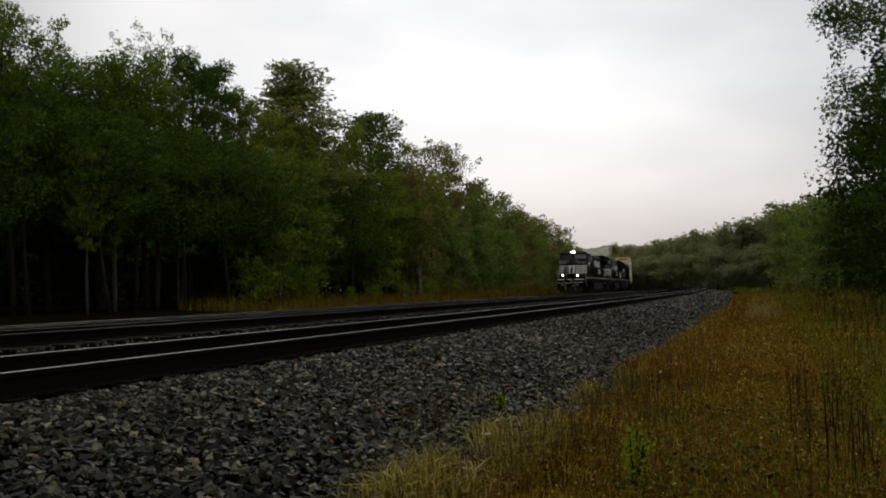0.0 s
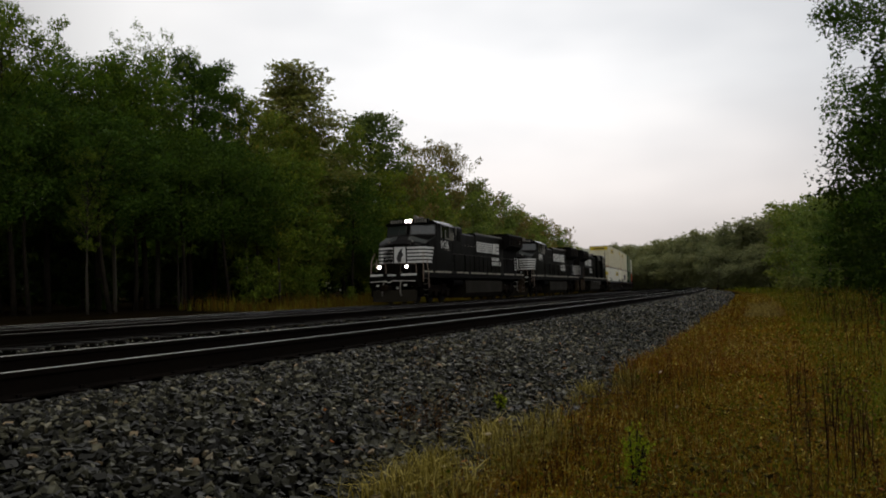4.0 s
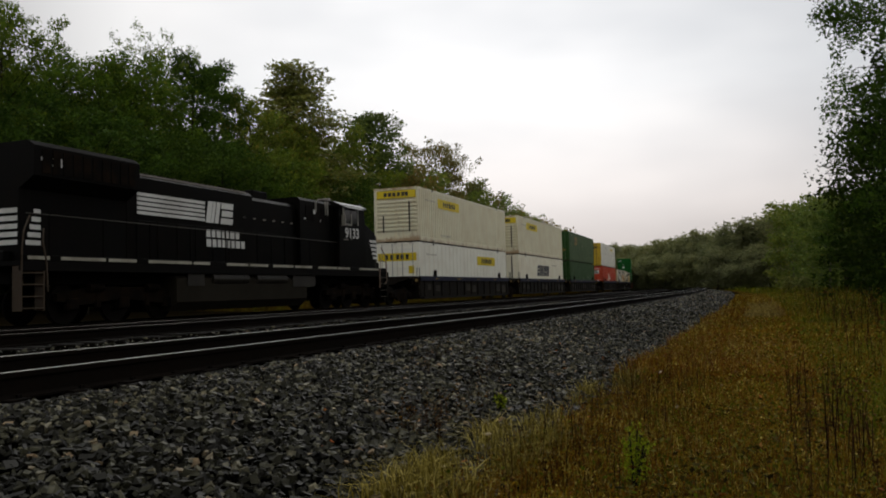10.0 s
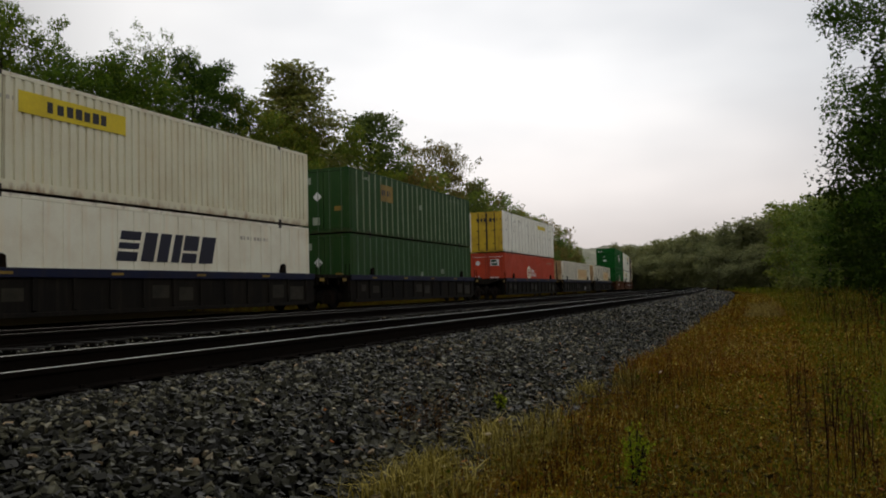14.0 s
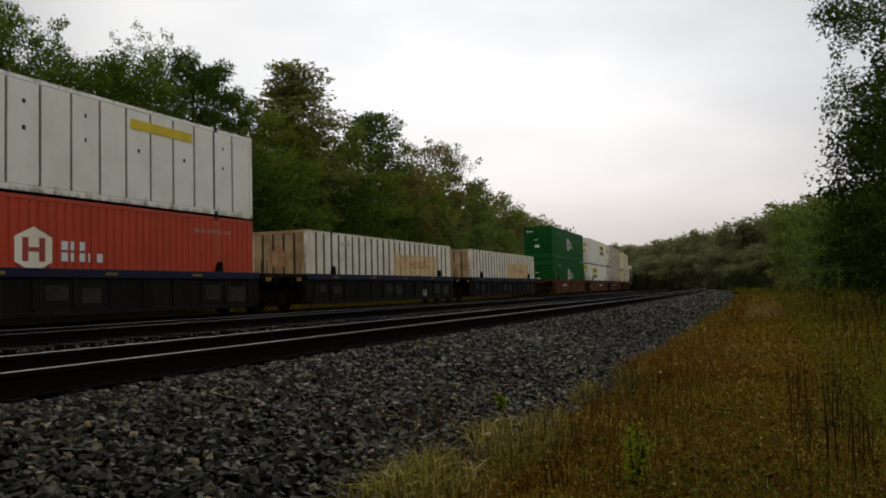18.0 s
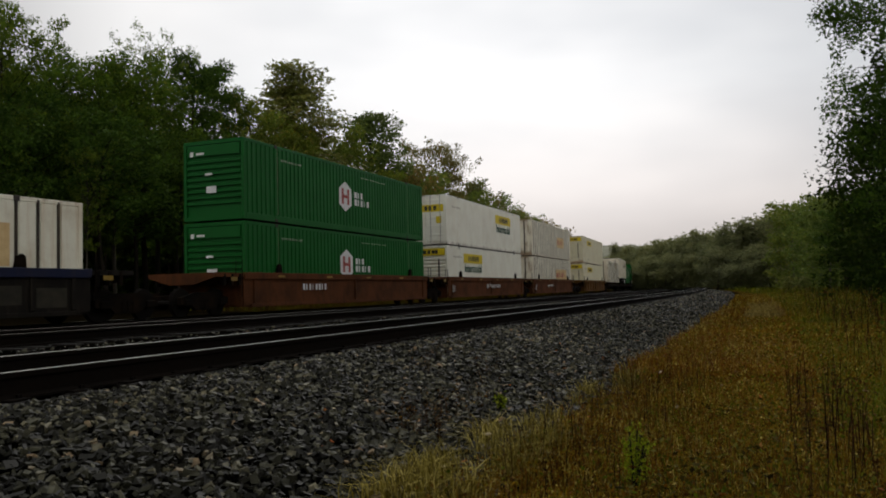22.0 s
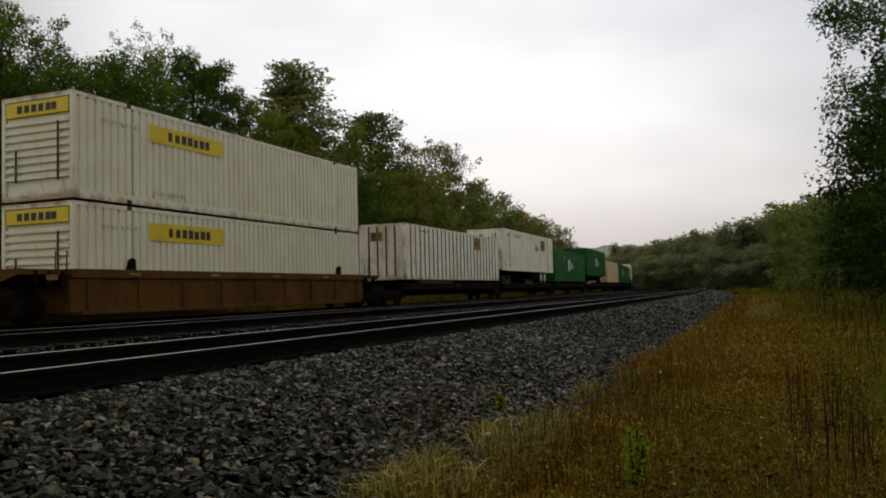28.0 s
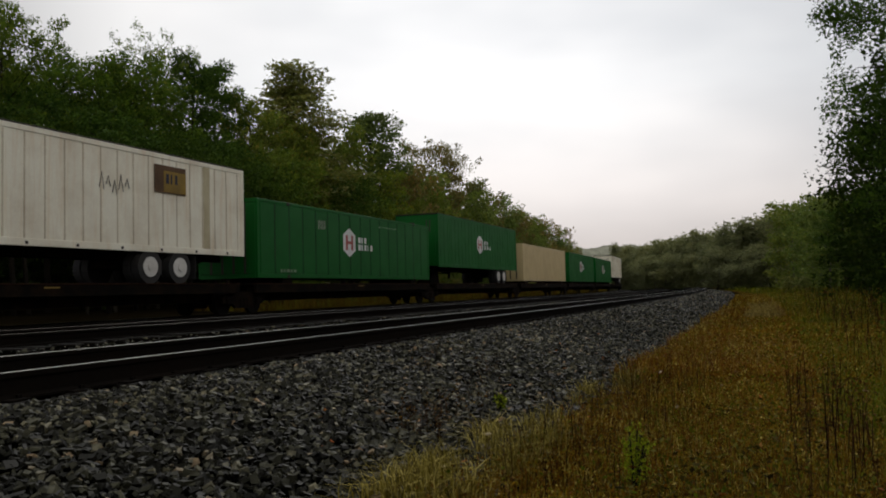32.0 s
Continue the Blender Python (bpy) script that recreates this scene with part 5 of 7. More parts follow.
    for s in (1, -1):
        for k in range(10):
            part("hood_door", Geo().box(2.2 - k * 0.88, 1.40 - k * 0.88, s * (1.04 if k < 4 else 1.07), s * (1.062 if k < 4 else 1.092), 1.75, 2.95, 0.012), M["black"], h1 if k < 4 else h2)
        # seen from either side the stripes come first, then a mark of plain blocks and a dark strip
        e, x0, ln = (-1, -0.88, 3.40) if s > 0 else (1, -6.50, 3.12)
        for k in range(5):
            z = 3.13 + k * 0.138
            part("logo_stripe", Geo().box(x0, x0 + e * ln, s * 1.075, s * 1.083, z, z + 0.095), M["loco_white"], h2, "white logo stripe")
        X = lambda a: x0 + e * (a + ln)
        for q, wq, za, zb in ((0.04, 0.24, 3.10, 3.82), (0.30, 0.16, 3.10, 3.82), (0.50, 0.20, 3.10, 3.82), (0.82, 0.66, 3.10, 3.30), (0.88, 0.60, 3.36, 3.56), (0.86, 0.66, 3.62, 3.82)):
            sl = 0.2 * (zb - za)
            part("logo_block", Geo().prism([(X(q), za), (X(q + sl), zb), (X(q + wq + sl), zb), (X(q + wq), za)], s * 1.075, s * 1.084), M["loco_white"], h2, "plain white slanted block")
        for k, z in ((0, 2.745), (1, 2.425)):
            a = -0.25 if s > 0 else 0.05
            for q in range(7 if k == 0 else 8):
                wq = (0.20, 0.24, 0.17, 0.13, 0.22, 0.18)[(q * 5 + k) % 6]
                part("lettering_bar", Geo().box(X(a), X(a + wq), s * 1.095, s * 1.101, z - 0.125, z + 0.125), M["loco_white"], h2)
                a += wq + 0.075
        for k in range(6):
            part("hood_light_mark", Geo().box(2.0 - k * 0.62, 1.86 - k * 0.62, s * 1.045, s * 1.07, 3.40, 3.45), M["faint"], h1)
    part("exhaust_outlet", Geo().box(0.3, 1.3, -0.4, 0.4, 4.2, 4.62, 0.04), M["black_sooty"], L)
    rad = Geo().prism([(-1.05, 1.6), (-1.05, 3.45), (-1.55, 3.75), (-1.55, 4.50), (-1.35, 4.64), (1.35, 4.64), (1.55, 4.50), (1.55, 3.75), (1.05, 3.45), (1.05, 1.6)], -10.55, -6.9, "x")
    r = part("radiator", rad, M["black_sooty"], L)
    for s in (1, -1):
        for k in range(10):
            part("radiator_louvre", Geo().box(-7.1 - k * 0.33, -7.34 - k * 0.33, s * 1.54, s * 1.575, 3.82, 4.42), M["steel_dark"], r)
    for k in range(5):
        z = 2.05 + k * 0.2
        pieces("end_stripe", [(-10.55, -10.565, -1.0, -0.34, z, z + 0.12), (-10.55, -10.565, 0.34, 1.0, z, z + 0.12), (-10.35 + 0.06 * k, -9.9, -1.058, -1.05, z, z + 0.12), (-10.35 + 0.06 * k, -9.9, 1.05, 1.058, z, z + 0.12)], M["loco_white"], L, "white stripe on the hood end")
    part("end_emblem", Geo().box(-10.55, -10.566, -0.30, 0.30, 2.05, 3.0, 0.004), M["loco_white"], L, "pale emblem plate on the hood end")
    part("end_emblem_shape", Geo().prism([(-0.12, 2.4), (0.02, 2.45), (0.06, 2.62), (0.2, 2.70), (0.08, 2.86), (-0.06, 2.74), (-0.16, 2.6)], -10.566, -10.572, "x"), M["letter"], L, "dark emblem shape")
    for s in (1, -1):
        part("road_number", text_mesh(number, 0.34, 0.004, M["loco_white"], bold=0.008), None, L, "white road number", on_side(-10.0, s * 1.556, 4.12))
        part("end_lamp", Geo().cyl((-10.56, s * 0.14, 4.30), "x", 0.085, 0.05, 14), M["lamp_dim"], L, "unlit rear headlight")
    part("end_wall", Geo().box(-10.85, -10.57, -0.9, 0.9, 1.62, 1.9, 0.03), M["black"], L)
    # tank and reservoirs
    part("fuel_tank", Geo().prism([(-1.15, 0.22), (-1.42, 0.5), (-1.42, 1.22), (-1.3, 1.32), (1.3, 1.32), (1.42, 1.22), (1.42, 0.5), (1.15, 0.22)], -5.2, 2.4, "x"), M["tank"], L, "dusty brown-grey fuel tank")
    for x in (-2.5, -0.05):
        part("air_tank", Geo().cyl((x, -1.30, 1.24), "x", 0.21, 1.95, 14).cyl((x - 0.7, -1.30, 1.24), "x", 0.218, 0.05, 14).cyl((x + 0.7, -1.30, 1.24), "x", 0.218, 0.05, 14), M["reservoir"], L, "grimy air reservoir")
    pieces("equipment_box", [(1.35, 3.0, -1.45, -0.9, 0.95, 1.40), (-4.7, -3.9, -1.45, -0.9, 1.0, 1.40)], M["reservoir"], L)
    part("air_tank", Geo().cyl((3.6, 1.2, 1.15), "x", 0.2, 1.6, 12), M["black_sooty"], L)
    for x in (6.8, -7.1):
        loco_truck(L, x)
    coupler(L, 10.3, 1)
    coupler(L, -10.75, -1)
    part("horn", Geo().tube([(6.2, 0, 4.85), (6.75, 0, 4.85)], 0.05, 8, 0.11).box(6.2, 6.3, -0.3, 0.3, 4.66, 4.88, 0.02), M["faint"], L)
    return L


def corrugated(geo, x0, x1, y, d, z0, z1, pitch, depth, flat=0.5):
    """A wall whose outer face folds in and out; y is the outer plane, d points outwards."""
    xs, n = [], max(2, int((x1 - x0) / pitch))
    p = (x1 - x0) / n
    for k in range(n):
        a = x0 + k * p
        xs += [(a, 0), (a + p * flat * 0.9, 0), (a + p * flat, depth), (a + p * 0.92, depth)]
    xs.append((x1, 0))
    prof = [(x, y - d * e) for x, e in xs] + [(x1, y - d * (depth + 0.02)), (x0, y - d * (depth + 0.02))]
    return geo.prism(prof, z0, z1, "z")


CL, CW, CH = 16.15, 1.295, 2.88


def container(name, label, body, style, lead, marks=(), length=CL, height=CH, group="containers on the train", end_mat=None, seams=False, post_mat=None, lift_rust=False):
    """A 53-foot container; its lead end (x > 0) and both flanks are detailed. marks: (x from the lead end, x, z, z, kind)."""
    c = thing(name, label, "container", group)
    c["body"] = "red" if body is M["red"] else ""
    h = length / 2
    end_mat = end_mat or body
    # corner posts and rails
    for x in (-h, h):
        for y in (-CW, CW):
            part("corner_post", Geo().box(x - (0.14 if x > 0 else 0), x + (0 if x > 0 else 0.14), y - (0.12 if y > 0 else 0), y + (0 if y > 0 else 0.12), 0, height, 0.012), body, c)
    for y in (-CW, CW):
        d = 1 if y > 0 else -1
        part("bottom_rail", Geo().box(-h + 0.14, h - 0.14, y - d * 0.09, y - d * 0.002, 0.0, 0.24 if style == "corr" else 0.16, 0.008), body, c)
        part("top_rail", Geo().box(-h + 0.14, h - 0.14, y - d * 0.07, y - d * 0.002, height - 0.11, height, 0.008), body, c)
        if style == "corr":
            w = corrugated(Geo(), -h + 0.14, h - 0.14, y - d * 0.006, d, 0.24, height - 0.11, 0.28, 0.055 if body is M["beige"] else 0.034, 0.62)
            part("side_wall", w, body, c)
            # stiff frames at the lifting points
            for x in (h - 2.05, -h + 2.05):
                part("lift_post", Geo().box(x - 0.09, x + 0.09, y - d * 0.05, y + d * 0.006, 0.1, height - 0.02, 0.01), body, c)
                part("post_joint", Geo().box(x - 0.115, x - 0.092, y - d * 0.04, y - d * 0.004, 0.24, height - 0.11), M["seam_worn"], c)
        else:
            part("side_wall", Geo().box(-h + 0.14, h - 0.14, y - d * 0.06, y - d * 0.03, 0.16, height - 0.11), body, c)
            pitch = 0.96 if style == "sheet" else 0.61
            n = int((length - 0.3) / pitch)
            wd = 0.47 if style == "post" else pitch - 0.05
            for k in range(n):
                x = h - 0.15 - (k + 0.5) * (length - 0.3) / n
                part("side_panel", Geo().box(x - wd / 2, x + wd / 2, y - d * 0.045, y - d * 0.004, 0.165, height - 0.115, 0.012), body, c)
                if style == "sheet" and k < n - 1:
                    xp = x - (length - 0.3) / n / 2
                    wide = 0.035 if k in (1, n - 3) else 0.02
                    part("panel_seam", Geo().box(xp - wide, xp + wide, y - d * 0.03, y - d * (0.006 if k % 3 else 0.003), 0.17, height - 0.12), M["green_seam"] if body is M["green"] else M["seam"] if k in (1, n - 3) else M["seam_worn"], c)
                    if seams and (k % 2 == 0):
                        for zz in (height * 0.78, height * 0.55):
                            part("bracket", Geo().box(x - 0.05 + 0.02 * (k % 3), x + 0.05, y - d * 0.006, y + d * 0.004, zz - 0.05, zz + 0.06), M["seam"], c)
                if style == "post" and k < n - 1:
                    xp = x - (length - 0.3) / n / 2
                    part("side_post", Geo().prism([(xp - 0.042, y - d * 0.03), (xp - 0.027, y + d * 0.010), (xp + 0.027, y + d * 0.010), (xp + 0.042, y - d * 0.03)], 0.05, height - 0.05, "z"), M["post_rust"] if lift_rust and k == 1 else post_mat or M["post_dark"], c)
    part("roof", Geo().box(-h + 0.02, h - 0.02, -CW + 0.02, CW - 0.02, height - 0.05, height - 0.012, 0.01), body, c)
    part("floor", Geo().box(-h + 0.02, h - 0.02, -CW + 0.04, CW - 0.04, 0.02, 0.14), M["steel_dark"], c)
    # castings
    for x in (h - 2.05, -h + 2.05):
        for y in (-1, 1):
            part("corner_casting", Geo().box(x - 0.09, x + 0.09, y * (CW - 0.1), y * (CW + 0.012), height - 0.12, height + 0.012, 0.01), M["seam"], c)
            part("corner_casting", Geo().box(x - 0.09, x + 0.09, y * (CW - 0.1), y * (CW + 0.012), -0.002, 0.12, 0.01), M["seam"], c)
    # ends
    for x, kind in ((h, lead), (-h, "plain")):
        d = 1 if x > 0 else -1
        wall = part("end_wall", Geo().box(x - d * 0.14, x - d * 0.10, -CW + 0.1, CW - 0.1, 0.1, height - 0.08), end_mat, c)
        pieces("end_sill", [(x - d * 0.10, x - d * 0.003, -CW + 0.12, CW - 0.12, 0.0, 0.15), (x - d * 0.10, x - d * 0.003, -CW + 0.12, CW - 0.12, height - 0.13, height)], end_mat, c)
        if kind == "ribs":
            top = height - 0.62
            for k in range(8):
                z = 0.55 + k * (top - 0.55) / 8
                part("end_rib", Geo().prism([(x - d * 0.11, z), (x - d * 0.012, z + 0.03), (x - d * 0.012, z + 0.12), (x - d * 0.11, z + 0.15)], -CW + 0.14, CW - 0.14), end_mat, c)
            part("end_sign", Geo().box(x - d * 0.11, x - d * 0.004, -1.12, 1.12, height - 0.56, height - 0.16, 0.005), M["yellow"] if end_mat not in (M["green"],) else end_mat, c, "yellow name board" if end_mat not in (M["green"],) else "")
            for y in (-0.62, -0.36, -0.1, 0.16, 0.42, 0.62):
                if end_mat not in (M["green"],):
                    part("lettering_bar", Geo().box(x - d * 0.004, x + d * 0.001, y - 0.09, y + 0.09, height - 0.47, height - 0.26), M["letter"], c)
            if end_mat is M["green"]:
                pieces("end_placard", [(x - d * 0.012, x - d * 0.002, -0.30, 0.12, 0.98, 1.22), (x - d * 0.012, x - d * 0.002, -0.35, -0.05, 1.62, 1.70), (x - d * 0.012, x - d * 0.002, -1.0, -0.86, height - 0.55, height - 0.38), (x - d * 0.012, x - d * 0.002, -0.74, -0.4, height - 0.5, height - 0.42)], M["letter_white"], c)
            else:
              pieces("end_strap", [(x - d * 0.012, x - d * 0.002, 0.72, 0.80, 0.5, 2.1), (x - d * 0.012, x - d * 0.002, -0.80, -0.72, 0.5, 1.4)], M["seam"], c)
        elif kind == "green_end":
            for y0, y1 in ((-CW + 0.13, -0.015), (0.015, CW - 0.13)):
                dr = part("door", Geo().box(x - d * 0.12, x - d * 0.02, y0, y1, 0.17, height - 0.15, 0.012), end_mat, c)
                for y in (y0 + 0.3, y1 - 0.25):
                    part("lock_rod", Geo().tube([(x - d * 0.004, y, 0.06), (x - d * 0.004, y, height - 0.06)], 0.018, 6), M["post_mid"], dr)
            part("placard", Geo().prism([(-0.52, 1.62), (-0.30, 1.84), (-0.08, 1.62), (-0.30, 1.40)], x - d * 0.02, x - d * 0.010, "x"), M["letter_white"], c, "white diamond placard")
            pieces("placard", [(x - d * 0.02, x - d * 0.010, -1.0, -0.62, 2.2, 2.5), (x - d * 0.02, x - d * 0.010, -0.55, -0.2, 0.35, 0.7)], M["code_pale"], c)
            part("placard", Geo().box(x - d * 0.02, x - d * 0.010, 0.55, 0.95, 0.95, 1.15), M["gold"], c, "faded orange placard")
        elif kind == "doors":
            for y0, y1 in ((-CW + 0.13, -0.015), (0.015, CW - 0.13)):
                dr = part("door", Geo().box(x - d * 0.12, x - d * 0.012, y0, y1, 0.17, height - 0.15, 0.012), end_mat, c)
                for k in range(5):
                    z = 0.45 + k * 0.5
                    part("door_rib", Geo().prism([(x - d * 0.05, z), (x + d * 0.002, z + 0.05), (x + d * 0.002, z + 0.15), (x - d * 0.05, z + 0.26)], y0 + 0.06, y1 - 0.06), end_mat, dr)
                for y in (y0 + 0.3, y1 - 0.25):
                    part("lock_rod", Geo().tube([(x + d * 0.022, y, 0.06), (x + d * 0.022, y, height - 0.06)], 0.017, 6), M["rod_grey"], dr)
            part("door_sign", Geo().box(x - d * 0.01, x + d * 0.003, -1.12, 1.12, height - 0.98, height - 0.56, 0.004), M["yellow"], c, "yellow name board")
            part("placard", Geo().box(x - d * 0.01, x + d * 0.006, 0.66, 0.98, 1.22, 1.62), M["yellow"], c, "small yellow placard")
            for y in (-0.6, -0.3, 0.05, 0.3, 0.6):
                part("lettering_bar", Geo().box(x + d * 0.002, x + d * 0.006, y - 0.1, y + 0.08, height - 0.90, height - 0.64), M["letter"], c)
        elif kind == "yellow_end":
            for k, y in enumerate((-0.90, -0.31, 0.31, 0.90)):
                dr = part("door", Geo().box(x - d * 0.11, x - d * 0.008, y - 0.27, y + 0.27, 0.17, height - 0.15, 0.02), end_mat, c)
                for z in (0.55, 1.5, 2.3):
                    part("hinge", Geo().box(x - d * 0.01, x + d * 0.004, y + 0.12, y + 0.27, z, z + 0.06), M["seam"], dr)
            # added dark rods stand for the dark gaps between the door panels
            for y in (-0.605, -0.03, 0.03, 0.605):
                part("lock_rod", Geo().tube([(x - d * 0.004, y, 0.1), (x - d * 0.004, y, height - 0.06)], 0.03, 6), M["seam"], c)
            a_ = -0.82
            for wq in (0.05, 0.16, 0.2, 0.18, 0.14, 0.2):
                part("lettering_bar", Geo().box(x - d * 0.008, x + d * 0.003, -a_ - wq, -a_, height - 0.72, height - 0.46), M["letter"], c)
                a_ += wq + 0.1 + (0.12 if wq == 0.2 else 0)
        elif kind == "red_end":
            for q, (y0, y1) in enumerate(((-CW + 0.13, -0.015), (0.015, CW - 0.13))):
                dr = part("door", Geo().box(x - d * 0.12, x - d * 0.012, y0, y1, 0.17, height - 0.15, 0.012), end_mat, c)
                for k in range(5):
                    z = 0.35 + k * 0.48
                    part("door_rib", Geo().box(x - d * 0.015, x - d * 0.002, y0 + 0.06, y1 - 0.06, z, z + 0.22, 0.006), end_mat, dr)
                for y in (y0 + 0.14, y1 - 0.14):
                    part("lock_rod", Geo().tube([(x + d * 0.012, y, 0.06), (x + d * 0.012, y, height - 0.06)], 0.02, 6), M["red_rod"], dr)
                pieces("pale_edge", [(x - d * 0.012, x + d * 0.002, y0 + 0.05, y1 - 0.05, height - 0.30, height - 0.27)], M["letter_white"], dr)
            part("emblem_disc", Geo().cyl((x, -0.72, height - 0.72), "x", 0.17, 0.03, 16), M["letter_white"], c, "pale round emblem")
            part("placard", Geo().box(x - d * 0.01, x + d * 0.006, 0.22, 0.86, height - 0.92, height - 0.46), M["letter_white"], c, "pale placard with a green mark")
            pieces("placard_mark", [(x + d * 0.006, x + d * 0.010, 0.26, 0.66, height - 0.66, height - 0.49), (x + d * 0.006, x + d * 0.010, 0.32, 0.74, height - 0.89, height - 0.73)], M["letter_green"], c)
            for q in range(4):
                part("lettering_bar", Geo().box(x, x + d * 0.006, 0.2 + q * 0.17, 0.31 + q * 0.17, 1.05, 1.17), M["letter_white"], c)
                part("lettering_bar", Geo().box(x, x + d * 0.006, 0.2 + q * 0.17, 0.29 + q * 0.17, 0.82, 0.92), M["letter_white"], c)
            pieces("lettering_bar", [(x, x + d * 0.006, -0.70, -0.62, 0.85, 1.25), (x, x + d * 0.006, -0.90, -0.82, 0.85, 1.25)], M["letter_white"], c)
        elif kind == "posts":
            for k in range(5):
                y = -0.98 + k * 0.49
                part("end_panel", Geo().box(x - d * 0.11, x - d * 0.006, y - 0.2, y + 0.2, 0.17, height - 0.15, 0.01), end_mat, c)
                if k == 2 and end_mat is M["rusty_end"]:
                    part("end_emblem", Geo().add([(x + d * 0.002, -q * 0.9, zq) for q, zq in hexagon(0, 1.75, 0.8, 0.95)] + [(x - d * 0.006, -q * 0.9, zq) for q, zq in hexagon(0, 1.75, 0.8, 0.95)], [tuple(range(6)), tuple(range(11, 5, -1))]), M["faded_red"], c, "faded red hexagonal emblem")
                    part("end_emblem", Geo().add([(x + d * 0.005, -q * 0.9, zq) for q, zq in hexagon(0, 1.75, 0.64, 0.78)] + [(x, -q * 0.9, zq) for q, zq in hexagon(0, 1.75, 0.64, 0.78)], [tuple(range(6)), tuple(range(11, 5, -1))]), M["rusty_end"], c)
                if k < 4:
                    part("end_post", Geo().box(x - d * 0.10, x - d * 0.004, y + 0.20, y + 0.29, 0.10, height - 0.08), M["seam"], c)
        else:
            for k in range(6):
                y = -1.0 + k * 0.4
                part("end_panel", Geo().box(x - d * 0.11, x - d * 0.008, y - 0.17, y + 0.17, 0.17, height - 0.15, 0.01), end_mat, c)
    for m in marks:
        add_mark(c, h, *m)
    return c


def bars(parent, x0, x1, y, d, z0, z1, n, mat, gap=0.3, name="lettering_bar"):
    """Plain bars in place of letters, from the lead side backwards."""
    w = (x0 - x1) / n
    for k in range(n):
        a = x0 - k * w
        thin = (1.0, 0.55, 0.85, 0.3, 0.95)[k % 5]
        part(name, Geo().box(a - w * (1 - gap) * thin, a, y, y + d * 0.006, z0, z1), mat, parent)


def word_bars(parent, x0, x1, y, d, z0, z1, mat):
    """Seven plain bars the width of bold letters, two of them set off in front."""
    w = (x0 - x1) / 7.6
    a = x0
    for k in range(7):
        b = w * (0.62, 0.74, 0.76, 0.78, 0.72, 0.80, 0.70)[k]
        top = z1 - (z1 - z0) * (0.0, 0.08, 0.0, 0.0, 0.10, 0.0, 0.0)[k]
        part("lettering_bar", Geo().prism([(a, z0), (a - b, z0), (a - b, top), (a, top)], y, y + d * 0.006), mat, parent)
        a -= w * (1.12 if k in (0, 1) else 1.05)


def hexagon(cx, cz, w, h):
    return [(cx, cz + h / 2), (cx - w / 2, cz + h * 0.27), (cx - w / 2, cz - h * 0.27), (cx, cz - h / 2), (cx + w / 2, cz - h * 0.27), (cx + w / 2, cz + h * 0.27)]


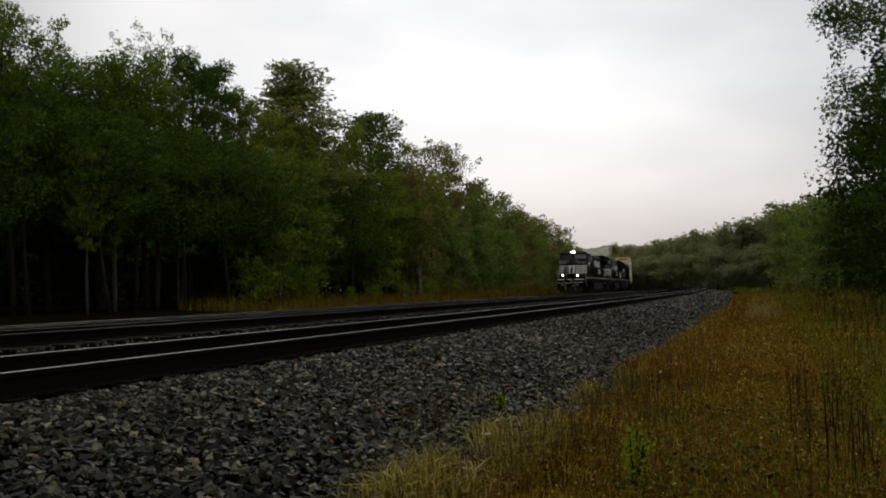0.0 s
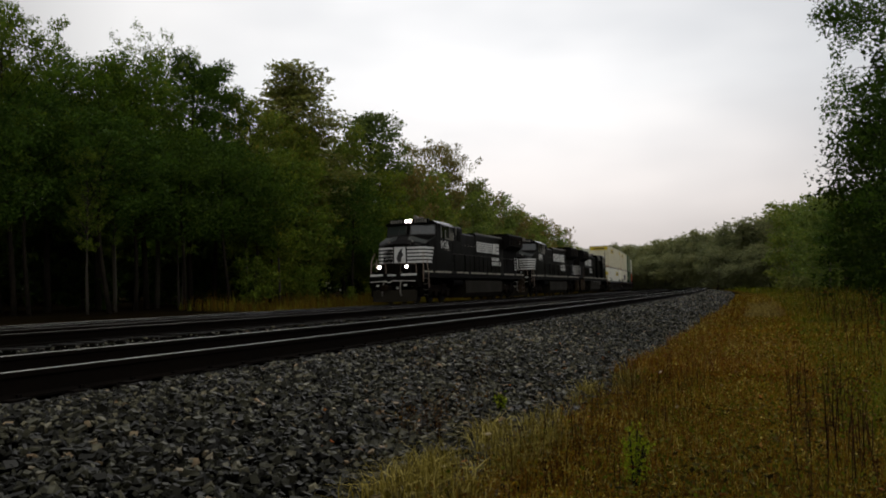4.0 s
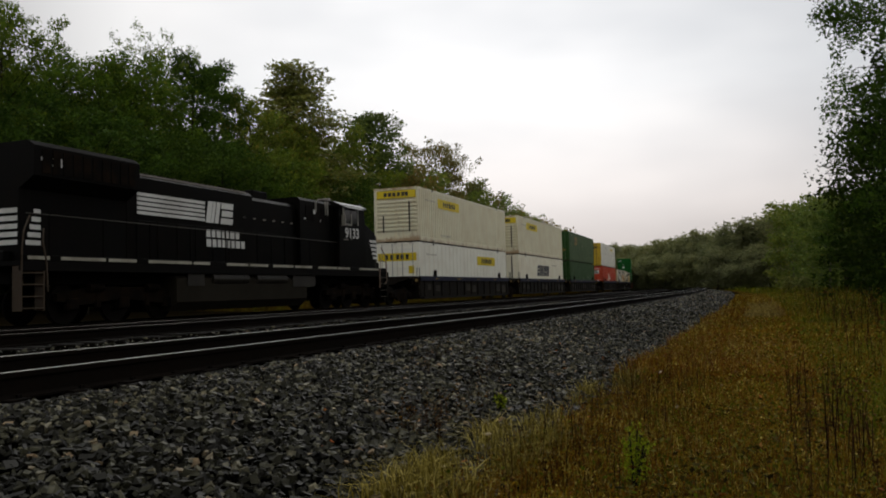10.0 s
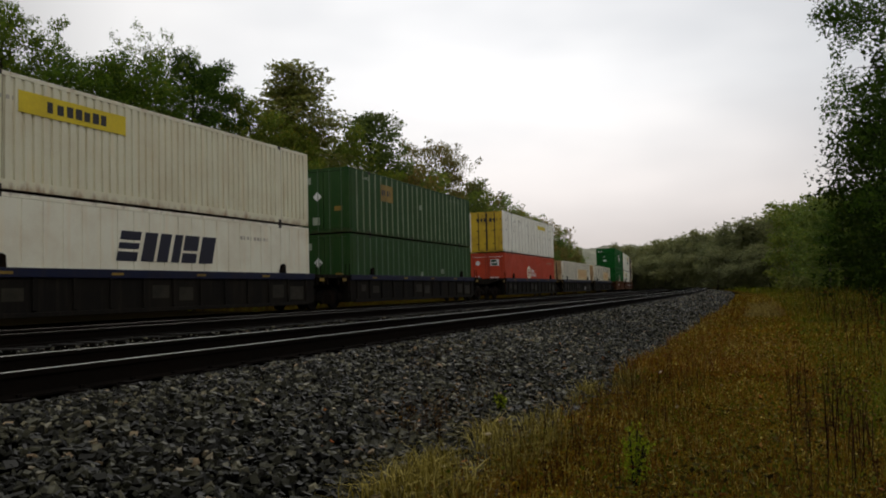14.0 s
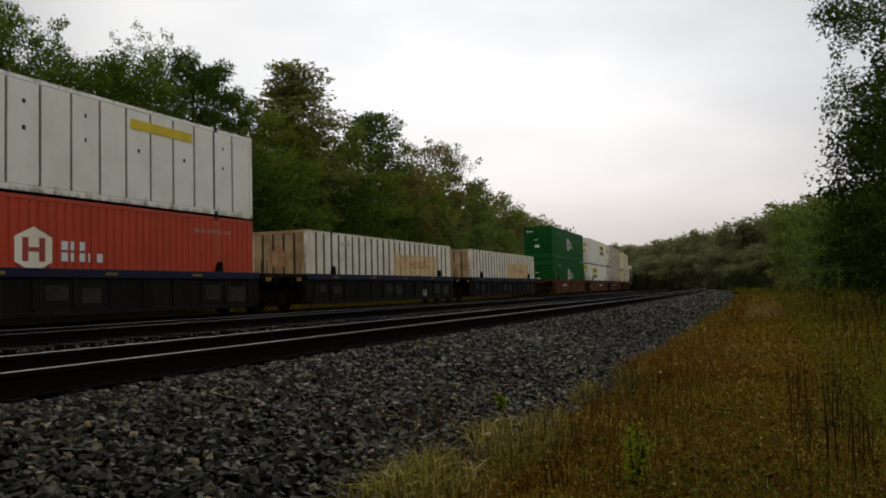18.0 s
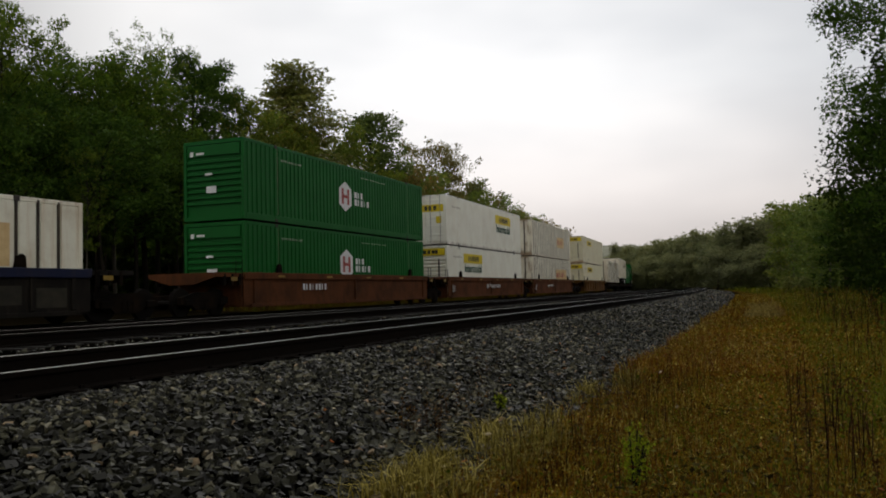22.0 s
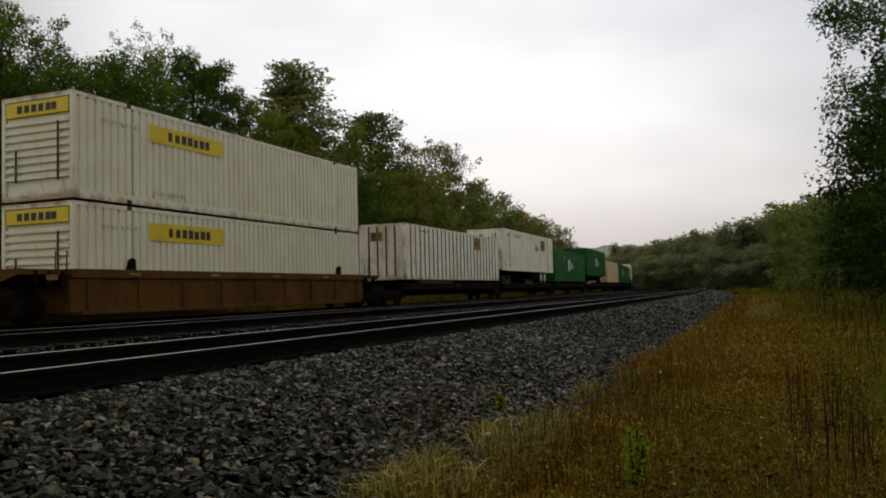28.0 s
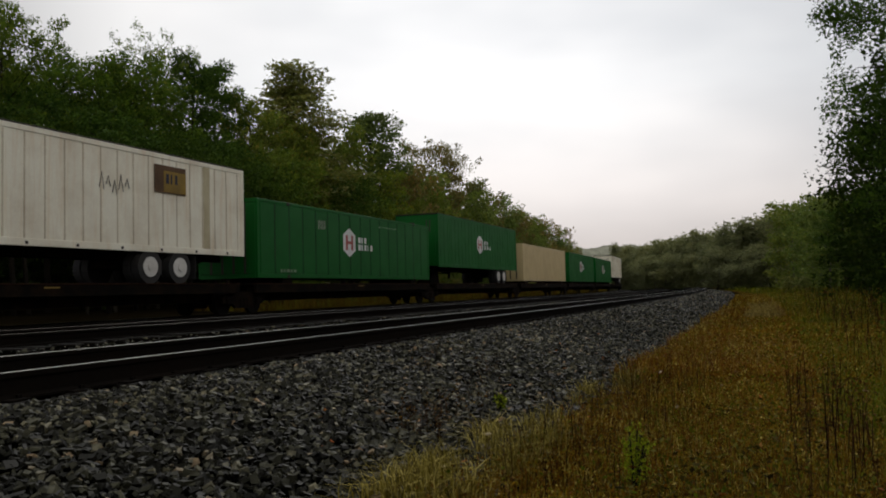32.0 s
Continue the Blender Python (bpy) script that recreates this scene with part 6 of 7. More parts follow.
def add_mark(c, h, a, b, z0, z1, kind):
    """Marks on the flanks: a and b are metres behind the lead end."""
    for d in (1, -1):
        y = d * (CW + 0.004)
        x0, x1 = h - a, h - b
        if kind == "board":
            part("name_board", Geo().box(x1, x0, y, y + d * 0.006, z0, z1), M["yellow"], c, "yellow name board")
            w = x0 - x1
            word_bars(c, x0 - w * 0.24, x1 + w * 0.17, y + d * 0.006, d, z0 + (z1 - z0) * 0.24, z0 + (z1 - z0) * 0.76, M["letter"])
        elif kind == "board_word":
            zb = z0 + (z1 - z0) * 0.5
            part("name_board", Geo().box(x1, x0, y, y + d * 0.006, zb, z1), M["yellow"], c, "yellow name board")
            w = x0 - x1
            word_bars(c, x0 - w * 0.24, x1 + w * 0.17, y + d * 0.006, d, zb + (z1 - zb) * 0.22, zb + (z1 - zb) * 0.76, M["letter"])
            part("lettering", text_mesh("Intermodal", (z1 - z0) * 0.62, 0.003, M["letter_green"], width=w * 0.91, bold=0.016), None, c, "dark green lettering", on_side((x0 + x1) / 2, y + d * 0.004, z0 + (z1 - z0) * 0.21))
        elif kind == "big_word":
            # five plain slanted blocks, each cut by one or two pale gaps
            xa, hgt = x0, z1 - z0
            for w, cuts in zip([(x0 - x1) * q for q in (0.22, 0.30, 0.10, 0.19, 0.19)], ((0.36, 0.66), (), (), (0.40,), ())):
                zs = [0.0] + [q for c_ in cuts for q in (c_ - 0.05, c_ + 0.05)] + [1.0]
                for za, zb in zip(zs[::2], zs[1::2]):
                    X = lambda f, z: xa - f * w - 0.26 * z * hgt
                    for f0, f1 in (((0.04, 0.44), (0.54, 0.90)) if w > 0.28 * (x0 - x1) else ((0.06, 0.88),)):
                        part("lettering_bar", Geo().prism([(X(f0, za), z0 + za * hgt), (X(f1, za), z0 + za * hgt), (X(f1, zb), z0 + zb * hgt), (X(f0, zb), z0 + zb * hgt)], y, y + d * 0.006), M["letter_blue"], c, "slanted navy lettering block")
                xa -= w
        elif kind in ("hex", "hex_red"):
            cx, cz, hh = x0 - 0.58, (z0 + z1) / 2, z1 - z0
            if kind == "hex_red" and c["body"] != "red":
                part("emblem_edge", Geo().prism(hexagon(cx, cz, 1.24, hh + 0.1), y, y + d * 0.003), M["faded_red"], c, "faded red hexagonal outline")
            part("emblem_plate", Geo().prism(hexagon(cx, cz, 1.12, hh), y, y + d * 0.006), M["letter_white"] if kind == "hex" else (M["cream"] if c["body"] == "red" else M["rust_patch"]), c, "pale hexagonal emblem")
            mk = M["letter_red"] if kind == "hex" or c["body"] == "red" else M["faded_red"]
            for q in (0.25, -0.25):
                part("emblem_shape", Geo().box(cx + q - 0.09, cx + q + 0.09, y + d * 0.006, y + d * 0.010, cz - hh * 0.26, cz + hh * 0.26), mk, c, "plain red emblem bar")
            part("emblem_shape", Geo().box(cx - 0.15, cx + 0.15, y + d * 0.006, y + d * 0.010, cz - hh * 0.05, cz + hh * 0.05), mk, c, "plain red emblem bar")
            wmat = M["letter_white"] if kind == "hex" or c["body"] == "red" else M["faded_red"]
            xb = cx - 0.85
            bars(c, xb, xb - 0.9, y, d, cz + 0.02, cz + hh * 0.22, 3, wmat, 0.3)
            bars(c, xb + 0.0, xb - 1.5, y, d, cz - hh * 0.24, cz - 0.04, 5, wmat, 0.3)
        elif kind == "tan":
            part("faded_panel", Geo().box(x1, x0, y - d * 0.002, y + d * 0.003, z0, z1), M["rust_patch"], c, "faded tan rusty panel")
        elif kind == "redlogo":
            part("faded_logo", Geo().box(x1, x0, y, y + d * 0.004, z0, z1), M["rust_patch"], c, "faded logo field")
            bars(c, x0 - 0.2, x1 + 0.2, y + d * 0.004, d, z0 + (z1 - z0) * 0.3, z1 - (z1 - z0) * 0.3, 4, M["letter_red"], 0.3)
        elif kind == "brown_sign":
            part("sign_plate", Geo().box(x1, x0, y, y + d * 0.01, z0, z1), M["sign_brown"], c, "dark brown square sign")
            part("sign_field", Geo().box(x1, x0 - (x0 - x1) * 0.28, y + d * 0.01, y + d * 0.014, z0 + 0.04, z1 - 0.16), M["gold"], c, "gold field of the sign")
            bars(c, x0 - 0.5, x1 + 0.3, y + d * 0.014, d, z0 + 0.3, z1 - 0.25, 3, M["letter_blue"], 0.4)
        elif kind == "gold_sign":
            part("sign_plate", Geo().box(x1, x0, y, y + d * 0.012, z0, z1), M["gold"], c, "dirty gold square sign")
            bars(c, x0 - 0.1, x1 + 0.1, y + d * 0.012, d, z0 + 0.28, z1 - 0.25, 4, M["letter"], 0.3)
        elif kind == "scribble":
            n = 5
            for k in range(n):
                a = x0 + (x1 - x0) * k / n
                b = x0 + (x1 - x0) * (k + 0.7) / n
                up, dn = z1 - (z1 - z0) * 0.35 * (k % 3) / 2, z0 + (z1 - z0) * 0.4 * ((k + 1) % 3) / 2
                part("paint_stroke", Geo().tube([(a, y, dn), ((a + b) / 2, y, up), (b, y, dn - 0.05)], 0.014, 4), M["faint"], c, "thin dark sprayed stroke")
        elif kind == "code_dark":
            bars(c, x0, x1, y + d * 0.008, d, z0, z1, 8, M["letter"], 0.3)
        elif kind == "stain":
            pieces("rust_stain", [(x0 - 0.14, x0, y - d * 0.004, y, z0, z1), (x0 - 0.34, x0 - 0.2, y - d * 0.004, y, z0, z1 - 0.2), (x1, x1 + 0.12, y - d * 0.004, y, z0, z0 + 0.2)], M["rust_patch"], c, "tan rust stain")
        elif kind == "end_gold" and d > 0:
            part("end_sign", Geo().box(h - 0.006, h + 0.006, -0.62, 0.02, z0, z1), M["gold"], c, "gold square sign on the end")
            part("sign_mark", Geo().box(h + 0.006, h + 0.010, -0.62, -0.34, z0, z1), M["sign_brown"], c)
        elif kind == "code":
            bars(c, x0, x1, y, d, z0, z1, 9, M["code_grey"], 0.35)
        elif kind == "code_white":
            bars(c, x0, x1, y, d, z0 + 0.02, z1 - 0.02, 11, M["code_pale"], 0.5)
        elif kind == "yellow":
            part("name_board", Geo().box(x1, x0, y, y + d * 0.006, z0, z1), M["yellow"], c, "yellow name board")


def well_car(label, colour, sill, body, lead_truck=True, tail_truck=True, number53=False, texts=(), codes=(), ribs=9, lead_gap=3.4, tail_gap=3.4):
    """One well of an articulated car: the well is 16.5 m long, its end platforms reach the joints."""
    w = thing("well_car", label, "well car", "well cars of the train")
    hw = 8.25
    for d in (1, -1):
        y = d * 1.44
        part("top_sill", Geo().box(-hw, hw, y - d * 0.16, y, 1.22, 1.46, 0.012), sill, w, colour + " top sill")
        part("side_plate", Geo().box(-hw, hw, y - d * 0.12, y - d * 0.07, 0.32, 1.22), body, w)
        part("bottom_sill", Geo().box(-hw + 0.4, hw - 0.4, y - d * 0.2, y - d * 0.02, 0.24, 0.36, 0.012), body, w)
        for k in range(ribs):
            x = -hw + 0.6 + k * (2 * hw - 1.2) / (ribs - 1)
            part("side_rib", Geo().prism([(y - d * 0.075, 0.36), (y - d * 0.005, 0.40), (y - d * 0.005, 1.22), (y - d * 0.075, 1.22)], x - 0.06, x + 0.06, "x"), body, w)
        if ribs > 5:
            for k in range(ribs - 1):
                if (k * 7 + ribs) % 5 in (0, 3):
                    x = -hw + 0.6 + (k + 0.5) * (2 * hw - 1.2) / (ribs - 1)
                    part("worn_patch", Geo().box(x - 0.46 + 0.09 * (k % 3), x + 0.48 - 0.11 * (k % 4), y - d * 0.071, y - d * 0.066, 0.46 + 0.09 * (k % 4), 0.96 + 0.06 * (k % 5)), M["primer"] if sill is M["blue"] else body, w, "pale worn patch")
        for k in range(4):
            x = hw - 2.3 - k * 3.6
            part("reflector", Geo().box(x - 0.22, x + 0.22, y, y + d * 0.006, 1.30, 1.37), M["gold"], w, "yellow reflector")
        for x in (hw - 2.2, -hw + 2.2):
            part("guide", Geo().prism([(x - 0.16, 1.46), (x - 0.14, 1.74), (x - 0.05, 1.80), (x + 0.08, 1.74), (x + 0.16, 1.46)], y - d * 0.12, y - d * 0.02), M["steel_dark"], w, "container guide")
    pieces("floor_cross", [(x - 0.25, x + 0.25, -1.3, 1.3, 0.26, 0.36) for x in (-hw + 0.25, -4.2, 0.0, 4.2, hw - 0.25)], body, w)
    for d, gap in ((1, lead_gap), (-1, tail_gap)):
        e = d * (hw + gap / 2 - 0.12)
        a, b = min(d * hw, e), max(d * hw, e)
        part("bulkhead", Geo().box(d * hw - 0.05, d * hw + 0.05, -1.3, 1.3, 0.3, 1.40, 0.01), body, w)
        part("end_platform", Geo().prism([(-1.38, 1.30), (-1.38, 1.44), (1.38, 1.44), (1.38, 1.30), (0.5, 1.05), (-0.5, 1.05)], a, b, "x"), body, w)
        for k in range(3):
            x = d * (hw + 0.25 + k * 0.42)
            for s in (1, -1):
                part("end_bracket", Geo().box(x - 0.05, x + 0.05, s * 1.30, s * 1.40, 1.02, 1.40), M["steel_dark"], w)
        for s in (1, -1):
            part("end_placard", Geo().box(d * (hw + 0.42), d * (hw + 0.78), s * 1.402, s * 1.412, 1.16, 1.29), M["gold"], w, "yellow end placard")
            part("grab_post", Geo().tube([(d * (hw + 0.15), s * 1.40, 0.6), (d * (hw + 0.15), s * 1.42, 1.9)], 0.018, 5), M["steel_dark"], w)
            part("grab_post", Geo().tube([(d * (hw + 0.5), s * 1.40, 1.4), (d * (hw + 0.5), s * 1.42, 1.9)], 0.018, 5), M["steel_dark"], w)
    for d in (1, -1):
        if number53:
            part("lettering", text_mesh("53", 0.5, 0.003, M["letter_white"]), None, w, "white number", on_side(hw - 0.75, d * 1.446, 0.75))
        for word, x, z, size, wide in texts:
            part("lettering", text_mesh(word, size, 0.003, M["letter_white"], width=wide), None, w, "white lettering", on_side(x, d * 1.442, z))
        for x0, x1, z0, z1, n in codes:
            bars(w, x0, x1, d * 1.437, d, z0, z1, n, M["letter_white"], 0.4)
    if lead_truck:
        freight_truck(w, hw + lead_gap / 2)
    if tail_truck:
        freight_truck(w, -hw - tail_gap / 2)
    return w


def spine_car(label, half, tail_truck, raised=False):
    """One low platform of a spine car: a deep centre sill with arms and a shared truck at the joint."""
    w = thing("spine_car", label, "flat car", "flat cars of the train")
    part("centre_sill", Geo().prism([(-half, 1.02), (half, 1.02), (half, 0.72), (half - 2.2, 0.44), (-half + 2.2, 0.44), (-half, 0.72)], -0.32, 0.32), M["steel_dark"], w)
    for d in (1, -1):
        # side sill deepened and darkened to stand for shade under the car
        part("side_sill", Geo().box(-half + 0.5, half - 0.5, d * 1.12, d * 1.26, 0.74, 1.05, 0.01), M["steel_dark"], w)
        part("top_flange", Geo().box(-half + 0.5, half - 0.5, d * 1.10, d * 1.28, 1.05, 1.08, 0.006), M["sill_rust"], w, "rusty top flange")
        part("reflector", Geo().box(-0.25, 0.25, d * 1.26, d * 1.266, 0.95, 0.99), M["gold"], w)
    for k in range(7):
        x = -half + 0.9 + k * (2 * half - 1.8) / 6
        part("cross_arm", Geo().box(x - 0.12, x + 0.12, -1.2, 1.2, 0.88, 1.04, 0.01), M["steel_dark"], w)
    part("deck", Geo().box(-half + 0.3, half - 0.3, -0.9, 0.9, 1.04, 1.09), M["steel_dark"], w)
    if not raised:
        for x in (-half + 2.6, half - 2.6):
            part("container_pad", Geo().box(x - 0.35, x + 0.35, -1.2, 1.2, 1.08, 1.28, 0.01), M["steel_dark"], w)
    if raised:
        part("hitch", Geo().prism([(half - 3.2, 1.08), (half - 2.9, 1.95), (half - 2.3, 1.98), (half - 1.6, 1.08)], -0.4, 0.4), M["steel_dark"], w, "trailer hitch")
    freight_truck(w, half)
    if tail_truck:
        freight_truck(w, -half)
    return w


def trailer(name, label, body, marks, length=CL):
    """A highway trailer riding on a flat car; z = 0 is the flat car's deck."""
    t = thing(name, label, "trailer", "trailers on the train")
    t["body"] = ""
    h, z0, z1 = length / 2, 1.0, 3.92
    part("body", Geo().box(-h + 0.05, h - 0.05, -CW + 0.02, CW - 0.02, z0, z1, 0.03), body, t)
    for d in (1, -1):
        y = d * (CW - 0.02)
        n = 26
        for k in range(n):
            x = h - 0.35 - k * (length - 0.7) / (n - 1)
            part("side_rivet_strip", Geo().box(x - 0.02, x + 0.02, y, y + d * 0.012, z0 + 0.14, z1 - 0.14), M["strip_grey"] if body is M["trailer_white"] else body, t)
        part("bottom_rail", Geo().box(-h, h, y - d * 0.04, y + d * 0.02, z0 - 0.06, z0 + 0.13, 0.008), body, t)
        part("top_rail", Geo().box(-h, h, y - d * 0.04, y + d * 0.02, z1 - 0.12, z1 + 0.02, 0.008), body, t)
        for x in (h - 0.08, -h + 0.08):
            part("corner_post", Geo().box(x - 0.09, x + 0.09, y - d * 0.06, y + d * 0.022, z0, z1, 0.01), body, t)
        for x, w in ((h - 1.98, 0.13), (-h + 2.0, 0.16)):
            part("lift_post", Geo().box(x - w, x + w, y, y + d * 0.016, z0 - 0.05, z1, 0.006), M["strip_tan"] if body is M["trailer_white"] else body, t)
        for k in range(10):
            x = h - 0.8 - k * 1.6
            part("marker_bolt", Geo().box(x - 0.04, x + 0.04, y + d * 0.018, y + d * 0.03, z0 - 0.02, z0 + 0.06), M["seam"], t)
    part("roof", Geo().box(-h, h, -CW - 0.004, CW + 0.004, z1 + 0.02, z1 + 0.06, 0.01), M["seam"], t, "dark roof edge")
    pieces("nose_panel", [(h - 0.055, h - 0.03, -1.1, -0.1, z0 + 0.2, z1 - 0.2), (h - 0.055, h - 0.03, 0.1, 1.1, z0 + 0.2, z1 - 0.2)], body, t)
    pieces("nose_vent", [(h - 0.04, h - 0.024, 0.55, 0.62, z0 + 1.9, z0 + 2.6), (h - 0.04, h - 0.024, 0.75, 0.82, z0 + 1.9, z0 + 2.6), (h - 0.04, h - 0.024, -0.5, -0.15, z0 + 2.1, z0 + 2.5)], M["seam"], t)
    pieces("chassis_beam", [(-h + 0.3, h - 0.6, -0.5, -0.35, z0 - 0.25, z0), (-h + 0.3, h - 0.6, 0.35, 0.5, z0 - 0.25, z0)], M["steel_dark"], t)
    part("landing_gear", Geo().box(h - 3.0, h - 2.88, -0.85, -0.73, 0.3, z0).box(h - 3.0, h - 2.88, 0.73, 0.85, 0.3, z0).box(h - 2.98, h - 2.9, -0.8, 0.8, 0.6, 0.68), M["steel_dark"], t)
    bog = part("bogie", Geo().box(-h + 2.6, -h + 5.2, -0.5, 0.5, 0.45, z0 - 0.2, 0.03), M["steel_dark"], t)
    for x in (-h + 3.3, -h + 4.6):
        for d in (1, -1):
            part("tyre", Geo().cyl((x, d * 1.12, 0.5), "y", 0.5, 0.28, 24).cyl((x, d * 0.8, 0.5), "y", 0.5, 0.26, 24), M["rubber"], bog)
            part("hub", Geo().cyl((x, d * 1.262, 0.5), "y", 0.30, 0.05, 20).cyl((x, d * 1.29, 0.5), "y", 0.12, 0.08, 12), M["hub"], bog, "white wheel hub")
    pieces("mud_flap", [(-h + 2.45, -h + 2.47, -1.2, -0.6, 0.15, 0.9), (-h + 2.45, -h + 2.47, 0.6, 1.2, 0.15, 0.9)], M["rubber"], t)
    for m in marks:
        add_mark(t, h, *m)
    return t


def build_train():
    on_train(locomotive("9136", True, "black six-axle diesel locomotive, white stripes, headlights on"), 95.55)
    on_train(locomotive("8908", False, "black diesel locomotive with white nose stripes, running second"), 118.17)
    on_train(locomotive("9133", False, "black diesel locomotive turned round, cab facing the containers"), 142.72, turned=True)
    lo, up = 0.40, 3.358
    JB = (2.85, 6.4, 1.95, 2.48, "board")
    code = (1.0, 2.6, 2.2, 2.3, "code")

    def load(c, u, z):
        on_train(c, u, z)
    # first blue three-well car
    wells = ((164.85, "A"), (184.5, "B"), (204.1, "C"))
    for u, k in wells:
        on_train(well_car("blue-silled grimy well car with ribbed sides", "dark blue", M["blue"], M["well_dark"], k == "A", True, ribs=13), u)
    load(container("container", "beige corrugated container with a yellow name board", M["beige"], "corr", "ribs", (JB, code, (3.2, 5.0, 0.35, 0.48, "code"))), 164.85, up)
    load(container("container", "white container with a yellow board near its tail", M["white"], "plate", "doors", ((9.6, 13.4, 1.85, 2.4, "board"), code)), 164.85, lo)
    load(container("container", "stained beige container with a yellow board", M["beige"], "corr", "ribs", ((2.6, 6.2, 1.95, 2.5, "board"), code)), 184.5, up)
    load(container("container", "cream container with slanted navy lettering", M["cream"], "plate", "posts", ((5.75, 10.15, 1.32, 2.18, "big_word"), (11.6, 13.4, 2.2, 2.32, "code"))), 184.5, lo)
    load(container("container", "dark green container with pale upright posts", M["olive"], "post", "green_end", ((3.25, 4.6, 1.65, 2.45, "gold_sign"), (1.3, 2.0, 2.45, 2.62, "code_white"), (8.0, 8.3, 1.6, 1.9, "code_white"), (12.5, 14.4, 2.5, 2.6, "code_white")), post_mat=M["post_pale"]), 204.1, up)
    load(container("container", "dark green container with dull posts", M["olive"], "post", "green_end", ((8.0, 8.3, 1.0, 1.3, "code_white"), (11.0, 11.4, 1.2, 1.5, "code_white")), post_mat=M["post_mid"]), 204.1, lo)
    # second blue three-well car
    for u, k in ((227.75, "A"), (247.5, "B"), (267.1, "C")):
        on_train(well_car("blue-silled grimy well car with ribbed sides", "dark blue", M["blue"], M["well_dark"], k == "A", True, texts=(("53", -3.7, 0.56, 0.46, 0.5),) if k == "B" else (), ribs=13), u)
    load(container("container", "white panelled container with a yellow door end", M["white"], "sheet", "yellow_end", ((10.2, 12.9, 2.2, 2.5, "yellow"), (4.0, 4.5, 2.3, 2.5, "code")), end_mat=M["yellow_old"], seams=True), 227.75, up)
    load(container("container", "orange-red container with a pale emblem", M["red"], "corr", "red_end", ((6.3, 9.0, 0.95, 2.1, "hex_red"), (13.0, 14.9, 2.3, 2.45, "code_white"))), 227.75, lo)
    for u in (247.5, 267.1):
        load(container("container", "white post-sided container with a rust-stained tan panel", M["grimy_white"], "post", "posts", ((8.3, 13.9, 1.15, 2.2, "tan"), (9.9, 11.0, 1.3, 2.1, "hex_red"), (2.7, 3.8, 2.35, 2.5, "code")), end_mat=M["rusty_end"]), u, 0.34)
    # oxide-red three-well car
    TXT = {"B": (("Transportation", -0.74, 0.91, 0.36, 2.41),)}
    CODE = {"A": ((4.46, 2.54, 0.82, 1.06, 8),), "B": ((1.08, 0.62, 0.78, 1.04, 3),), "C": ((3.0, 0.8, 0.82, 0.98, 9),)}
    for u, k in ((290.45, "A"), (310.2, "B"), (329.7, "C")):
        on_train(well_car("rust-red well car with smooth sides", "oxide red", M["oxide"], M["oxide"], k == "A", True, k != "A", TXT.get(k, ()), CODE.get(k, ()), 3), u)
    for z in (up, lo):
        load(container("container", "dark green corrugated container with a white hexagon", M["green"], "corr", "ribs", ((6.9, 9.9, 0.85, 2.15, "hex"), (2.4, 3.9, 2.3, 2.42, "code_white"), (9.0, 11.6, 2.45, 2.55, "code_white"))), 290.45, z)
    load(container("container", "clean white container with a yellow board and lettering", M["white"], "corr", "doors", ((9.7, 13.4, 1.25, 2.45, "board_word"), code)), 310.2, up)
    load(container("container", "white container with a yellow board and lettering", M["white"], "corr", "ribs", ((2.85, 6.5, 1.35, 2.5, "board_word"), code)), 310.2, lo)
    for z, r in ((up, (9.9, 13.0, 1.0, 1.95, "redlogo")), (lo, (9.1, 13.8, 0.9, 1.95, "redlogo"))):
        load(container("container", "weathered white post-sided container with faded red logo", M["grimy_white"], "post", "posts", (r, (1.6, 2.0, 2.3, 2.45, "code"))), 329.7, z)
    # single ochre well car
    on_train(well_car("ochre-brown single well car with ribbed sides", "ochre", M["ochre"], M["ochre"], True, True, ribs=9), 353.5)
    for z in (up, lo):
        load(container("container", "beige corrugated container with yellow boards", M["beige"], "corr", "ribs", (JB, code, (3.0, 4.6, 0.35, 0.48, "code"))), 353.5, z)
    # flat cars with trailers and containers
    joints = [365.9, 383.45, 400.3, 417.6, 435.3, 453.9, 471.5, 489.1, 506.7]
    for k in range(len(joints) - 1):
        a, b = joints[k], joints[k + 1]
        on_train(spine_car("low dark spine car with rusty sills", (b - a) / 2, k == len(joints) - 2, k in (1, 3, 7)), (a + b) / 2)
    zc = 1.28
    load(container("container", "dirty white post-sided container with a gold sign", M["grimy_white"], "post", "posts", ((10.8, 12.05, 1.92, 2.68, "gold_sign"), (2.0, 3.05, 2.52, 2.64, "code_dark"), (1.85, 2.3, 0.45, 0.62, "code"), (6.95, 7.2, 1.2, 1.45, "code"), (0.0, 0.0, 2.0, 2.45, "end_gold")), end_mat=M["stained_end"], lift_rust=True), 374.77, zc)
    load(trailer("trailer", "weathered white highway trailer with a brown sign", M["trailer_white"], ((11.7, 13.1, 2.75, 3.6, "brown_sign"), (3.5, 3.95, 3.46, 3.6, "code_dark"), (4.25, 4.9, 3.46, 3.6, "code_dark"), (1.3, 1.7, 3.42, 3.6, "code_dark"), (0.55, 1.05, 1.16, 1.75, "stain"), (9.55, 10.75, 2.55, 3.1, "scribble"))), 391.95, 1.07)
    load(container("container", "bright green container with a white hexagon", M["green"], "sheet", "posts", ((6.4, 9.4, 0.95, 2.2, "hex"), (4.3, 4.9, 2.0, 2.4, "code_white"), (1.5, 2.6, 0.2, 0.35, "code_white"), (10.0, 12.0, 2.4, 2.5, "code_white"))), 408.9, zc)
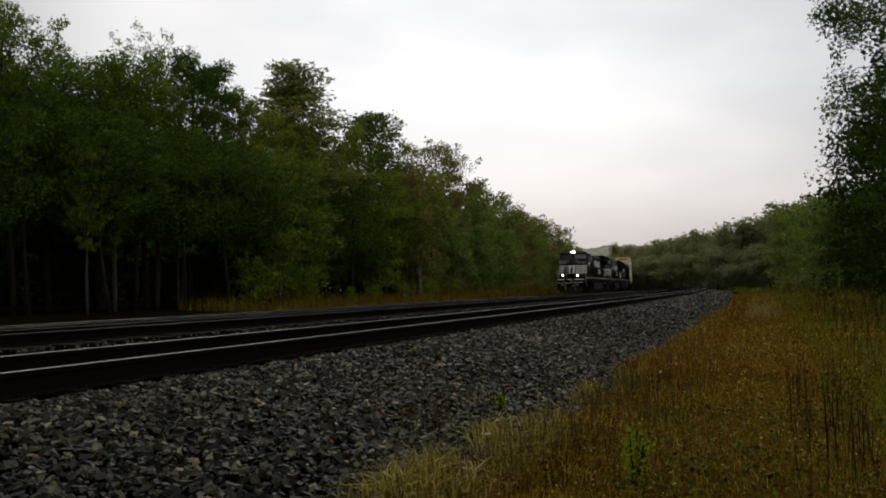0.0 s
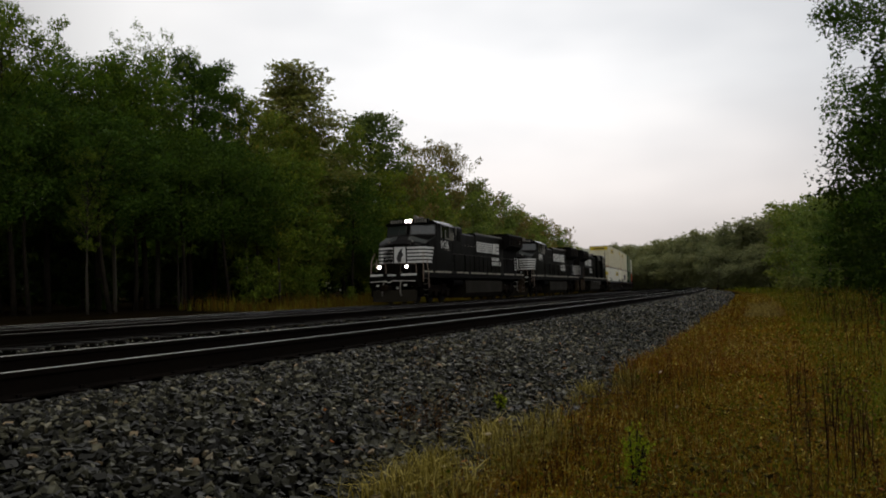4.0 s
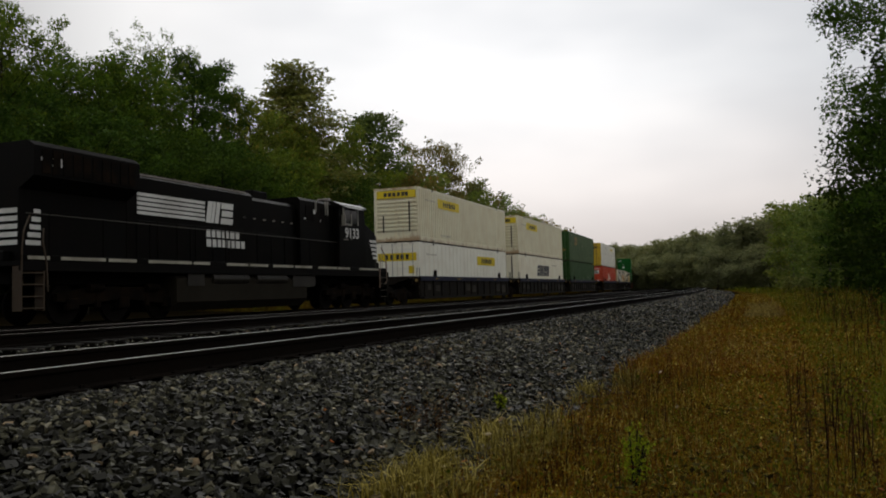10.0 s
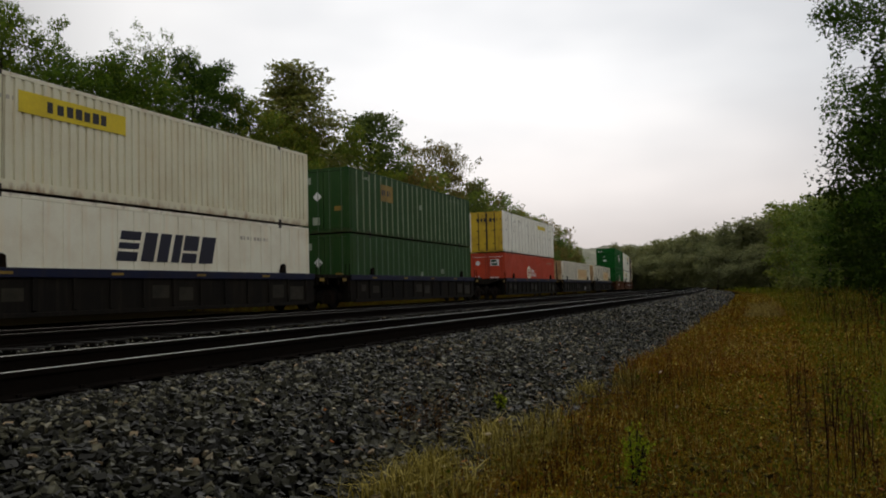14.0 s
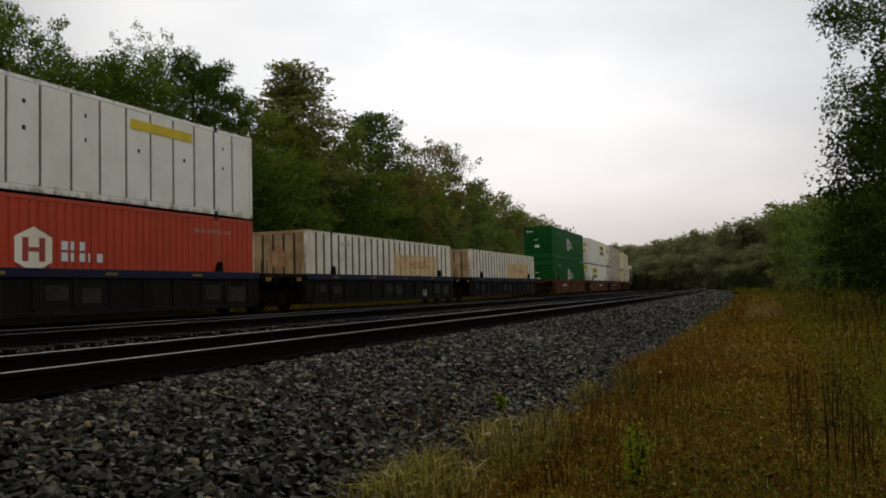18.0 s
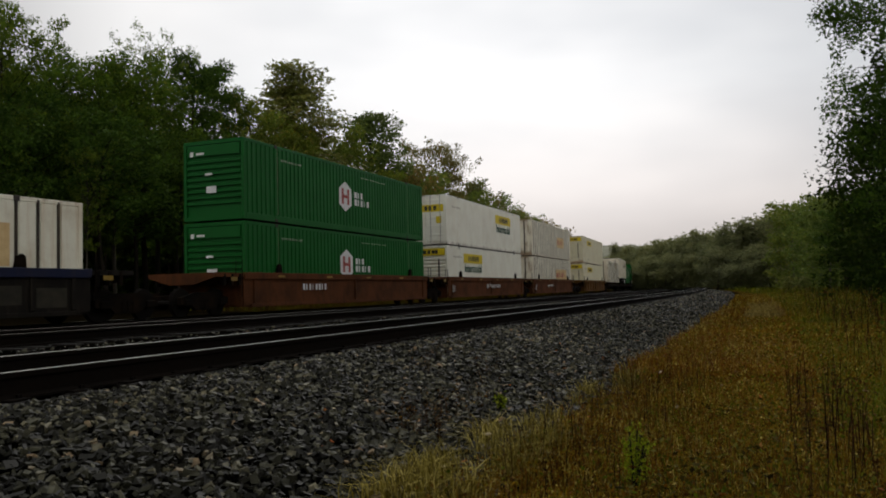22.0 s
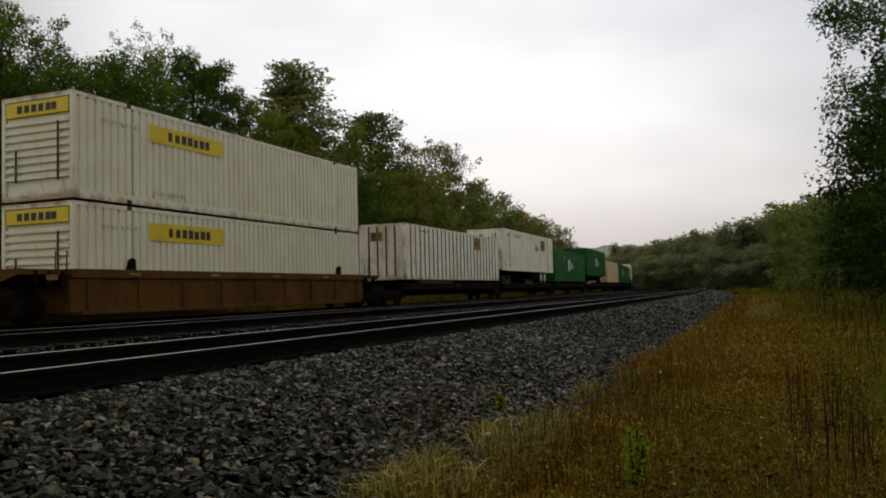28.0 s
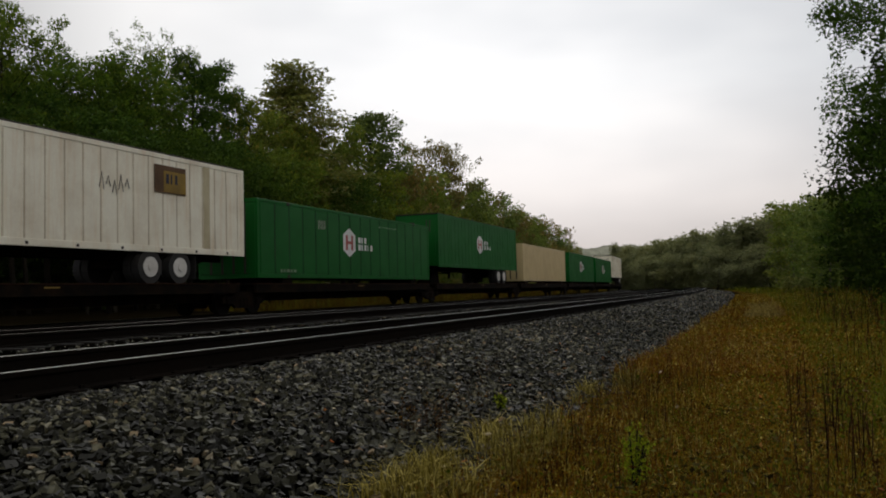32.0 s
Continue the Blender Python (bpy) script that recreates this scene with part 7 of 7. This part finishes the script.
    load(trailer("trailer", "green highway trailer with a white hexagon", M["green"], ((6.9, 9.9, 1.9, 3.1, "hex"),)), 426.5, 1.07)
    load(container("container", "plain tan container on a flat car", M["tan"], "plate", "posts", ()), 444.6, zc)
    load(container("container", "green container with a white hexagon", M["green"], "sheet", "posts", ((6.4, 9.4, 0.95, 2.2, "hex"),)), 462.7, zc)
    load(container("container", "green container with a white hexagon", M["green"], "sheet", "posts", ((6.4, 9.4, 0.95, 2.2, "hex"),)), 480.3, zc)
    load(trailer("trailer", "clean white highway trailer on a flat car", M["trailer_white"], ()), 497.9, 1.07)


def motions():
    for ob, u, z, turned in TRAIN:
        walk(ob, [(t, train_pose(u, t, z, turned)) for t in range(0, 33)])


# ---- trees ----
PROFILES = dict(
    round=lambda q: 0.35 + 0.75 * math.sin(math.pi * min(1.0, 0.16 + 0.82 * q)),
    cone=lambda q: 0.12 + 0.95 * (1 - q) ** 0.75 * min(1.0, 0.5 + 2.2 * q),
    vase=lambda q: 0.40 + 0.75 * math.sin(math.pi * min(1.0, 0.05 + 0.80 * q ** 0.8)),
)


def tree_kind(name, label, seed, h, crown_r, crown_base, n_leaves, leaf, mat, bark, sparse=0.0, profile="round", rise=0.30, spray=0.30, flat=0.8, n_limbs=40, girth=1.0, twigs=2, fine=False, even=0.55):
    """A tapered trunk with limbs, and a crown of loose sprays of leaves along the limbs; returned at the origin."""
    rng = np.random.default_rng(seed)
    t = thing(name, label, "tree")
    g = Geo()
    r0 = (0.010 * h + 0.03) * girth
    spine = [Vector((0.16 * math.sin(f * 5 + seed), 0.16 * math.sin(f * 4 + seed * 2), h * 0.93 * f)) for f in np.linspace(0, 1, 9)]
    g.tube(spine, r0, 7, 0.025)
    clusters = []
    for k in range(n_limbs):
        f = crown_base + (0.97 - crown_base) * (k + rng.uniform(0, 0.9)) / n_limbs
        i = min(int(f * 8), 7)
        p = spine[i].lerp(spine[i + 1], f * 8 - i)
        q = (f - crown_base) / (1 - crown_base)
        reach = crown_r * PROFILES[profile](q) * rng.uniform(even, 1.12)
        a = k * 2.399 + rng.uniform(-0.5, 0.5)
        up = min(reach * (rise + 0.3 * q) * rng.uniform(0.3, 1.5), h * 0.97 - p.z)
        end = p + Vector((math.cos(a) * reach, math.sin(a) * reach, up))
        midp = p.lerp(end, 0.5) + Vector((0, 0, reach * 0.07))
        g.tube([p, midp, end], max(0.018, r0 * 0.36 * (1 - q * 0.7)), 3, 0.010)
        keep = 1.0 if rng.uniform(0, 1) > sparse else 0.2
        for w, sc in ((0.35, 0.9), (0.55, 1.0), (0.72, 1.0), (0.88, 0.85), (1.0, 0.65)):
            side = Vector((-math.sin(a), math.cos(a), 0)) * rng.normal(0, 0.22) * reach
            c = p.lerp(end, w) + side + Vector((0, 0, rng.normal(0.0, 0.10) * crown_r))
            clusters.append((np.array(c), sc * crown_r * spray * rng.uniform(0.55, 1.3), keep * rng.uniform(0.5, 1.4)))
        for _ in range(twigs):
            d = Vector((math.cos(a) * 0.6 + rng.normal(0, 0.4), math.sin(a) * 0.6 + rng.normal(0, 0.4), rng.uniform(0.0, 0.8))).normalized()
            tip = end + d * crown_r * rng.uniform(0.06, 0.2)
            clusters.append((np.array(tip), crown_r * rng.uniform(0.06, 0.14), 1.0))
    clusters.append((np.array(spine[-1]), crown_r * 0.22, 1.0))
    wts = np.array([c[1] ** 2 * c[2] for c in clusters])
    cnt = np.maximum(3, (n_leaves * wts / wts.sum())).astype(int)
    pts = []
    for (c, r, _), n in zip(clusters, cnt):
        d = rng.normal(size=(n, 3))
        d /= np.linalg.norm(d, axis=1)[:, None]
        rad = r * rng.uniform(0.1, 1.0, n) ** 0.55 * rng.uniform(0.8, 1.25, n)
        pts.append(c + d * rad[:, None] * (1, 1, flat))
    part("trunk", g, bark, t, smooth=True)
    part("crown", tri_mesh("crown", *leafy(rng, np.concatenate(pts), leaf, 0.1, not fine), mat), None, t)
    return t


KINDS = {}


def plant_tree(kind, x, y, z, h, rnd, group, r=0.0, label=""):
    base, h0, r0 = KINDS[kind]
    k = h / h0
    w = r / r0 if r else k * rnd.uniform(0.88, 1.15)
    m = pose(x, y, z - 0.05, rnd.uniform(-2, 2), rnd.uniform(-2, 2), rnd.uniform(0, 360)) @ Matrix.Diagonal((w, w, k, 1))
    if base.get("placed") is None:
        base["placed"] = 1
        base.matrix_basis = m
        ob = base
    else:
        ob = copy_thing(base, m)
    return tagged(ob, label, group=group)


def at_line(kind, s, o, h, rnd, r=0.0, group="forest along the track"):
    """A tree of height h, o metres beside the line."""
    x, y, _ = line(s, o)
    plant_tree(kind, float(x), float(y), float(ground_z(o)), h, rnd, group, r)


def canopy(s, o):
    """Height of the closed canopy behind the edge trees, set to stay below the skyline in view."""
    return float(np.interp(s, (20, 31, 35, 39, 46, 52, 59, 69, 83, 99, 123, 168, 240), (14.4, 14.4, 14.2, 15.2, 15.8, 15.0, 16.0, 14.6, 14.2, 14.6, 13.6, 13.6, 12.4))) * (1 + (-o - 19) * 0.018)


def build_forest():
    def K(kind, label, seed, h, r, base, count, leaf, mat, bark="bark", **kw):
        t = tree_kind("bush" if kind.startswith("bush") else "understorey_tree" if kind == "thicket" else "tree", label, seed, h, r, base, count, leaf, LEAVES[mat], M[bark], **kw)
        me = next(c for c in t.children if c.name.startswith("crown")).data
        co = np.empty(len(me.vertices) * 3, dtype=np.float32)
        me.vertices.foreach_get("co", co)
        co = co.reshape(-1, 3)
        # true height and half width of the crown
        KINDS[kind] = (t, float(np.percentile(co[:, 2], 99.7)), float(np.percentile(np.hypot(co[:, 0], co[:, 1]), 92)))
    # trees of the near edge, 40 to 60 m off
    K("open_top", "tall tree with a ragged open crown", 1, 14, 2.8, 0.36, 19000, 0.15, "green", sparse=0.2, rise=0.5, twigs=4, spray=0.24)
    K("broad", "broad dark-green deciduous tree at the forest edge", 2, 15, 2.9, 0.30, 23000, 0.16, "green")
    K("bare", "thin half-bare tree with a pale trunk", 4, 17, 2.4, 0.40, 10500, 0.135, "olive", "bark_pale", sparse=0.3, rise=0.6, profile="vase", spray=0.24, twigs=4)
    K("dense", "dense dark ovoid tree at the forest edge", 5, 16.5, 2.4, 0.28, 19000, 0.17, "dark", rise=0.4)
    K("tiered", "tall tree with tiers of level boughs", 7, 18, 3.6, 0.22, 24000, 0.20, "olive_far", profile="cone", rise=0.12, flat=0.5, spray=0.25, n_limbs=52)
    K("slender", "slender tree with a high leafy crown", 9, 10, 2.3, 0.44, 9500, 0.15, "dark", girth=0.8)
    K("young", "young tree with layered green sprays", 10, 10, 2.5, 0.08, 8500, 0.205, "olive", flat=0.55, rise=0.2)
    K("turning", "deciduous tree with leaves turning brown", 3, 14, 2.8, 0.12, 12500, 0.22, "autumn", sparse=0.15)
    # the same wood further on, with haze in its leaf and bark colours
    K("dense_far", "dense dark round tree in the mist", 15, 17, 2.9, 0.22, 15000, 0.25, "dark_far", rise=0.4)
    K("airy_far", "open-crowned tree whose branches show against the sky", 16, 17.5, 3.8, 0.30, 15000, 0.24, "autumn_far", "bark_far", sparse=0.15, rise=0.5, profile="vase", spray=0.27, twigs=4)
    K("feather_far", "feathery tree at the forest edge, paled for haze", 17, 15, 3.0, 0.12, 9000, 0.27, "olive_far", "bark_far", rise=0.7, profile="cone", twigs=3)
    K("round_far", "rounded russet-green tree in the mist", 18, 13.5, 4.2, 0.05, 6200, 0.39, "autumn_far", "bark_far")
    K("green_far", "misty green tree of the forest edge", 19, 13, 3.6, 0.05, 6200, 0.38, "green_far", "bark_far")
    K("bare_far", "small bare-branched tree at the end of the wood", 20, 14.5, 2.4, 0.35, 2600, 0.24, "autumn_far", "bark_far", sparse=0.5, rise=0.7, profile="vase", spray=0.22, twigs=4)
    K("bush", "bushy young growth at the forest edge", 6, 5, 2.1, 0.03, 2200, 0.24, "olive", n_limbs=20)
    K("bush_far", "bushy growth at the forest edge, paled for haze", 26, 5, 2.2, 0.03, 2000, 0.30, "olive_far", n_limbs=20)
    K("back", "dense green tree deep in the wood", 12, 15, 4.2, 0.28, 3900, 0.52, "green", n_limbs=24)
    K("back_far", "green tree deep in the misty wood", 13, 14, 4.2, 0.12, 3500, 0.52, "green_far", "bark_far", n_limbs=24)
    K("far", "tree of the far wood, haze mixed into its leaf colour", 14, 13, 2.4, 0.02, 2900, 0.38, "pale", "bark_far", n_limbs=26, spray=0.50, rise=1.0, twigs=2, flat=1.3)
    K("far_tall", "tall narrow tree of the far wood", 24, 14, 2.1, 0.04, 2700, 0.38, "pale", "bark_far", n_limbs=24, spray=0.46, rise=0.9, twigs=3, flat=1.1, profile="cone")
    K("thicket", "dense understorey tree inside the wood, leaves darkened for shade", 8, 9, 3.6, 0.02, 1050, 1.0, "shade", n_limbs=14)
    rnd = random.Random(5)
    # the edge and skyline of the wood, placed to fit the camera's view: kind, place along the line, distance beside it,
    # height, crown radius
    for row in (("open_top", 20.5, -14, 13.6, 2.9), ("open_top", 26.2, -13, 14.2, 2.6), ("broad", 30.6, -15.5, 13.4, 2.8), ("broad", 33.2, -15, 15.0, 3.0), ("bare", 38.5, -15.5, 16.7, 2.3),
                ("broad", 36.2, -14.4, 15.4, 2.9), ("dense", 40.6, -14.5, 15.5, 2.2), ("dense", 44.3, -15.5, 16.4, 2.1), ("turning", 47.0, -14.2, 14.6, 2.4), ("tiered", 54.0, -15.5, 18.3, 4.6)):
        at_line(row[0], *row[1:4], rnd, row[4])
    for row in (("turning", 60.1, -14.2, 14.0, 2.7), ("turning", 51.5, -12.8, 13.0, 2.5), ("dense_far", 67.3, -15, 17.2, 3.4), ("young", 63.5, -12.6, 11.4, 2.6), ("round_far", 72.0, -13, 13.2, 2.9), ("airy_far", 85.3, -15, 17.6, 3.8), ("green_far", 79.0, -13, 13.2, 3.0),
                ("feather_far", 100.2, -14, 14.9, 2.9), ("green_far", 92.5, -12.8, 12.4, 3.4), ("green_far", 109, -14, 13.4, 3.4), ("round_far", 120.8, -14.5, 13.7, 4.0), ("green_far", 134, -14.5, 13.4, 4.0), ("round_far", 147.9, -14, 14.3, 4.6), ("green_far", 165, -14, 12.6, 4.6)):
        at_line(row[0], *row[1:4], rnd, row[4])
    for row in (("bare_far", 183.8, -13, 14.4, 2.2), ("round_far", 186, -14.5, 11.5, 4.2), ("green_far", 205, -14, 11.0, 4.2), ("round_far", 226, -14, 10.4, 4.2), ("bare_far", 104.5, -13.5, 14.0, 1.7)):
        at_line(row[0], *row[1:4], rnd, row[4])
    # lower storey: high slender crowns over a dark hollow, then leafy young trees down to the ground
    s = 18.0
    while s < 47:
        at_line("slender", s, rnd.uniform(-12.6, -10.8), rnd.uniform(8.6, 11.2), rnd)
        s += rnd.uniform(2.3, 3.4)
    s = 44.0
    while s < 205:
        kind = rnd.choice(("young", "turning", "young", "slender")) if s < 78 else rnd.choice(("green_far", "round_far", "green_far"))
        at_line(kind, s, rnd.uniform(-12.4, -10.4), rnd.uniform(6.2, 10.0), rnd)
        s += rnd.uniform(2.8, 4.4) * (1 + s / 130)
    s = 41.0
    while s < 200:
        at_line("bush" if s < 75 else "bush_far", s, rnd.uniform(-10.4, -8.6), rnd.uniform(2.0, 4.6), rnd)
        s += rnd.uniform(2.8, 4.6) * (1 + s / 120)
    # thin pale stems in the hollow
    for k in range(9):
        at_line("bare", 22.5 + k * 2.6 + rnd.uniform(-0.7, 0.7), rnd.uniform(-14.0, -9.6), rnd.uniform(7.5, 10.5), rnd, 1.2)
    # the closed canopy, and the growth inside with shade in its leaf colour
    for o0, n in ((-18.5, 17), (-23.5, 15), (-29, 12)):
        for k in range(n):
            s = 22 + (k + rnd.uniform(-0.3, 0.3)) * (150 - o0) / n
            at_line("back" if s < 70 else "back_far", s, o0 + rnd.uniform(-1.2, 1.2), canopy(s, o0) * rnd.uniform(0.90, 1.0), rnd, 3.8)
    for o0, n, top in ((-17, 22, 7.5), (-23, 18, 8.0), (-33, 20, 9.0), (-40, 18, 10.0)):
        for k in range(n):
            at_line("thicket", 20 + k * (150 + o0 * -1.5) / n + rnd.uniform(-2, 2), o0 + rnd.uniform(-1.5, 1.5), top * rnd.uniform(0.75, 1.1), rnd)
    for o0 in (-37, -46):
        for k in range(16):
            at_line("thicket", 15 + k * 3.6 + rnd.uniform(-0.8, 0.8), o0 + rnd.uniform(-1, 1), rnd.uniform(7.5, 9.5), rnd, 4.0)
    # two more set on camera sightlines to close gaps of sky
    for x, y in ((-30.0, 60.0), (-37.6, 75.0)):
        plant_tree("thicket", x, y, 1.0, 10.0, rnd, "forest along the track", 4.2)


def build_right_wood():
    rnd = random.Random(9)
    g = "wood beyond the meadow"

    def put(kind, x, y, h, r=0.0):
        plant_tree(kind, x, y, 0.0, h, rnd, g, r)
    # the far wood outside the bend, its outline climbing towards the camera, heights fitted to the view
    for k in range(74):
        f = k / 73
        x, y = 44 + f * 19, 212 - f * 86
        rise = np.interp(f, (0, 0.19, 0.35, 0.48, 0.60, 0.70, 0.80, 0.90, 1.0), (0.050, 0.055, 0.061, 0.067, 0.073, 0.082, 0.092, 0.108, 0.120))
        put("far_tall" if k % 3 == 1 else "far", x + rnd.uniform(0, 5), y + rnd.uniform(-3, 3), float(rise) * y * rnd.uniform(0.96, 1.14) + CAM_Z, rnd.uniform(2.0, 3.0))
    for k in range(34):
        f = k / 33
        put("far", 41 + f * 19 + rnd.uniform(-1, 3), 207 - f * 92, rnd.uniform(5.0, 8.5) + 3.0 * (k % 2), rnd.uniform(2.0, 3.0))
    for k in range(12):
        f = k / 11
        put("thicket", 60 + f * 22 + rnd.uniform(-1, 1), 205 - f * 95, rnd.uniform(5.0, 7.5))
    for k in range(14):
        f = k / 13
        put("thicket", 30 + f * 16 + rnd.uniform(-1, 3), 44 + f * 46 + rnd.uniform(-2, 2), rnd.uniform(5.5, 7.5))
    # the nearer dark growth on the right; its thickets carry shade in their colour
    for kind, x, y, h, r in (("green_far", 51, 119, 12.6, 3.8), ("green_far", 49, 108, 12.0, 3.6), ("green_far", 46, 97, 11.4, 3.4), ("bush_far", 44, 104, 5.0, 3.2), ("bush_far", 41.5, 94, 4.6, 3.0), ("dense", 40.5, 82, 8.6, 3.0), ("dense", 37.5, 70, 9.2, 2.9), ("green_far", 44, 80, 9.2, 3.4), ("dense", 34.0, 58, 8.6, 2.7), ("turning", 38, 64, 10.4, 2.6), ("dense", 30.5, 50, 8.4, 2.5), ("thicket", 28, 44, 8.0, 3.0), ("slender", 26, 39, 7.6, 2.3), ("thicket", 30, 40, 9.5, 3.4), ("thicket", 36, 68, 8.6, 3.4), ("thicket", 33, 60, 8.2, 3.2)):
        put(kind, x, y, h, r)
    for k in range(12):
        put("thicket" if k % 3 else "bush", 22.5 + k * 1.7 + rnd.uniform(-0.6, 0.6), 34 + k * 4.2, rnd.uniform(2.2, 4.2), rnd.uniform(1.6, 2.2))
    # the big tree beside the camera, its leaves hanging into view
    big = tree_kind("tree", "large near tree with fine hanging leaves", 31, 15.0, 3.5, 0.08, 120000, 0.105, LEAVES["dark"], M["bark"], rise=0.05, spray=0.17, flat=1.0, n_limbs=170, twigs=1, even=0.88)
    big.matrix_basis = pose(14.05, 19.2, -0.05, 0, 0, 40)
    # This tree and those behind it have shade put into their leaf colour.
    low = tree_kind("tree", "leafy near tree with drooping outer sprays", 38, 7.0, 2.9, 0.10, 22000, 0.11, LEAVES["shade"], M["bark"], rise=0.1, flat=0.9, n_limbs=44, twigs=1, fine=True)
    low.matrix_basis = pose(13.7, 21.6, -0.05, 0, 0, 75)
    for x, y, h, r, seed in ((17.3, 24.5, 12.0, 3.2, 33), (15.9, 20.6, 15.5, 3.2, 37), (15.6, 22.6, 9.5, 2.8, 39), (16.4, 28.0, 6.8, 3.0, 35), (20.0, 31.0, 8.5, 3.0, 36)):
        second = tree_kind("tree", "leafy tree behind the large one, leaves darkened for shade", seed, h, r, 0.05, 15000, 0.20, LEAVES["shade"], M["bark"])
        second.matrix_basis = pose(x, y, -0.05, 0, 0, 110 + seed)


def build_unseen_shade_wood():
    """An unseen wood on the camera's side of the line, added behind it to block sky light."""
    rnd = random.Random(21)
    for s0, o0 in ((-17, 27.5), (-19, 34), (-21, 21.5), (-24, 26.5), (-28, 21.5), (-29, 31), (-34, 24), (-41, 21.5), (-43, 29), (-50, 23), (-60, 25)):
        at_line("back", s0 + rnd.uniform(-0.8, 0.8), o0 + rnd.uniform(-0.6, 0.6), rnd.uniform(14, 16.5), rnd, 4.2, "wood behind the meadow")
        at_line("thicket", s0 + rnd.uniform(-2, 2), o0 + rnd.uniform(-1, 2.5), rnd.uniform(6, 9), rnd, 3.4, "wood behind the meadow")


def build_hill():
    """A wooded hill far off at the end of the valley, haze put into its colour."""
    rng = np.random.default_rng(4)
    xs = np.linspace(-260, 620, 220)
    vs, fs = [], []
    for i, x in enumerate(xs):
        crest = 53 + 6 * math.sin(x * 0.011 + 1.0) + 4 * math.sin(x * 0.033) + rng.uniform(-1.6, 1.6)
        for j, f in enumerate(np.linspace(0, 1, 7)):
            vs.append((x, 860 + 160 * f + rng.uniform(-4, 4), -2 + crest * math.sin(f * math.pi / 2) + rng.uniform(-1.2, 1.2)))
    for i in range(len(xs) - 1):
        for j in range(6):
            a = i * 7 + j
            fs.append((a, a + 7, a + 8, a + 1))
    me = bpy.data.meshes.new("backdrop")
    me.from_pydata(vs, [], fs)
    me.materials.append(ground_mat("hill_colour_with_haze", [(0.3, (0.19, 0.195, 0.145)), (0.7, (0.27, 0.265, 0.205))], 0.02, 0.08, 0.5, 2.0))
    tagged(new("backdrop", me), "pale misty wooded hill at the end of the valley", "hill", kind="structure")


def build_post():
    p = thing("marker_post", "slim weathered grey marker post at the forest edge", "post")
    x, y, _ = line(62, -8.0)
    p.location = (float(x), float(y), float(ground_z(-8.0)))
    part("shaft", Geo().prism([(-0.07, -0.07), (0.07, -0.07), (0.07, 0.07), (-0.07, 0.07)], -0.3, 2.75, "z"), M["post"], p)
    part("cap", Geo().box(-0.085, 0.085, -0.085, 0.085, 2.75, 2.82, 0.02), M["post"], p)


build_ground()
build_hill()
build_track("track_near", "railway track with bright worn rails on dark ties", O_NEAR, RAIL_NEAR, -30, 330, -2, 90, plates=True)
build_track("track_middle", "railway track with worn rails on dark ties", O_MID, RAIL_NEAR, -40, 330, 4, 60)
build_track("track_train", "railway track under the freight train", 0.0, RAIL_TRAIN, -400, 720, 8, 60)
build_train()
build_forest()
build_right_wood()
build_unseen_shade_wood()
build_post()
build_ballast()
build_meadow()
leafy_plant("green_weed", "bright green weed among the dry grass", *[float(v) for v in line(4.2, 17.64)[:2]], 0.0, 0.34, 0.085, 900, 0.017, GRASS["bright"], 3, 9)
leafy_plant("green_weed", "small green weed at the edge of the stone", *[float(v) for v in line(6.2, 16.25)[:2]], 0.04, 0.20, 0.06, 120, 0.03, GRASS["bright"], 5, 4)
for k, (s, o, h) in enumerate(((15.5, 20.3, 0.5), (17.5, 20.9, 0.6), (20.5, 21.0, 0.7), (24.0, 21.3, 0.8), (29.0, 22.0, 0.9), (36.0, 23.0, 1.1))):
    x, y, _ = line(s, o)
    leafy_plant("leafy_weed", "leafy green weed clump in the meadow", float(x), float(y), 0.0, h, h * 0.55, 420, 0.07, LEAVES["green"], 40 + k, 8)
motions()
